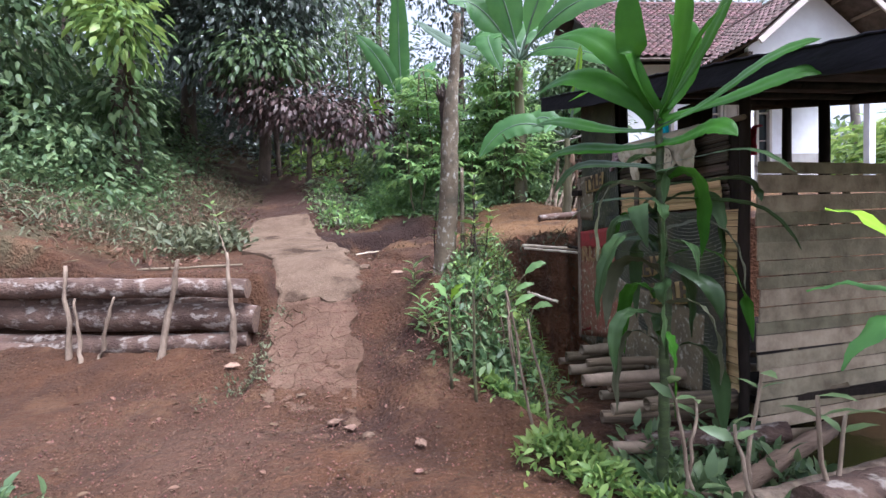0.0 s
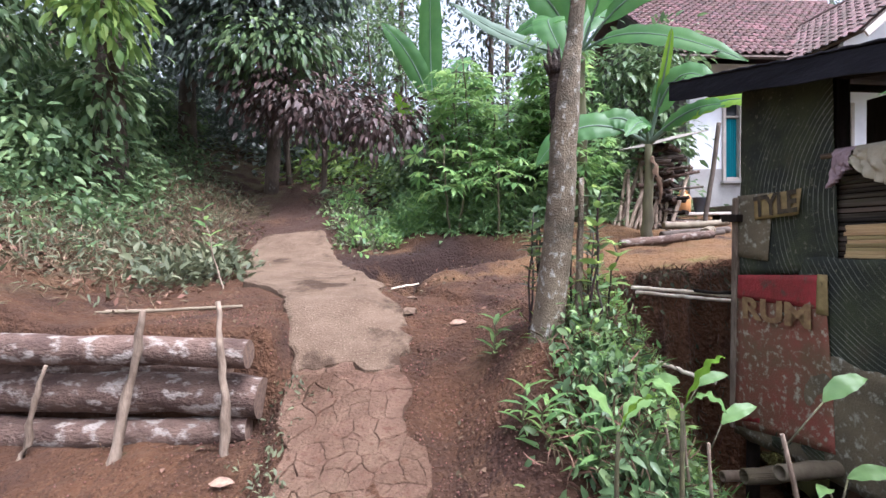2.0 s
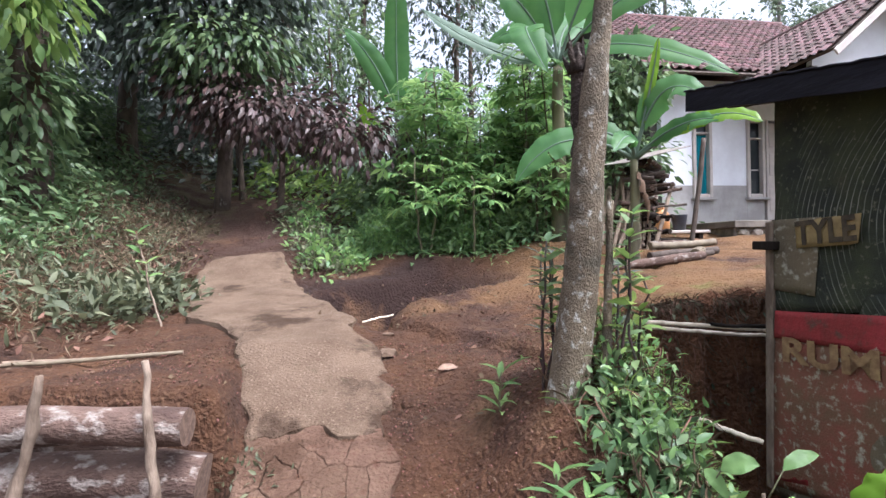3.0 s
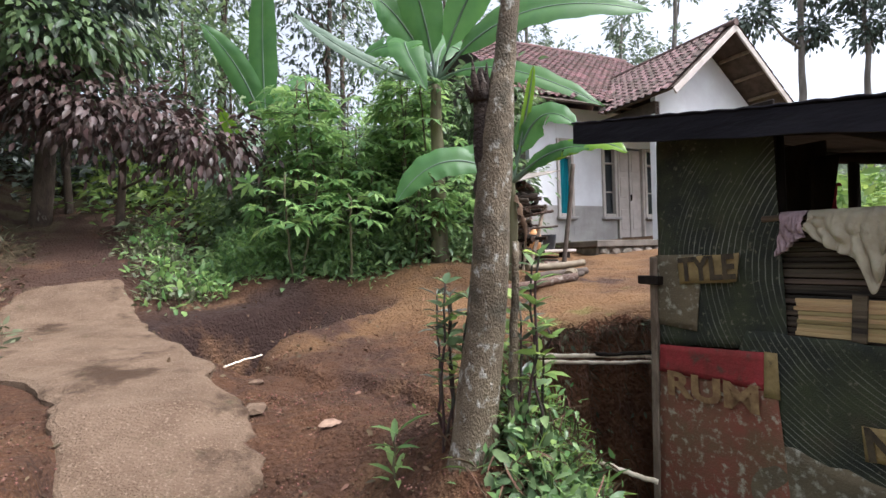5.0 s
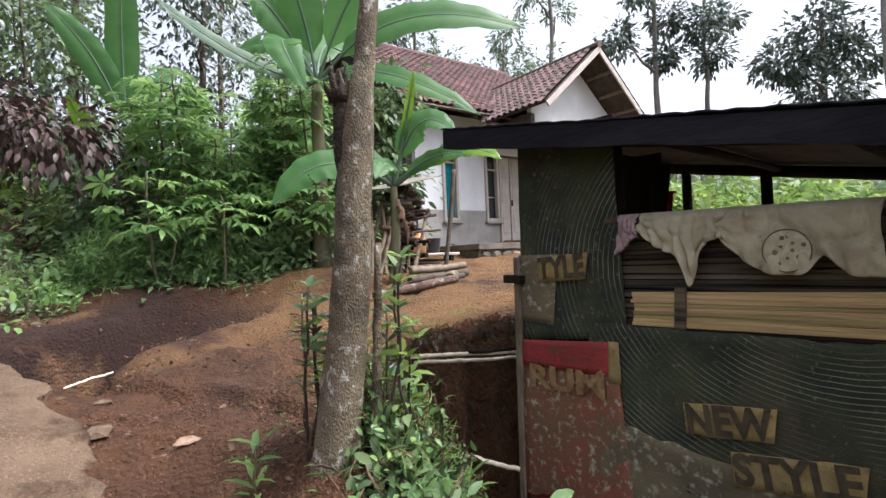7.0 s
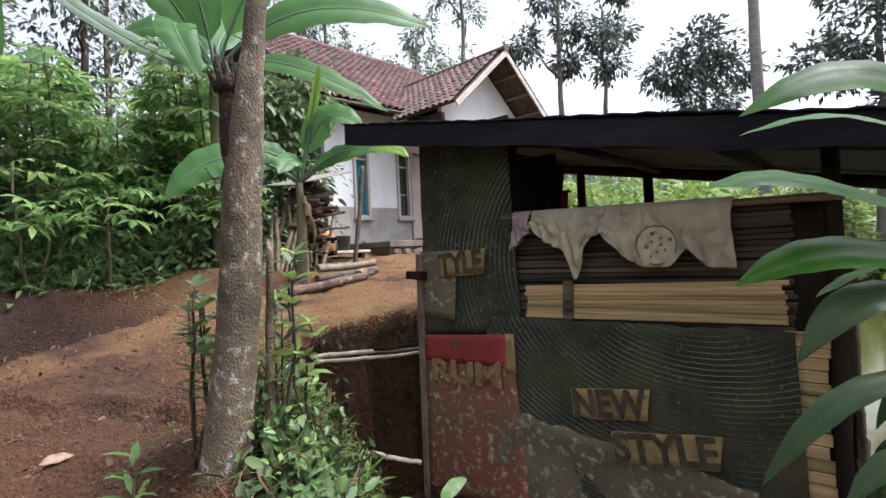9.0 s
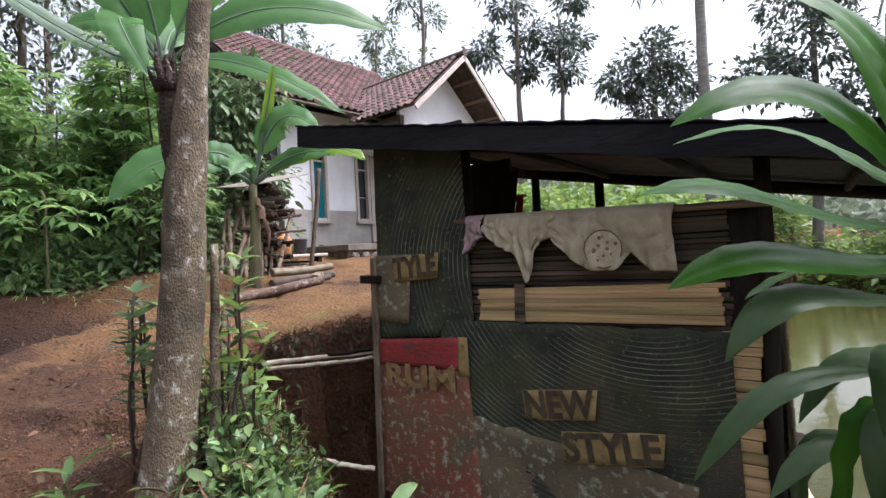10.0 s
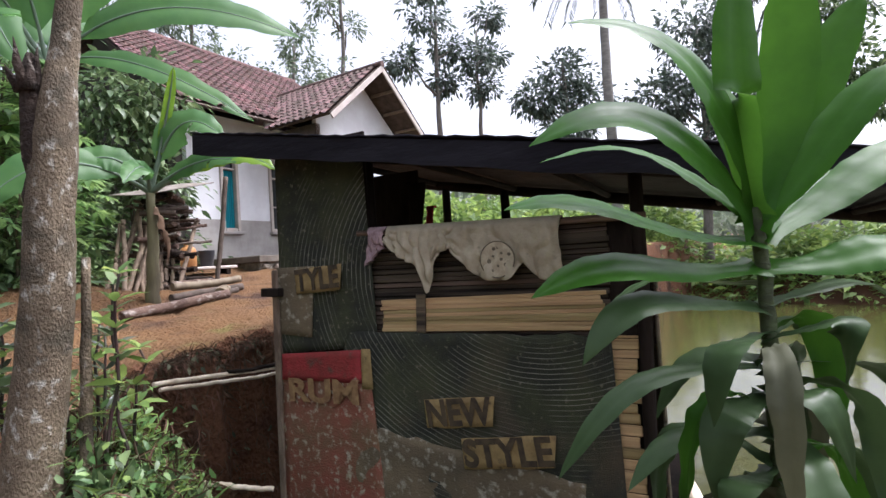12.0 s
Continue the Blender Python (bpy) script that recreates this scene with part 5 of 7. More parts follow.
def on_ground(x0, x1, y0, y1, hmax, keep=None, clumps=60, spread=0.35, power=1.6):
    """Spots in tufts over a stretch of ground."""
    def fn(rng, n):
        cx, cy = rng.uniform(x0, x1, clumps), rng.uniform(y0, y1, clumps)
        if keep is not None:
            ok = keep(cx, cy)
            cx, cy = cx[ok], cy[ok]
        i = rng.integers(0, len(cx), n)
        ch = rng.uniform(0.4, 1.0, len(cx)) * hmax
        x, y = cx[i] + rng.normal(0, spread, n), cy[i] + rng.normal(0, spread, n)
        rad = np.hypot(x - cx[i], y - cy[i]) / (spread * 1.6)
        top = ch[i] * np.clip(1.1 - rad ** 2 * 0.5, 0.08, 1)
        z = height(x, y) + 0.02 + top * rng.random(n) ** (1 / power)
        ways = np.stack([x - cx[i], y - cy[i], rng.uniform(-0.1, 0.5, n)], 1) + rng.normal(0, 0.25, (n, 3))
        return np.stack([x, y, z], 1), ways
    return fn


# ---------------------------------------------------------------- large blades: banana and strap leaves
def blade(points, widths, sag, mat_name, mat, parent, ripple=0.01, seed=0, cross=7, tears=0, label="", fold=0.25, face=None):
    """A long leaf along a line of points, creased on the midrib, its halves sagging or raised."""
    rng = np.random.default_rng(seed)
    n = len(points)
    pts = [Vector(p) for p in points]
    verts, faces = [], []
    for i, p in enumerate(pts):
        way = (pts[min(i + 1, n - 1)] - pts[max(i - 1, 0)]).normalized()
        side = way.cross(Vector(face or (0, 0, 1)))
        if side.length < 0.15:
            side = Vector((0.8, -0.6, 0))
        side.normalize()
        if i and side.dot(last) < 0:
            side = -side
        last = side
        up = side.cross(way)
        for k in range(cross):
            s = 2 * k / (cross - 1) - 1
            w = widths[i] * s
            lift = widths[i] * (fold * abs(s) - sag * s * s) + ripple * math.sin(i * 1.7 + 2 * abs(s) + seed) * abs(s)
            verts.append(p + side * w + up * lift)
    torn = set()
    for _ in range(tears):
        torn.add((int(rng.integers(2, n - 2)), int(rng.integers(0, 2))))
    for i in range(n - 1):
        for k in range(cross - 1):
            a = i * cross + k
            if (i, 0 if k < cross // 2 else 1) in torn and k not in (cross // 2 - 1, cross // 2):
                # a split: the blade is cut back towards the next row
                verts.append((verts[a] * 0.35 + verts[a + cross] * 0.65))
                verts.append((verts[a + 1] * 0.7 + verts[a + 1 + cross] * 0.3))
                faces.append((len(verts) - 2, len(verts) - 1, a + 1 + cross, a + cross))
                continue
            faces.append((a, a + 1, a + 1 + cross, a + cross))
    return link(mat_name, mesh_of(mat_name, verts, faces, mat, True), parent, label)


def arc(a, mid, b, n):
    a, mid, b = (np.array(q, float) for q in (a, mid, b))
    t = np.linspace(0, 1, n)[:, None]
    c = 2 * mid - (a + b) / 2
    return (1 - t) ** 2 * a + 2 * t * (1 - t) * c + t ** 2 * b


# the bananas lean out over the lane and hang their blades towards its light
TILTED = (-0.25, -0.85, 0.45)


def banana_plant(base, crown, r, leaves, label, seed, dead=()):
    """leaves: (start, middle, tip, half width, material, tears), in the world."""
    root = thing("banana_plant", tuple(base), label, "banana plant")
    o = np.array(base, float)
    stem = bend((0, 0, -0.15), np.array(crown) - o, 12, 0.01, seed)
    tube("stem", stem, np.linspace(r, r * 0.55, 12), M_BANSTEM, root, 14, 0.03, seed, "brown-green sheathed stem")
    for j, (a, m, b, w, mat, tears) in enumerate(leaves):
        line = arc(np.array(crown) - o, np.array(m) - o, np.array(b) - o, 26)
        t = np.linspace(0, 1, 26)
        shape = np.interp(t, [0, 0.16, 0.24, 0.42, 0.7, 0.9, 1], [0.0, 0.02, 0.6, 1.0, 0.95, 0.55, 0.02])
        leaf = blade(line, w * shape, 0.3, "leaf", mat, root, 0.014, seed + j, 9, tears, "", 0.3, TILTED)
        tube("midrib", [tuple(p) for p in line], np.interp(t, [0, 0.2, 1], [0.035, 0.02, 0.004]), F_BANANA_PALE, leaf, 6)
    for j, (m, b) in enumerate(dead):
        line = arc(np.array(crown) - o - [0, 0, 0.15], np.array(m) - o, np.array(b) - o, 14)
        blade(line, 0.055 * np.interp(np.linspace(0, 1, 14), [0, 0.2, 0.6, 1], [0.1, 0.6, 1, 0.1]), 0.8, "dead_leaf", F_LITTER, root, 0.03, seed + 50 + j, 5, 2, "dry brown hanging leaf")
    return root


banana_plant((-1.33, 12.65, ground_z(-1.33, 12.65)), (-1.31, 12.6, 4.1), 0.13, [
    (0, (-1.36, 12.55, 5.6), (-1.3, 12.3, 7.4), 0.27, F_BANANA, 0), (0, (-1.72, 12.49, 5.25), (-2.35, 12.2, 6.0), 0.24, F_BANANA, 0),
    (0, (-0.79, 12.2, 4.55), (-0.1, 11.5, 4.45), 0.22, F_BANANA, 2), (0, (-1.95, 12.6, 3.8), (-2.4, 12.5, 3.1), 0.1, F_BANANA_PALE, 1),
    (0, (-1.55, 12.4, 4.05), (-1.85, 12.2, 3.72), 0.24, F_BANANA_PALE, 0), (0, (-0.85, 12.2, 4.15), (-0.4, 11.8, 3.85), 0.12, F_BANANA_PALE, 1),
    (0, (-1.8, 12.9, 4.2), (-2.15, 12.6, 4.75), 0.15, F_BANANA_NEW, 0), (0, (-1.0, 12.9, 5.0), (-0.5, 13.2, 5.6), 0.24, F_BANANA, 2)],
    "tall banana plant with upright green leaves on the bank", 1)
banana_plant((1.28, 10.2, ground_z(1.28, 10.2)), (1.3, 10.3, 4.55), 0.14, [
    (0, (2.3, 9.35, 5.3), (3.75, 8.4, 5.02), 0.34, F_BANANA, 0), (0, (0.6, 10.15, 5.55), (-0.05, 9.9, 5.6), 0.33, F_BANANA, 4),
    (0, (0.3, 10.75, 5.0), (-0.85, 11.1, 5.85), 0.13, F_BANANA_PALE, 0), (0, (1.0, 10.05, 5.7), (0.55, 9.75, 6.4), 0.33, F_BANANA, 1),
    (0, (1.75, 9.75, 5.8), (2.2, 9.2, 6.2), 0.36, F_BANANA, 0), (0, (1.95, 9.35, 4.5), (2.95, 8.35, 3.72), 0.2, F_BANANA, 2),
    (0, (0.7, 9.7, 4.9), (0.9, 9.3, 4.1), 0.25, F_BANANA, 3), (0, (1.6, 10.8, 5.4), (2.2, 11.3, 5.6), 0.3, F_BANANA, 2), (0, (0.95, 10.8, 5.3), (0.3, 11.3, 5.3), 0.3, F_BANANA, 3)],
    "large banana plant with broad leaves arching over the yard", 2)
banana_plant((1.96, 9.09, ground_z(1.96, 9.09)), (1.97, 9.06, 2.85), 0.085, [
    (0, (2.1, 8.82, 3.75), (2.14, 8.66, 4.3), 0.06, F_BANANA_NEW, 0), (0, (2.2, 8.72, 3.62), (2.5, 8.25, 3.42), 0.22, F_BANANA, 1),
    (0, (2.3, 8.55, 3.16), (2.6, 8.05, 3.12), 0.14, F_BANANA, 1), (0, (2.5, 8.3, 3.2), (2.82, 7.72, 3.0), 0.13, F_BANANA_NEW, 0),
    (0, (1.6, 9.18, 3.25), (1.15, 9.3, 3.0), 0.18, F_BANANA, 1), (0, (1.13, 9.23, 3.15), (0.45, 9.38, 2.62), 0.24, F_BANANA, 2), (0, (1.8, 8.8, 3.1), (1.5, 8.5, 2.85), 0.15, F_BANANA, 1)],
    "young banana plant with a rolled yellow-green leaf in the yard", 3, [((2.05, 8.95, 2.5), (2.08, 8.92, 2.0))])


M_CANE = material("green_cane", (0.06, 0.085, 0.03), 0.6, (0.035, 0.045, 0.02), 9, bump=0.5, stretch=(1, 1, 3))


def strap_plant(base, h, r, label, seed, leaves):
    """A cane with arching strap leaves: (height on the cane, middle, tip, half width, material)."""
    rng = np.random.default_rng(seed)
    root = thing("dracaena", tuple(base), label, "dracaena")
    line = bend((0, 0, -0.1), (0.0, 0.0, h), 40, 0.004, seed)
    v, f = tube_data(line, np.linspace(r, r * 0.6, 40) * (1 + 0.08 * (np.arange(40) % 2)), 12, 0.02, seed)
    link("cane", mesh_of("cane", v, f, M_CANE, True), root, "ringed green-brown cane")
    t = np.linspace(0, 1, 30)
    shape = np.interp(t, [0, 0.06, 0.16, 0.35, 0.55, 0.75, 0.88, 0.96, 1], [0.8, 0.5, 0.46, 0.8, 1.0, 0.86, 0.55, 0.22, 0.01])
    for j, (z, mid, tip, hw, mat) in enumerate(leaves):
        line = arc((0.0, 0.0, z), mid, tip, 30)
        line[:, 2] -= 0.02 * np.sin(t * math.pi * 2) * (hw / 0.05)
        out = np.array(tip) - [0, 0, z]
        # blades turn their upper faces to the open lane
        low = mat is F_DRAC_OLD
        lean = Vector(((-0.15 if low else -0.45) + rng.normal(0, 0.25), (-0.05 if low else -0.3) + rng.normal(0, 0.25), 0.8))
        blade(line, hw * shape * (0.95 if low else 1.32), 0.25, "leaf", mat, root, 0.0018, seed * 40 + j, 9, 0, "", 0.24, lean)
    # the older leaves hang in a skirt round the cane
    for j in range(19):
        z = 0.66 + 0.049 * j
        a, ln = j * 2.4 + rng.normal(0, 0.3), rng.uniform(0.22, 0.4)
        out = np.array([math.cos(a), math.sin(a), 0.0])
        line = arc((0.0, 0.0, z), tuple(out * ln * 0.75 + [0, 0, z + 0.02]), tuple(out * ln * rng.uniform(0.85, 1.1) + [0, 0, z - rng.uniform(0.22, 0.42)]), 24)
        blade(line, rng.uniform(0.036, 0.058) * np.interp(np.linspace(0, 1, 24), np.linspace(0, 1, 30), shape), 0.3, "leaf", (F_DRAC_OLD, F_DRAC_DRY, F_DRAC, F_DRAC_OLD)[j % 4], root, 0.006, 700 + j, 7, 0, "", 0.45, (rng.normal(0, 0.3), rng.normal(0, 0.3), 0.9))
    return root


strap_plant((1.25, 2.76, 0.02), 1.93, 0.03, "tall dracaena with broad glossy strap leaves by the shed", 4, [
    (1.90, (-0.20, 0.06, 2.26), (-0.48, 0.31, 2.42), 0.062, F_DRAC),
    (1.91, (-0.12, -0.00, 2.23), (-0.14, -0.02, 2.58), 0.060, F_DRAC),
    (1.91, (0.09, -0.09, 2.28), (0.08, -0.12, 2.66), 0.060, F_DRAC),
    (1.90, (0.21, -0.14, 2.26), (0.34, -0.28, 2.58), 0.055, F_DRAC),
    (1.87, (-0.28, 0.13, 2.13), (-0.59, 0.38, 2.10), 0.064, F_DRAC),
    (1.88, (-0.12, 0.20, 2.08), (-0.36, 0.48, 2.10), 0.055, F_DRAC),
    (1.83, (-0.34, 0.24, 1.92), (-0.60, 0.46, 1.95), 0.058, F_DRAC),
    (1.87, (0.07, -0.18, 2.11), (0.18, -0.39, 2.31), 0.058, F_DRAC),
    (1.84, (0.29, -0.23, 2.01), (0.51, -0.46, 2.10), 0.058, F_DRAC),
    (1.89, (0.19, 0.07, 2.20), (0.15, 0.23, 2.50), 0.055, F_DRAC),
    (1.88, (0.45, -0.16, 2.00), (0.69, -0.29, 2.00), 0.050, F_DRAC),
    (1.76, (-0.29, 0.21, 1.78), (-0.56, 0.42, 1.72), 0.056, F_DRAC),
    (1.71, (0.01, 0.21, 1.73), (-0.09, 0.41, 1.65), 0.050, F_DRAC_OLD),
    (1.76, (0.11, -0.23, 1.78), (0.20, -0.40, 1.72), 0.055, F_DRAC),
    (1.64, (-0.29, 0.18, 1.69), (-0.48, 0.33, 1.54), 0.055, F_DRAC_OLD),
    (1.65, (0.27, -0.17, 1.69), (0.48, -0.34, 1.56), 0.050, F_DRAC_OLD),
    (1.57, (-0.23, 0.04, 1.57), (-0.32, 0.07, 1.38), 0.055, F_DRAC_OLD),
    (1.55, (-0.02, -0.17, 1.61), (-0.04, -0.18, 1.44), 0.055, F_DRAC_OLD),
    (1.47, (-0.25, 0.21, 1.48), (-0.48, 0.42, 1.23), 0.050, F_DRAC_OLD),
    (1.49, (0.02, 0.16, 1.49), (-0.05, 0.30, 1.29), 0.050, F_DRAC_OLD),
    (1.48, (0.31, -0.21, 1.44), (0.50, -0.35, 1.21), 0.050, F_DRAC_OLD),
    (1.39, (-0.18, 0.06, 1.38), (-0.23, 0.10, 1.15), 0.062, F_DRAC_OLD),
    (1.40, (-0.14, -0.12, 1.44), (-0.12, -0.19, 1.23), 0.055, F_DRAC_OLD),
    (1.29, (-0.08, 0.18, 1.27), (-0.26, 0.32, 1.14), 0.050, F_DRAC_OLD),
    (1.27, (0.08, -0.17, 1.25), (0.10, -0.23, 1.06), 0.060, F_DRAC_OLD),
    (1.19, (-0.22, 0.03, 1.22), (-0.30, 0.06, 1.10), 0.055, F_DRAC_OLD),
    (1.16, (0.17, -0.11, 1.06), (0.23, -0.18, 0.86), 0.050, F_DRAC_OLD),
    (1.55, (0.35, -0.03, 1.57), (0.48, -0.07, 1.44), 0.050, F_DRAC_OLD)])

# ---------------------------------------------------------------- woods on the slope
tree((2.95, 12.5), 4.0, 0.05, [(-0.1, -0.2, 2.4, 0.75, 0.5, 0.7, 520, 0), (0.2, -0.3, 3.2, 0.8, 0.5, 0.6, 560, 0), (-0.5, -0.3, 3.0, 0.6, 0.5, 0.6, 420, 0), (0.35, -0.2, 1.5, 0.6, 0.5, 0.6, 400, 0)],
     0.2, (F_MID,), "leafy garden tree beside the house", 29, 0.6, (0, 0), 8, 0.3)
tree((-6.65, 10.0), 8.0, 0.3, [(0.2, -0.3, 1.6, 0.5, 0.4, 1.2, 500, 0), (0.1, -0.2, 3.6, 0.6, 0.5, 1.0, 600, 0), (1.2, -1.6, 2.35, 0.45, 0.4, 0.6, 260, 1), (0.7, -1.3, 3.0, 0.6, 0.4, 0.6, 300, 1), (-0.4, 0, 6.5, 2.2, 1.8, 1.3, 2600, 0), (1.2, -0.6, 5.6, 1.0, 0.9, 0.7, 600, 1)],
     0.24, (F_MID, F_BRIGHT), "thick old tree wrapped in leafy climbers", 21, 0.7, (0.3, 0), 8, 0.4)
tree((-4.9, 12.6), 7.5, 0.16, [(0.0, -0.6, 3.3, 2.0, 1.3, 1.2, 3600, 0), (-0.6, -0.8, 5.0, 2.2, 1.4, 1.3, 3600, 0), (1.3, -0.8, 4.6, 1.3, 1.2, 1.1, 1600, 0), (0.2, -1.0, 6.4, 2.2, 1.5, 1.0, 2200, 0), (0.6, -1.4, 2.6, 1.2, 0.7, 0.6, 1000, 1)],
     0.2, (F_DARK, F_MID), "dense dark-leaved tree with drooping leaves over the path", 22, 0.9, (0.3, 0.2), 9, 0.4)
tree((-3.6, 12.2), 3.6, 0.07, [(0.2, -0.9, 1.6, 1.3, 0.7, 0.4, 1150, 0), (1.5, -0.9, 1.25, 0.9, 0.6, 0.34, 800, 0), (-0.7, -0.7, 2.1, 1.2, 0.8, 0.5, 900, 0)],
     0.17, (F_BROWN,), "low branch of drooping red-brown young leaves", 23, 0.8, (0.2, -0.4), 8, 0.42)
tree((-8.6, 9.2), 6.5, 0.2, [(0.3, -0.2, 2.2, 1.6, 1.2, 1.3, 1800, 0), (0.2, -0.4, 4.2, 2.0, 1.5, 1.4, 2600, 0), (-0.5, 0, 6.2, 2.2, 1.8, 1.3, 2600, 0)], 0.22, (F_MID, F_DARK), "leafy tree on the steep bank", 24, 0.6, (0, 0), 9, 0.45)
tree((-7.2, 13.5), 9, 0.22, [(0, -0.5, 4.0, 2.2, 1.6, 1.6, 2600, 0), (0.5, 0, 7.0, 2.8, 2.2, 1.8, 3400, 0), (0, 0.5, 9.5, 2.6, 2.2, 1.5, 2400, 0)], 0.2, (F_DARK,), "tall dark tree in the woods", 25, 0.7, (0, 0), 9, 0.5)
WOODS = [(-5.2, 17.5, 9, 1), (-2.6, 16.5, 8, 2), (-0.2, 17.5, 9, 0), (2.2, 18.5, 10, 2), (-8.5, 18, 10, 0), (-3.9, 21, 11, 2), (0.8, 22, 11, 1), (4.6, 21.5, 11, 2), (-11.5, 14.5, 8, 1), (-6.5, 23, 12, 2)]
for i, (x, y, h, kind) in enumerate(WOODS):
    rng = np.random.default_rng(200 + i)
    cr = []
    for j in range(6):
        z = h * (0.3 + 0.13 * j)
        cr.append((rng.uniform(-1.1, 1.1), rng.uniform(-0.9, 0.7), z, rng.uniform(1.1, 1.8), rng.uniform(1.0, 1.5), rng.uniform(0.6, 1.0), 380, 0))
    tree((x, y), h, 0.13, cr, 0.22, ((F_DARK, F_MID, F_FAR)[kind],), ("dark-leaved tree in the woods", "green leafy tree in the woods", "thin-leaved tree in the woods, coloured haze-pale")[kind], 300 + i, 0.5, (rng.uniform(-0.5, 0.5), 0), 9, 0.55, (CHEAP_V, CHEAP_F), None, 0.2, "trees of the woods")
for i, (x, y, h, r) in enumerate(((-4.75, 13.3, 4.5, 0.07), (-3.9, 14.2, 5, 0.05), (-2.9, 13.6, 4, 0.045), (-5.3, 14.6, 5, 0.06), (-2.2, 15.0, 5, 0.05))):
    tree((x, y), h, r, [(0, 0, h - 0.3, 0.9, 0.8, 0.7, 260, 0), (0.2, 0, h * 0.75, 0.6, 0.6, 0.4, 120, 0)], 0.18, (F_MID,), "slim young tree beside the upper path", 340 + i, 0.4, (0, 0), 8, 0.4, group="slim trees by the path")

M_PALM = material("palm_trunk", (0.3, 0.285, 0.26), 0.9, (0.2, 0.19, 0.175), 3, bump=0.4, stretch=(1, 1, 4))
# bark of the far trees, its lighter grey standing in for haze
M_FARBARK = material("haze_grey_bark", (0.2, 0.18, 0.16), 0.9, (0.13, 0.115, 0.1), 4, bump=0.4, stretch=(1, 1, 0.4))

# dark leaf lightened and greyed: the haze is in the colour itself
F_DISTANT = foliage("haze_pale_tree_leaf", (0.105, 0.135, 0.11), (0.06, 0.085, 0.068), 0.5, 0.25)

# ---------------------------------------------------------------- trees against the sky behind the house and the pond
def sky_tree(x, y, h, r, clumps, seed, mat, label, size=0.3, n=260):
    cr = [(dx, dy, z, rr * 0.85, rr * 0.85, rr * 0.6, int(n * 1.7), 0) for dx, dy, z, rr in clumps]
    return tree((x, y), h, r, cr, size, (mat,), label, seed, 0.4, (0.3, 0), 22, 0.34, (CHEAP_V, CHEAP_F), M_FARBARK)


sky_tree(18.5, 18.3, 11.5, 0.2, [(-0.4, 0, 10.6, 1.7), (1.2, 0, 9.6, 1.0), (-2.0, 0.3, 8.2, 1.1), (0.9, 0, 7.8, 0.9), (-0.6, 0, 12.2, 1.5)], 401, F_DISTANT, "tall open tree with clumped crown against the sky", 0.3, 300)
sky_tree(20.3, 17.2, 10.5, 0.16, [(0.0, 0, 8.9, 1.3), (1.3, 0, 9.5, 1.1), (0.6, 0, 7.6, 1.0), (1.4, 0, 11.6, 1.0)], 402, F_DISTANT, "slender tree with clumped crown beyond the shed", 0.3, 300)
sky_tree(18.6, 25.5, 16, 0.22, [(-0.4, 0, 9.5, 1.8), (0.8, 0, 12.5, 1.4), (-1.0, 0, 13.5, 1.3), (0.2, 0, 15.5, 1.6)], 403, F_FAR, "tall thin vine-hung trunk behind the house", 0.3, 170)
sky_tree(14.5, 24.5, 10, 0.18, [(0, 0, 8.5, 2.0), (1.8, 0, 7.8, 1.6), (-1.5, 0, 7.2, 1.6), (0.5, 0, 10, 1.5)], 404, F_FAR, "leafy tree behind the house roof, coloured haze-pale", 0.28, 300)
sky_tree(9.5, 25, 11, 0.18, [(0, 0, 9, 2.0), (1.8, 0, 8.2, 1.8), (-1.8, 0, 9.6, 1.7), (0.3, 0, 11, 1.5)], 405, F_FAR, "leafy tree behind the house roof, coloured haze-pale", 0.28, 300)
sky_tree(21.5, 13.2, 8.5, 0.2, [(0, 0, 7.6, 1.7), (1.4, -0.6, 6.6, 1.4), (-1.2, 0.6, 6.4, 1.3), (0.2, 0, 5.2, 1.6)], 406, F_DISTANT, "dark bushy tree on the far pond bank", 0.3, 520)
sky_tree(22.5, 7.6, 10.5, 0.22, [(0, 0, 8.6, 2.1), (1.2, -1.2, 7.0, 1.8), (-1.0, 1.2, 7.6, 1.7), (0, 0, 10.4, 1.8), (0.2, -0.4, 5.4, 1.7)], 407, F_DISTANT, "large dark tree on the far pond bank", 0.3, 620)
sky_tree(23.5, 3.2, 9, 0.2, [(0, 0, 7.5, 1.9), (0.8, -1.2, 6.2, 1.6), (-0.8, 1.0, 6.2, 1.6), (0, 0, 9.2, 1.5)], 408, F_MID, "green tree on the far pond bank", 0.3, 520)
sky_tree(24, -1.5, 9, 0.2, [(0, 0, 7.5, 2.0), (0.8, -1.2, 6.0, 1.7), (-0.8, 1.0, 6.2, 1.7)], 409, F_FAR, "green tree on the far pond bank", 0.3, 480)


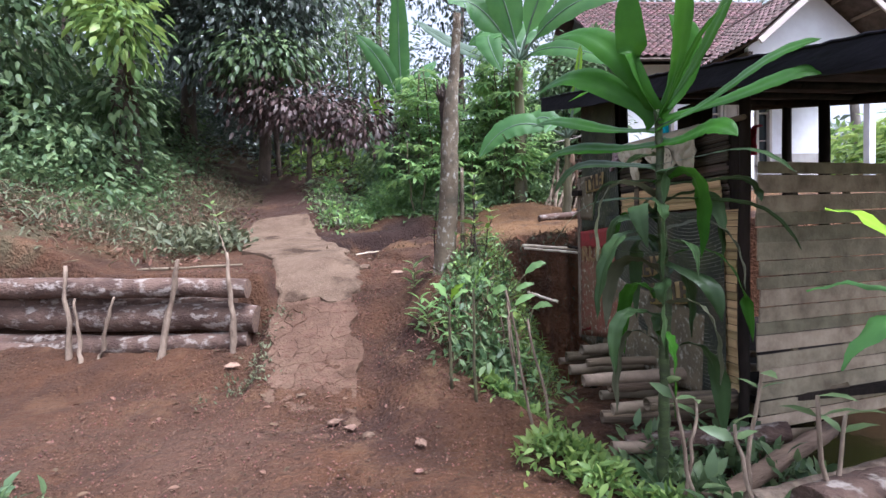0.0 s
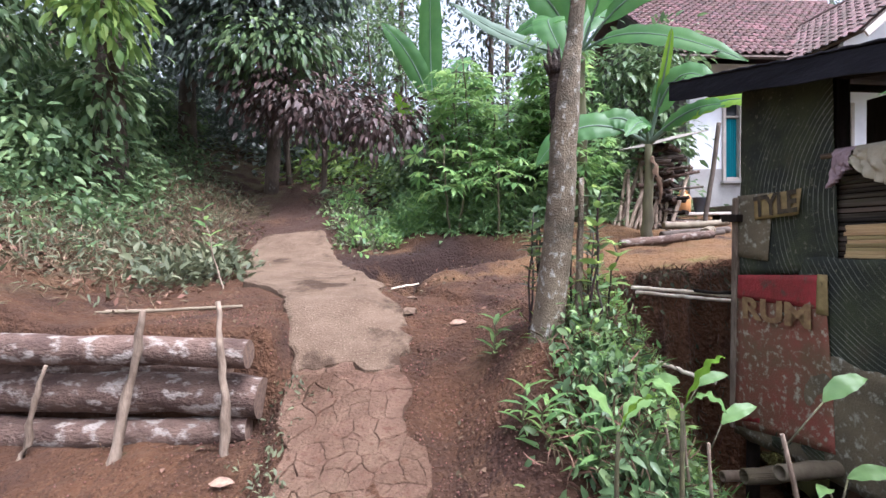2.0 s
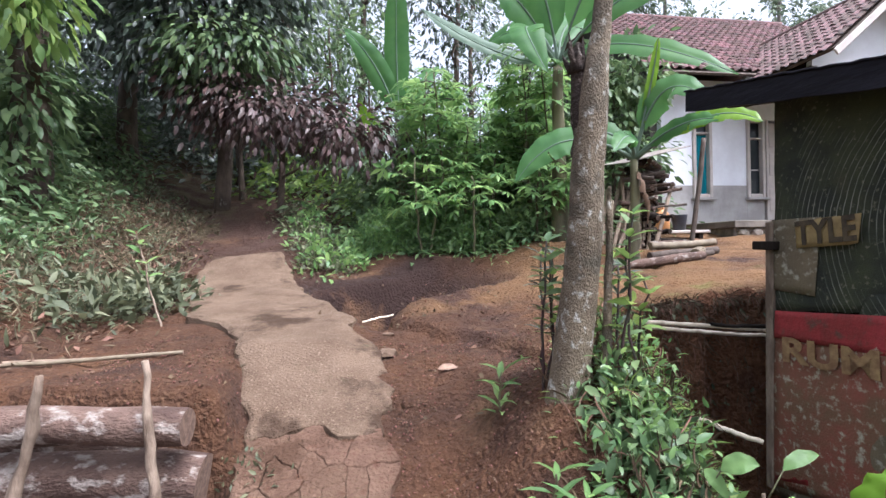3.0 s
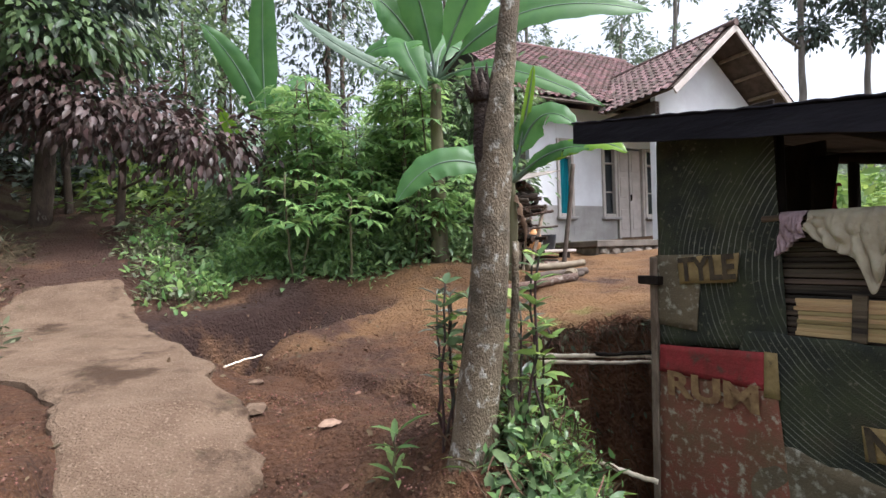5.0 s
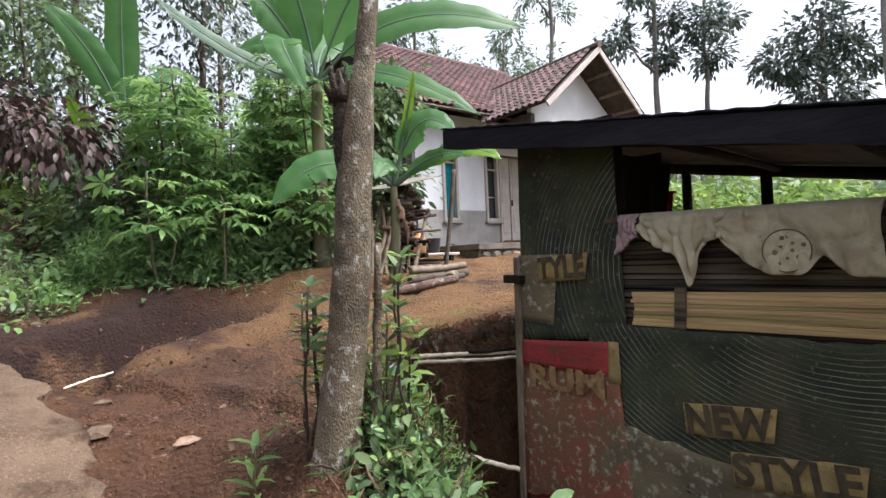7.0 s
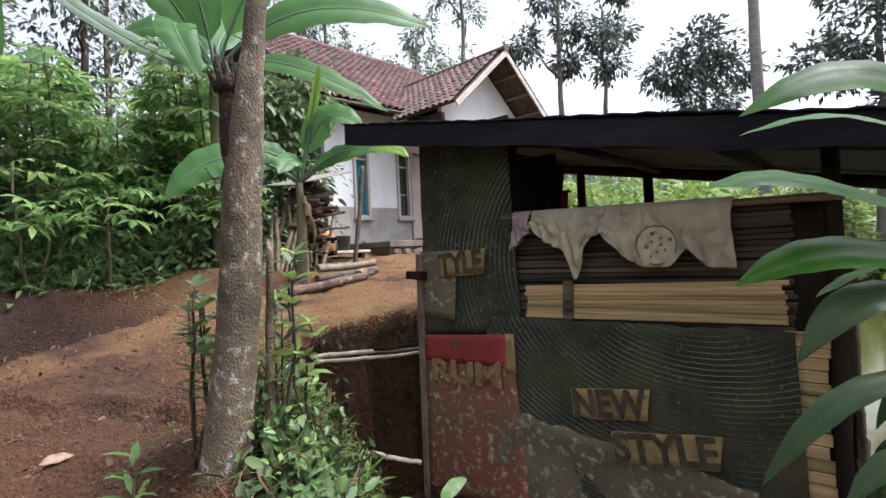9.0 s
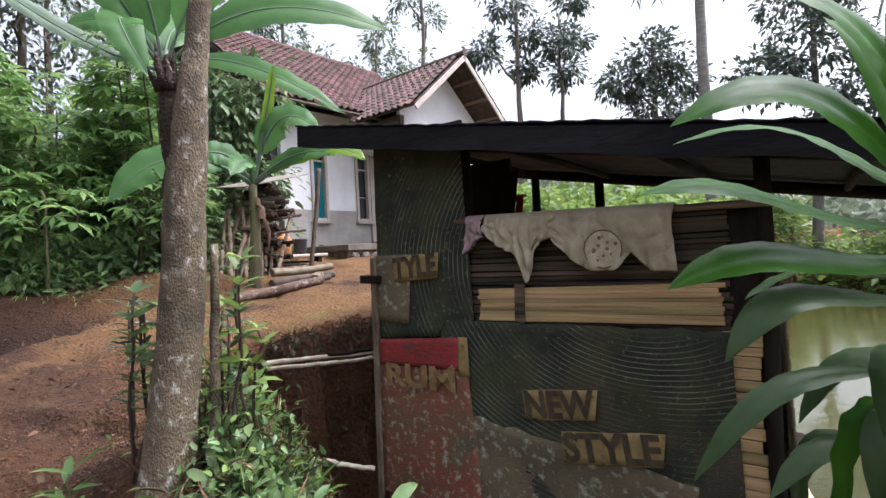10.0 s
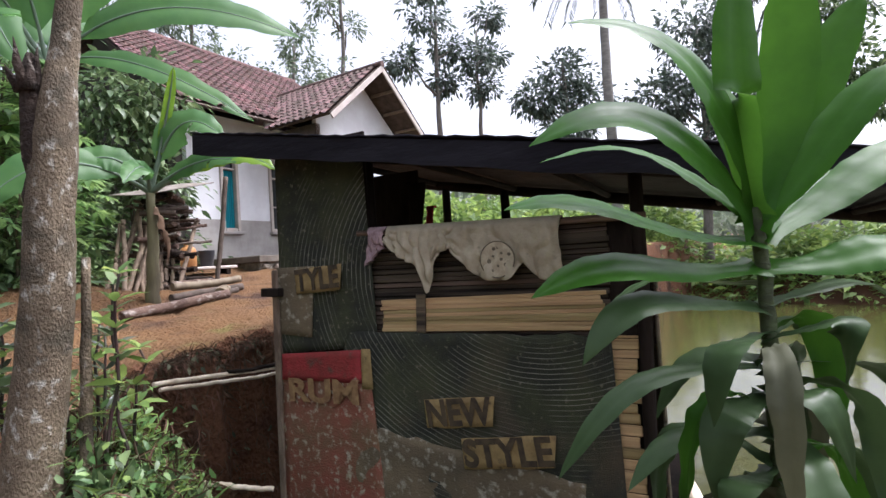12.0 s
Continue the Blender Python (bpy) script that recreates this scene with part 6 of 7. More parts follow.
def coconut(x, y, h, seed, label):
    rng = np.random.default_rng(seed)
    z0 = ground_z(x, y)
    root = thing("coconut_palm", (x, y, z0), label, "palm tree")
    tube("trunk", bend((0, 0, -0.2), (0.3, 0.2, h), 16, 0.02, seed), np.linspace(0.26, 0.17, 16), M_PALM, root, 12, 0.02, seed, "pale ringed grey trunk")
    top = np.array([0.3, 0.2, h])
    for k in range(14):
        a = 2 * math.pi * k / 14 + rng.uniform(-0.15, 0.15)
        ln = rng.uniform(2.8, 3.4)
        out = np.array([math.cos(a), math.sin(a), 0])
        rise = rng.uniform(-0.1, 1.0)
        line = arc(top, top + out * ln * 0.55 + [0, 0, rise], top + out * ln + [0, 0, rise - 1.5], 20)
        spine = tube("frond", [tuple(p) for p in line], np.linspace(0.03, 0.006, 20), M_STEM, root, 5)
        spots, ways = [], []
        for i in range(2, 20):
            d = line[min(i + 1, 19)] - line[i - 1]
            side = np.cross(d, [0, 0, 1])
            side /= np.linalg.norm(side) + 1e-6
            for sgn in (-1, 1):
                for f in (0, 0.5):
                    spots.append(line[i] - d * f * 0.5)
                    ways.append(side * sgn + d * 1.2 + np.array([0, 0, -0.9]))
        link("frond_blade", scatter_mesh("frond_blade", np.array(spots), np.array(ways), np.full(len(spots), 0.62), (SLIM_V * np.array([1, 0.5, 1]), LEAF_F), F_DARK, rng), spine)
    return root


coconut(21.3, 10.8, 12.3, 1, "tall coconut palm with a pale trunk beyond the pond")
coconut(26.0, 4.6, 12.0, 3, "coconut palm on the far pond bank")

# far woods closing the view
def far_belt(rng, n):
    a = rng.uniform(radians(-75), radians(135), n)
    d = rng.uniform(34, 60, n)
    x, y = np.sin(a) * d, np.cos(a) * d
    top = 3.6 + 1.2 * np.sin(a * 9) + 0.9 * np.sin(a * 23 + 1)
    z = height(x, y) + top * rng.random(n) ** 0.7
    return np.stack([x, y, z], 1), rng.normal(0, 1, (n, 3))


bushes("far_woods", "green belt of far woods in haze-paled colour", far_belt, 30000, 0.8, F_FAR, 500, (CHEAP_V, CHEAP_F), 0.3, 0.8, "woods")

# ---------------------------------------------------------------- low growth
def off_path(x, y):
    return (np.abs(x - upper_path(y)) > 0.85) | (y < 8.6) | (y > 15)


def hillside(x, y):
    return (x < -4.0 - 0.24 * np.clip(y - 8, -2, 7)) & off_path(x, y)


bushes("grass", "dusty grass and creepers on the steep bank", on_ground(-11, -3.8, 5.6, 12.5, 0.28, hillside, 360, 0.22), 9000, 0.12, F_GREY, 601, (SLIM_V, LEAF_F), 0.1, category="grass")
M_STRAW = foliage("dry_grass_blade", (0.2, 0.165, 0.1), (0.11, 0.085, 0.05), 0.8, 0.15, 0.4)
bushes("grass", "dry straw-coloured grass on the steep bank", on_ground(-10, -3.7, 5.9, 11.5, 0.22, hillside, 320, 0.25), 7000, 0.15, M_STRAW, 612, (SLIM_V * np.array([1, 0.35, 1]), LEAF_F), 0.1, category="grass")
bushes("undergrowth", "leafy green undergrowth on the steep bank", on_ground(-11.5, -4.6, 6.6, 13.0, 0.6, lambda x, y: x < -5.2 - 0.28 * (y - 8), 160, 0.3), 8500, 0.13, F_MID, 602, droop=0.2)
bushes("undergrowth", "dark leafy shrubs under the trees", on_ground(-12, -5.4, 8.0, 15.0, 1.9, lambda x, y: x < -6.0 - 0.28 * (y - 8), 150, 0.5), 22000, 0.17, F_MID, 603, droop=0.4)
bushes("undergrowth", "dark leafy shrubs in the woods", on_ground(-10, 3.5, 14.5, 20, 2.6, lambda x, y: off_path(x, y), 130, 0.6), 22000, 0.24, F_DARK, 604, (CHEAP_V, CHEAP_F), 0.4)
bushes("undergrowth", "bright green shrubs beyond the path", on_ground(-6, 1.5, 13.2, 17, 1.5, lambda x, y: off_path(x, y), 70, 0.5), 9000, 0.2, F_BRIGHT, 605, (CHEAP_V, CHEAP_F), 0.3)
bushes("litter", "dry leaf litter on the bank", on_ground(-9, -2.4, 5.5, 12, 0.04, lambda x, y: ((x < -3.8 - 0.24 * (y - 8)) & (y > 6.3)) & off_path(x, y), 300, 0.3), 14000, 0.08, F_LITTER, 606, (CHEAP_V, CHEAP_F), category="litter")
bushes("weeds", "green weeds on the mound beside the path", on_ground(-3.6, -2.2, 9.3, 12.2, 0.3, lambda x, y: (x > upper_path(y) + 0.8) & (x < upper_path(y) + 1.7), 60, 0.17), 1900, 0.09, F_GREY, 607, droop=0.1)
bushes("weeds", "broad bright weeds on the mound", on_ground(-3.4, -2.0, 9.4, 11.6, 0.5, lambda x, y: (x > upper_path(y) + 0.85) & (x < upper_path(y) + 1.6), 20, 0.15), 650, 0.13, F_CASSAVA, 608, droop=0.2)


def garden_bed(x, y):
    return (y > 10.6 - 0.2 * x) & (x > -1.9) & (x < 1.75)


bushes("weeds", "low leafy weeds along the garden edge", on_ground(-2.2, 1.7, 9.4, 13.5, 0.85, garden_bed, 150, 0.3), 15000, 0.15, F_GARDEN, 609, (LEAF_V * np.array([1, 0.85, 1]), LEAF_F), 0.2)
bushes("ferns", "feathery pale green ferns in the garden", on_ground(-1.8, 0.6, 9.8, 12.4, 0.95, garden_bed, 52, 0.28), 14000, 0.13, F_CASSAVA, 610, (SLIM_V * np.array([1, 0.5, 1]), LEAF_F), 0.3)
bushes("weeds", "dark green brush behind the garden", on_ground(-2.6, 3.2, 12.2, 15.5, 3.3, lambda x, y: x < 3.0, 90, 0.55), 20000, 0.2, F_MID, 611, (CHEAP_V, CHEAP_F), 0.4)


def cassava(x, y, h, seed):
    rng = np.random.default_rng(seed)
    z0 = ground_z(x, y)
    root = thing("cassava_plant", (x, y, z0), "tall cassava plant with fingered green leaves", "cassava", "cassava in the garden")
    lean = rng.normal(0, 0.15, 2)
    line = bend((0, 0, -0.1), (lean[0], lean[1], h), 12, 0.02, seed)
    tube("stem", line, np.linspace(0.022, 0.012, 12), M_STEM, root, 7, 0.05, seed)
    spots, ways = [], []
    n = int(30 * h / 2)
    for i in range(n):
        t = rng.uniform(0.35, 1.0) ** 0.6
        p = line[min(11, int(t * 11))]
        a = i * 2.4 + rng.normal(0, 0.2)
        ln = rng.uniform(0.22, 0.55)
        end = p + np.array([math.cos(a) * ln, math.sin(a) * ln, rng.uniform(0.0, 0.16)])
        if i % 2 == 0:
            tube("leaf_stalk", [tuple(p), tuple((p + end) / 2 + [0, 0, 0.03]), tuple(end)], [0.004] * 3, M_REDSTEM, root, 4)
        spots.append(end)
        ways.append(np.array([math.cos(a), math.sin(a), rng.uniform(-0.6, 0.1)]))
    link("foliage", scatter_mesh("foliage", np.array(spots), np.array(ways), rng.uniform(0.16, 0.32, n), (PALM_V, PALM_F), F_CASSAVA, rng, 0.25), root)


rng = np.random.default_rng(77)
for i in range(30):
    x = rng.uniform(-1.1, 1.6)
    y = rng.uniform(10.2, 12.8) - 0.15 * x
    cassava(x, y, rng.uniform(1.4, 3.3) if y > 10.6 else rng.uniform(0.8, 1.7), 700 + i)

# plants round the bare trunk and down into the pit
bushes("weeds", "dense leafy weeds round the trunk", on_ground(0.1, 0.95, 4.25, 5.75, 0.3, lambda x, y: x > brink(y) - 0.2, 46, 0.12, 1.3), 1300, 0.09, F_GARDEN, 620, droop=0.3)
bushes("weeds", "dark drooping weeds on the brink", on_ground(0.0, 0.55, 4.0, 5.2, 0.3, lambda x, y: (x > brink(y) - 0.12) & (x < brink(y) + 0.35), 60, 0.12, 1.2), 2300, 0.1, F_MID, 621, droop=0.5)
bushes("grass", "pale grass tufts hanging over the pit", on_ground(0.25, 0.98, 4.5, 5.9, 0.3, lambda x, y: x > brink(y) - 0.1, 40, 0.12, 1.3), 2600, 0.11, F_BRIGHT, 622, (SLIM_V * np.array([1, 0.4, 1]), LEAF_F), 0.1, category="grass")
bushes("weeds", "bright low weeds along the lane's edge", on_ground(0.45, 1.7, 1.0, 4.0, 0.16, lambda x, y: (x > brink(y) - 0.12) & (x < brink(y) + 0.3), 60, 0.1, 1.2), 3200, 0.075, F_BRIGHT, 623)
bushes("weeds", "green weeds at the pond's edge", on_ground(1.3, 2.4, 1.0, 3.2, 0.3, None, 30, 0.15, 1.2), 1500, 0.12, F_MID, 624)


def stemmed(x, y, h, leaves, size, stem_mat, leaf_mat, label, seed, name="shrub", lean=(0.0, 0.0), z0=None, r=0.009, pointed=True, low=0.35, group=""):
    rng = np.random.default_rng(seed)
    z0 = ground_z(x, y) if z0 is None else z0
    root = thing(name, (x, y, z0), label, "shrub", group)
    line = bend((0, 0, -0.08), (lean[0], lean[1], h), 10, 0.012, seed)
    tube("stem", line, np.linspace(r, r * 0.6, 10), stem_mat, root, 7, 0.06, seed)
    spots, ways = [], []
    for i in range(leaves):
        t = low + (1 - low) * (i + 0.5) / leaves
        p = line[min(9, int(t * 9.99))]
        a = i * 2.4 + rng.normal(0, 0.3)
        spots.append(p)
        ways.append(np.array([math.cos(a), math.sin(a), rng.uniform(0.1, 0.9)]))
    link("foliage", scatter_mesh("foliage", np.array(spots), np.array(ways), size * rng.uniform(0.7, 1.2, leaves), (SLIM_V if pointed else LEAF_V, LEAF_F), leaf_mat, rng, 0.25), root)
    return root


rng = np.random.default_rng(91)
for i, (x, y) in enumerate(((-0.03, 5.22), (-0.08, 5.3), (0.0, 5.38), (-0.11, 5.2), (0.22, 5.02), (0.27, 5.1), (0.33, 5.0), (0.3, 5.25), (-0.05, 5.45), (0.2, 5.3), (0.4, 5.15))):
    stemmed(x, y, rng.uniform(0.6, 1.0), 20, 0.12, M_REDSTEM, (F_MID, F_BRIGHT, F_DARK)[i % 3], "slim shrub with dark stems and pointed leaves by the trunk", 800 + i, lean=rng.normal(0, 0.07, 2), low=0.45, pointed=i % 3 == 2, group="shrubs by the trunk")
for i, (x, y) in enumerate(((-0.2, 4.55), (-0.1, 4.42), (0.05, 4.33), (0.12, 4.25), (-0.32, 5.35))):
    stemmed(x, y, 0.22, 14, 0.19, M_STEM, F_CASSAVA, "low rosette of pointed pale green leaves by the trunk", 820 + i, "rosette_plant", low=0.2, group="rosettes by the trunk")
for i, (x, y, z) in enumerate(((0.45, 4.75, 0.5), (0.6, 5.0, 0.45), (0.52, 5.3, 0.62), (0.7, 5.2, 0.35), (0.4, 5.5, 0.9), (0.62, 4.7, 0.25))):
    stemmed(x, y, 0.3, 9, 0.15, M_STEM, (F_CASSAVA, F_BRIGHT)[i % 2], "pale broad-leaved weed by the pit", 890 + i, "weed", (0.03, -0.05), z, 0.006, False, 0.3, "broad weeds by the pit")
# bare saplings with a few broad leaves in front of the pit
def sapling(foot, top, leaves, seed):
    """leaves: (start, tip, half width), in the world."""
    root = thing("sapling", foot, "bare sapling stem with a few broad pale leaves", "sapling", "saplings before the pit")
    o = np.array(foot, float)
    tube("stem", bend((0, 0, -0.1), np.array(top) - o, 8, 0.008, seed), np.linspace(0.011, 0.007, 8), M_STICK, root, 8, 0.06, seed)
    for j, (s, tip, w) in enumerate(leaves):
        s, tip = np.array(s, float) - o, np.array(tip, float) - o
        tube("leaf_stalk", [tuple(np.array(top) - o - [0, 0, 0.05]), tuple(s)], [0.004, 0.003], M_STEM, root, 5)
        line = arc(s, (s + tip) / 2 + [0, 0, 0.02], tip, 12)
        blade(line, w * np.interp(np.linspace(0, 1, 12), [0, 0.2, 0.5, 0.8, 1], [0.1, 0.8, 1, 0.6, 0.03]), 0.1, "leaf", F_CASSAVA, root, 0.004, seed + j, 7, 0, "", 0.2, (-0.5, -0.6, 0.6))


sapling((0.58, 4.44, -0.1), (0.42, 4.5, 0.72), [((0.34, 4.58, 0.74), (0.19, 4.66, 0.91), 0.03), ((0.44, 4.42, 0.8), (0.56, 4.36, 0.84), 0.045), ((0.4, 4.48, 0.78), (0.46, 4.4, 0.68), 0.03)], 1)
sapling((0.69, 4.36, -0.12), (0.56, 4.34, 0.74), [((0.64, 4.34, 0.83), (0.79, 4.35, 0.88), 0.032)], 2)
sapling((0.64, 4.02, -0.08), (0.54, 4.0, 0.68), [((0.6, 4.01, 0.76), (0.76, 4.03, 0.83), 0.036)], 3)
sapling((0.68, 3.4, -0.05), (0.49, 3.38, 0.96), [((0.62, 3.39, 1.06), (0.76, 3.4, 1.13), 0.034)], 4)
sapling((0.78, 3.3, -0.02), (0.62, 3.32, 0.78), [((0.66, 3.34, 0.84), (0.78, 3.3, 0.86), 0.025), ((0.58, 3.3, 0.82), (0.5, 3.22, 0.84), 0.022)], 5)
sapling((0.6, 4.42, -0.1), (0.5, 4.4, 0.62), [((0.47, 4.42, 0.66), (0.44, 4.34, 0.6), 0.02)], 6)
for i in range(7):
    stemmed(1.22 + 0.09 * i, 2.5 - 0.12 * i + 0.05 * (i % 2), 0.55 + 0.1 * (i % 3), 3, 0.13, M_STICK, F_MID, "dry bare stems beside the dracaena", 860 + i, "dry_stem", (0.12 * (-1) ** i, 0.05), max(-0.1, ground_z(1.2, 2.4)), 0.012, False, 0.8, "dry stems by the dracaena")


def broadleaf(x, y, z0, h, leaves, label, seed):
    """A low plant with a few very broad leaves; leaves: (tip, middle lift, half width, material), from the stem's top."""
    root = thing("broadleaf_plant", (x, y, z0), label, "plant")
    tube("stem", bend((0, 0, -0.1), (0, 0, h), 6, 0.006, seed), np.linspace(0.014, 0.008, 6), M_STEM, root, 7)
    for j, (tip, lift, w, mat) in enumerate(leaves):
        tip = np.array(tip, float)
        s = np.array([0, 0, h])
        line = arc(s, (s + tip) / 2 + [0, 0, lift], tip, 16)
        shape = np.interp(np.linspace(0, 1, 16), [0, 0.15, 0.3, 0.55, 0.85, 1], [0.04, 0.06, 0.75, 1, 0.5, 0.02])
        blade(line, w * shape, 0.15, "leaf", mat, root, 0.008, seed + j, 7, 0, "", 0.2)
    return root


broadleaf(1.75, 1.62, 0.2, 0.75, [((-0.36, 0.1, 1.2), 0.12, 0.075, F_BANANA_NEW), ((-0.32, 0.25, 0.92), 0.1, 0.07, F_BANANA), ((0.2, -0.1, 1.15), 0.1, 0.08, F_BANANA), ((-0.38, 0.0, 0.72), 0.14, 0.07, F_BANANA), ((0.15, 0.2, 0.8), 0.1, 0.07, F_BANANA)], "young broad-leaved plant at the pond's edge", 5)
broadleaf(-1.72, 1.6, 0.02, 0.85, [((0.22, 0.1, 1.02), 0.08, 0.06, F_BANANA_NEW), ((0.3, 0.05, 0.82), 0.08, 0.05, F_BANANA_NEW), ((-0.2, 0.2, 0.9), 0.1, 0.06, F_BANANA)], "young broad-leaved plant beside the lane", 6)
broadleaf(0.1, 3.8, 0.25, 0.55, [((0.12, -0.1, 0.72), 0.05, 0.05, F_BANANA_NEW), ((-0.15, 0.1, 0.7), 0.06, 0.05, F_CASSAVA), ((0.2, 0.15, 0.62), 0.06, 0.05, F_CASSAVA)], "young broad-leaved seedling on the brink", 7)
broadleaf(0.28, 3.62, 0.15, 0.8, [((0.14, -0.02, 1.0), 0.05, 0.04, F_BANANA_NEW), ((-0.12, 0.1, 0.85), 0.06, 0.04, F_CASSAVA), ((0.12, -0.08, 0.82), 0.06, 0.04, F_CASSAVA)], "young broad-leaved seedling on the brink", 8)
bushes("weeds", "small green weeds along the slab's broken edge", on_ground(-1.95, -1.55, 3.9, 5.2, 0.1, None, 26, 0.05, 1.2), 300, 0.042, F_GREY, 632)
bushes("weeds", "green weeds at the lane's left edge", on_ground(-2.4, -1.7, 1.2, 2.4, 0.25, None, 14, 0.12, 1.2), 700, 0.1, F_MID, 626)
stemmed(-3.15, 7.0, 0.85, 9, 0.17, M_STICK, F_CASSAVA, "thin leaning sapling with broad pale leaves on the bank", 880, "sapling", (-0.3, 0.15), None, 0.01, False, 0.5)
bushes("brush", "grey dry twigs and leaves by the slab's end", on_ground(-4.3, -3.4, 7.0, 8.4, 0.4, None, 22, 0.2, 1.2), 900, 0.14, F_GREY, 627, droop=0.1)

def bank_face(rng, n):
    """Spots on the broken face of the pit's back bank, most of them near its rim."""
    x, t = rng.uniform(0.6, 2.3, n), rng.random(n) ** 2.2
    y = back_bank(x) - 0.05 * np.sin(x * 9) + 0.04 - 0.34 * t
    z = height(x, y + 0.04) + 0.02 * rng.random(n)
    return np.stack([x, y - 0.03, z], 1), np.stack([rng.normal(0, 0.5, n), rng.normal(-0.6, 0.35, n), rng.normal(-0.5, 0.55, n)], 1)


bushes("roots", "dry roots and grass hanging over the pit's cut bank", bank_face, 2600, 0.1, F_LITTER, 628, (SLIM_V * np.array([1, 0.35, 1]), LEAF_F), category="roots")
bushes("weeds", "trailing green weeds on the pit's cut bank", bank_face, 260, 0.06, F_GREY, 629)

bushes("weeds", "tiny yellow-green leaves among the weeds by the trunk", on_ground(0.15, 0.85, 4.3, 5.9, 0.45, lambda x, y: x > brink(y) - 0.15, 70, 0.16, 1.1), 1700, 0.055, F_CASSAVA, 630)
bushes("litter", "dry stalks and leaves among the weeds by the trunk", on_ground(0.1, 0.8, 4.2, 5.8, 0.3, lambda x, y: x > brink(y) - 0.15, 50, 0.14, 1.1), 1500, 0.14, F_LITTER, 631, (SLIM_V * np.array([1, 0.35, 1]), LEAF_F), category="litter")

# far pond bank and the plants seen through the shed
bushes("shrubs", "bright green shrubs on the far pond bank", on_ground(20.5, 26, -9, 16, 2.2, None, 120, 0.9), 16000, 0.4, F_BRIGHT, 640, (CHEAP_V, CHEAP_F), 0.3)
bushes("shrubs", "bright green garden growth behind the shed", on_ground(9.5, 16, 9.0, 16, 1.9, lambda x, y: x > 10.6, 60, 0.6), 9000, 0.34, F_BRIGHT, 641, (CHEAP_V, CHEAP_F), 0.3)
bushes("grass", "bright grass fringe along the pond", on_ground(19.5, 22, -9, 12, 0.35, None, 120, 0.4), 6000, 0.3, F_BRIGHT, 642, (SLIM_V, LEAF_F), category="grass")

# ---------------------------------------------------------------- cracked lower end of the slab, plate by plate
def clip_cell(poly, a, b):
    """The part of a polygon that is nearer to a than to b."""
    mx, my, nx, ny = (a[0] + b[0]) / 2, (a[1] + b[1]) / 2, b[0] - a[0], b[1] - a[1]
    out = []
    for i in range(len(poly)):
        p, q = poly[i - 1], poly[i]
        dp, dq = (p[0] - mx) * nx + (p[1] - my) * ny, (q[0] - mx) * nx + (q[1] - my) * ny
        if (dp < 0) != (dq < 0):
            t = dp / (dp - dq)
            out.append((p[0] + (q[0] - p[0]) * t, p[1] + (q[1] - p[1]) * t))
        if dq < 0:
            out.append(q)
    return out


def cracked_plates():
    rng = np.random.default_rng(12)
    seeds = []
    y = 3.72
    while y < 5.75:
        a, b = slab_edges(y)
        step = 0.095 + 0.09 * max(0, (y - 4.6))
        x = a + rng.uniform(0, step)
        while x < b:
            seeds.append((x + rng.normal(0, step * 0.6), y + rng.normal(0, step * 0.6)))
            x += step * (1.0 + 1.2 * abs((x - (a + b) / 2) / (b - a)))
        y += step
    for i, c in enumerate(seeds):
        if c[1] > seam(c[0]):
            continue
        a, b = slab_edges(c[1])
        if c[0] < a - 0.02 or c[0] > b + 0.02:
            continue
        poly = [(c[0] - 0.4, c[1] - 0.4), (c[0] + 0.4, c[1] - 0.4), (c[0] + 0.4, c[1] + 0.4), (c[0] - 0.4, c[1] + 0.4)]
        for j, d in enumerate(seeds):
            if j != i and abs(d[0] - c[0]) < 0.7 and abs(d[1] - c[1]) < 0.7:
                poly = clip_cell(poly, c, d)
                if len(poly) < 3:
                    break
        if len(poly) < 3:
            continue
        fine = []
        for k in range(len(poly)):
            (ax, ay), (bx, by) = poly[k - 1], poly[k]
            parts_n = max(1, int(math.hypot(bx - ax, by - ay) / 0.03))
            for j in range(parts_n):
                qx, qy = ax + (bx - ax) * j / parts_n, ay + (by - ay) * j / parts_n
                w = noise.noise_vector(Vector((qx * 9, qy * 9, 2))) * 0.022 + noise.noise_vector(Vector((qx * 28, qy * 28, 5))) * 0.009
                fine.append((qx + w.x, qy + w.y))
        poly = fine
        poly = [(min(max(px, slab_edges(py)[0]), slab_edges(py)[1]), min(py, seam(px))) for px, py in poly]
        cx, cy = sum(p[0] for p in poly) / len(poly), sum(p[1] for p in poly) / len(poly)
        gap = 0.0012 + 0.005 * rng.random() ** 3
        ring, rim, foot = [], [], []
        tilt = rng.normal(0, 0.012, 2)
        lift = rng.normal(0, 0.0025) - 0.02 * smooth_step(4.2, 3.7, cy)
        for px, py in poly:
            d = math.hypot(px - cx, py - cy) + 1e-6
            if d < gap * 3:
                continue
            ux, uy = (px - cx) / d, (py - cy) / d
            for lst, inset, drop in ((ring, gap + 0.004, 0.0), (rim, gap, 0.004), (foot, gap, 0.12)):
                qx, qy = px - ux * inset, py - uy * inset
                lst.append((qx, qy, slab_z(qx, qy) - 0.006 + lift + tilt[0] * (qx - cx) + tilt[1] * (qy - cy) - drop))
        n = len(ring)
        if n < 3:
            continue
        verts = ring + rim + foot
        faces = [tuple(range(n))] + [(k, k + n, (k + 1) % n + n, (k + 1) % n) for k in range(n)] + [(k + n, k + 2 * n, (k + 1) % n + 2 * n, (k + 1) % n + n) for k in range(n)]
        me = mesh_of("plate", verts, faces, M_PLATE)
        link("plate", me, path_slab)


cracked_plates()

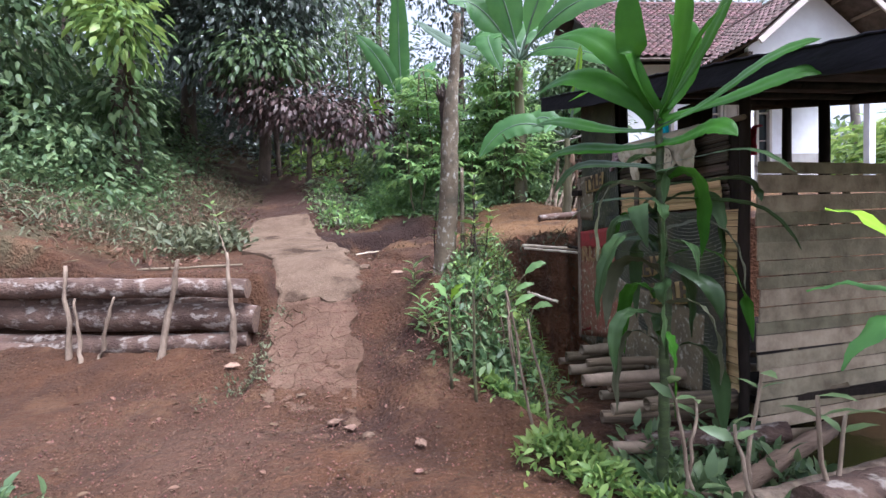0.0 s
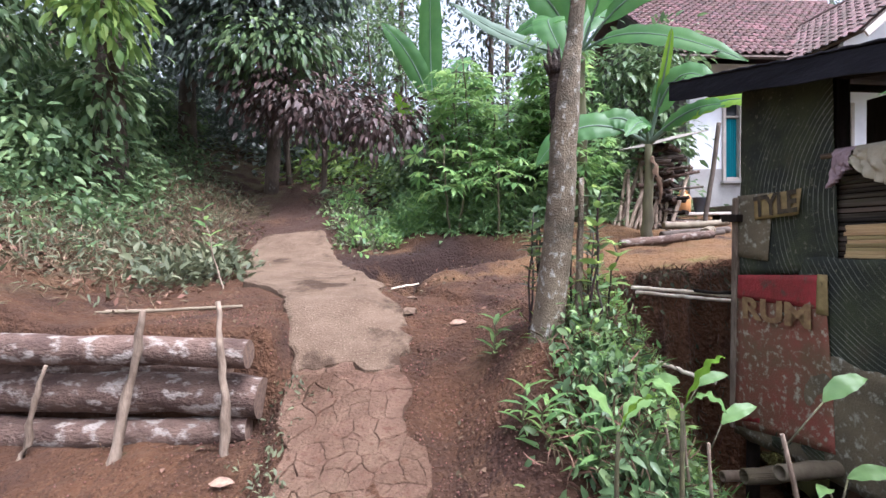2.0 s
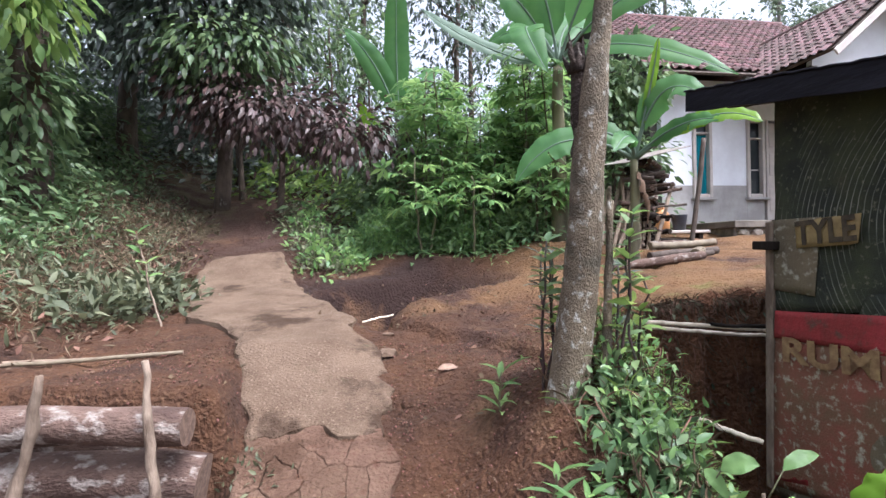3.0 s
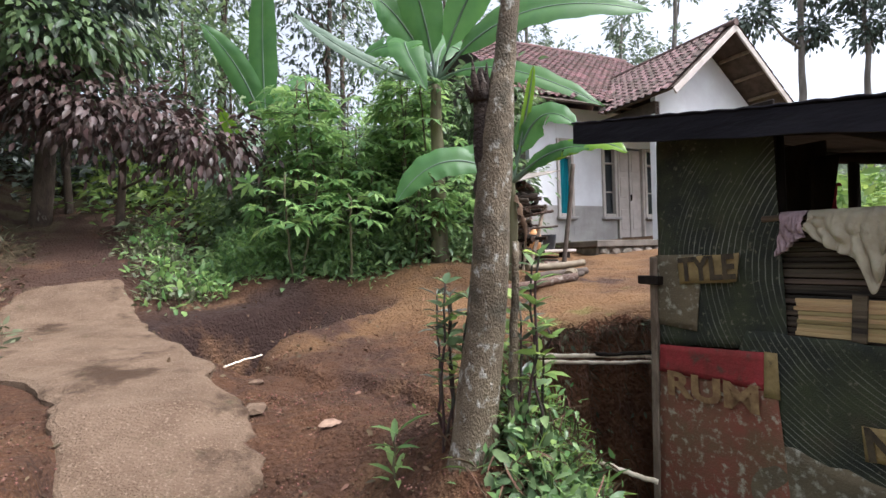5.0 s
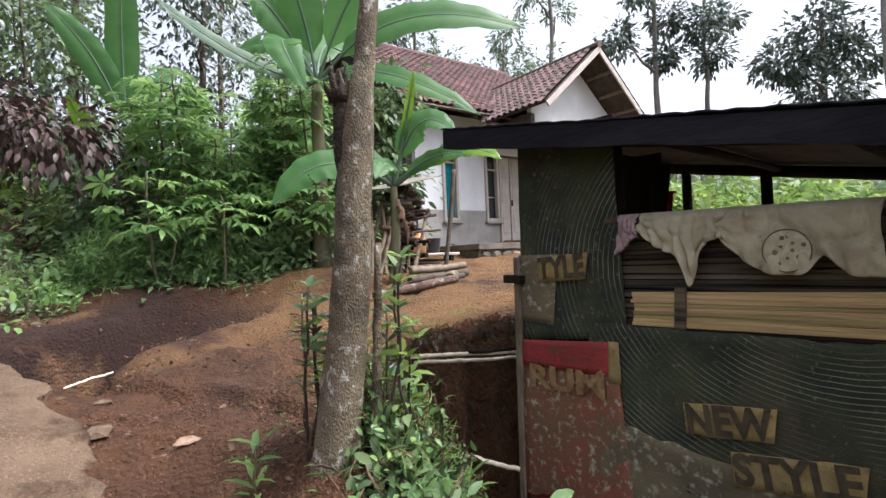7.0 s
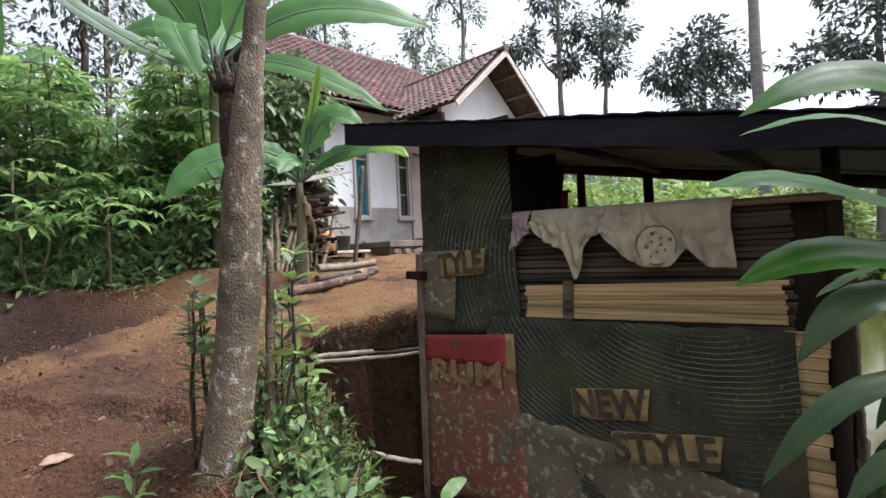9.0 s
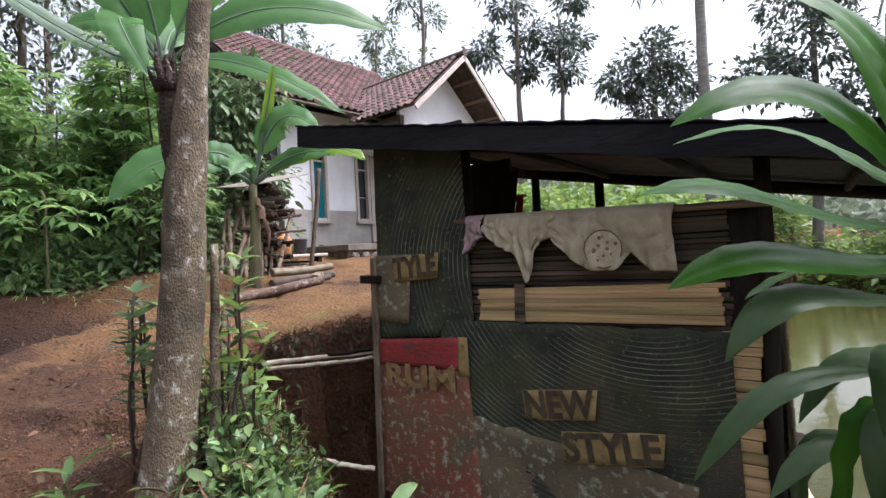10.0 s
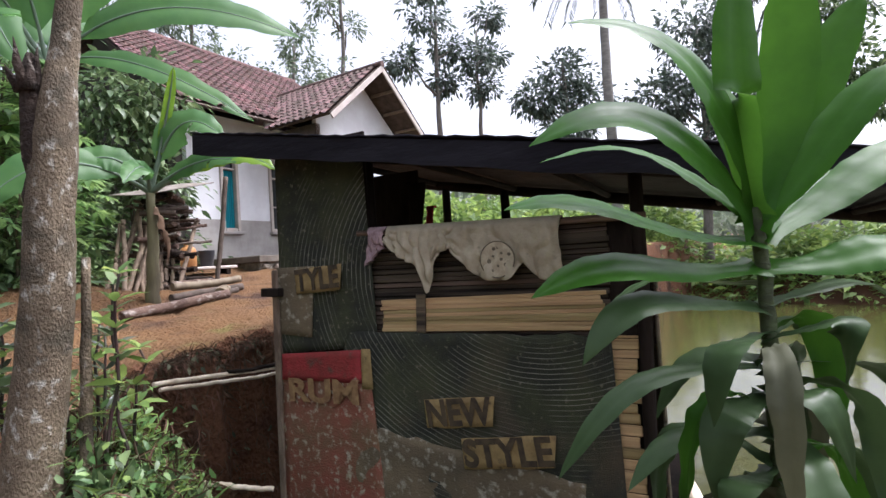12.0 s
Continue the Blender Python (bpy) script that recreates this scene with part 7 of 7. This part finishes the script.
# loose stones, chips and fallen leaves on the lane
M_ROCK = material("pale_chip", (0.19, 0.12, 0.085), 0.9, (0.11, 0.065, 0.045), 20, bump=0.5, random=0.3)
def stone(x, y, r, label, seed, flat=0.4, mat=None, name="stone"):
    rng = np.random.default_rng(seed)
    bm = bmesh.new()
    bmesh.ops.create_icosphere(bm, subdivisions=1, radius=r)
    for v in bm.verts:
        v.co *= 1 + 0.6 * noise.noise(v.co / r * 1.3 + Vector((seed, 0, 0)))
        v.co.z *= flat
    me = bpy.data.meshes.new(name)
    bm.to_mesh(me)
    bm.free()
    me.materials.append(mat or M_ROCK)
    ob = new(name, me)
    ob.matrix_basis = pose(x, y, ground_z(x, y) + r * flat * 0.45, 0, 0, rng.uniform(0, 360))
    return tagged(ob, label, "stone", "loose stones on the lane")


for i, (x, y, r) in enumerate(((-0.38, 3.8, 0.04), (-0.46, 3.43, 0.05), (-0.09, 3.24, 0.045), (-0.06, 2.87, 0.03), (0.55, 2.4, 0.03), (-0.33, 3.66, 0.03), (-1.08, 6.36, 0.09), (-1.12, 6.9, 0.07), (-0.62, 3.55, 0.05), (-0.75, 3.6, 0.06))):
    stone(x, y, r, "pale broken chip lying on the red earth" if r < 0.055 else "rounded pale stone beside the slab", 900 + i)
stone(-1.12, 4.02, 0.05, "pale broken chip lying on the red earth", 930)


def gravel(rng, n):
    x, y = rng.uniform(-3.0, 1.0, n), rng.uniform(2.0, 6.6, n)
    ok = x < brink(y) - 0.05
    x, y = x[ok], y[ok]
    return np.stack([x, y, height(x, y) + 0.012], 1), np.stack([rng.normal(0, 1, len(x)), rng.normal(0, 1, len(x)), rng.normal(0, 0.2, len(x))], 1)


CHIP_V = np.array([(0, 0, 0.3), (0.5, 0.45, 0.1), (0.5, 0, 0.55), (0.5, -0.45, 0.1), (1, 0, 0.2), (0.5, 0, -0.3)])
CHIP_F = [(0, 2, 1), (0, 3, 2), (1, 2, 4), (2, 3, 4), (0, 1, 5), (0, 5, 3), (1, 4, 5), (3, 5, 4)]
bushes("gravel", "small chips and clods strewn over the lane", gravel, 10000, 0.017, material("earth_clod", (0.14, 0.078, 0.053), 0.95, (0.095, 0.05, 0.034), 9, island=0.5), 940, (CHIP_V, CHIP_F), category="gravel")
bushes("litter", "scattered dry leaves on the lane", lambda rng, n: gravel(rng, n), 260, 0.06, F_LITTER, 941, (LEAF_V, LEAF_F), category="litter")
bushes("litter", "scattered dry leaves and debris in the ditch", on_ground(-2.2, 0.2, 7.0, 9.8, 0.03, None, 60, 0.3), 420, 0.05, F_LITTER, 942, (CHEAP_V, CHEAP_F), category="litter")
pole("white_stick", (-1.4, 7.32, ground_z(-1.4, 7.32) + 0.02), (-1.13, 7.62, ground_z(-1.13, 7.62) + 0.03), 0.008, M_PALE, "short pale stick lying in the ditch", 950, False)
M_DRYLEAF = material("pale_dry_leaf", (0.27, 0.18, 0.125), 0.8, (0.17, 0.105, 0.075), 20)
for i, (x, y) in enumerate(((-1.98, 4.6), (-0.62, 6.02))):
    root = thing("fallen_leaf", (x, y, ground_z(x, y) + 0.03), "curled pale brown fallen leaf on the earth", "leaf", "fallen leaves")
    blade(arc((-0.07, 0, 0), (0, 0.01, 0.012), (0.08, 0.02, 0.004), 10), 0.034 * np.sin(np.linspace(0.1, math.pi - 0.05, 10)), 0.0, "blade", M_DRYLEAF, root, 0.003, i, 7, 0, "", 0.04, (0.0, -0.5, 0.85))
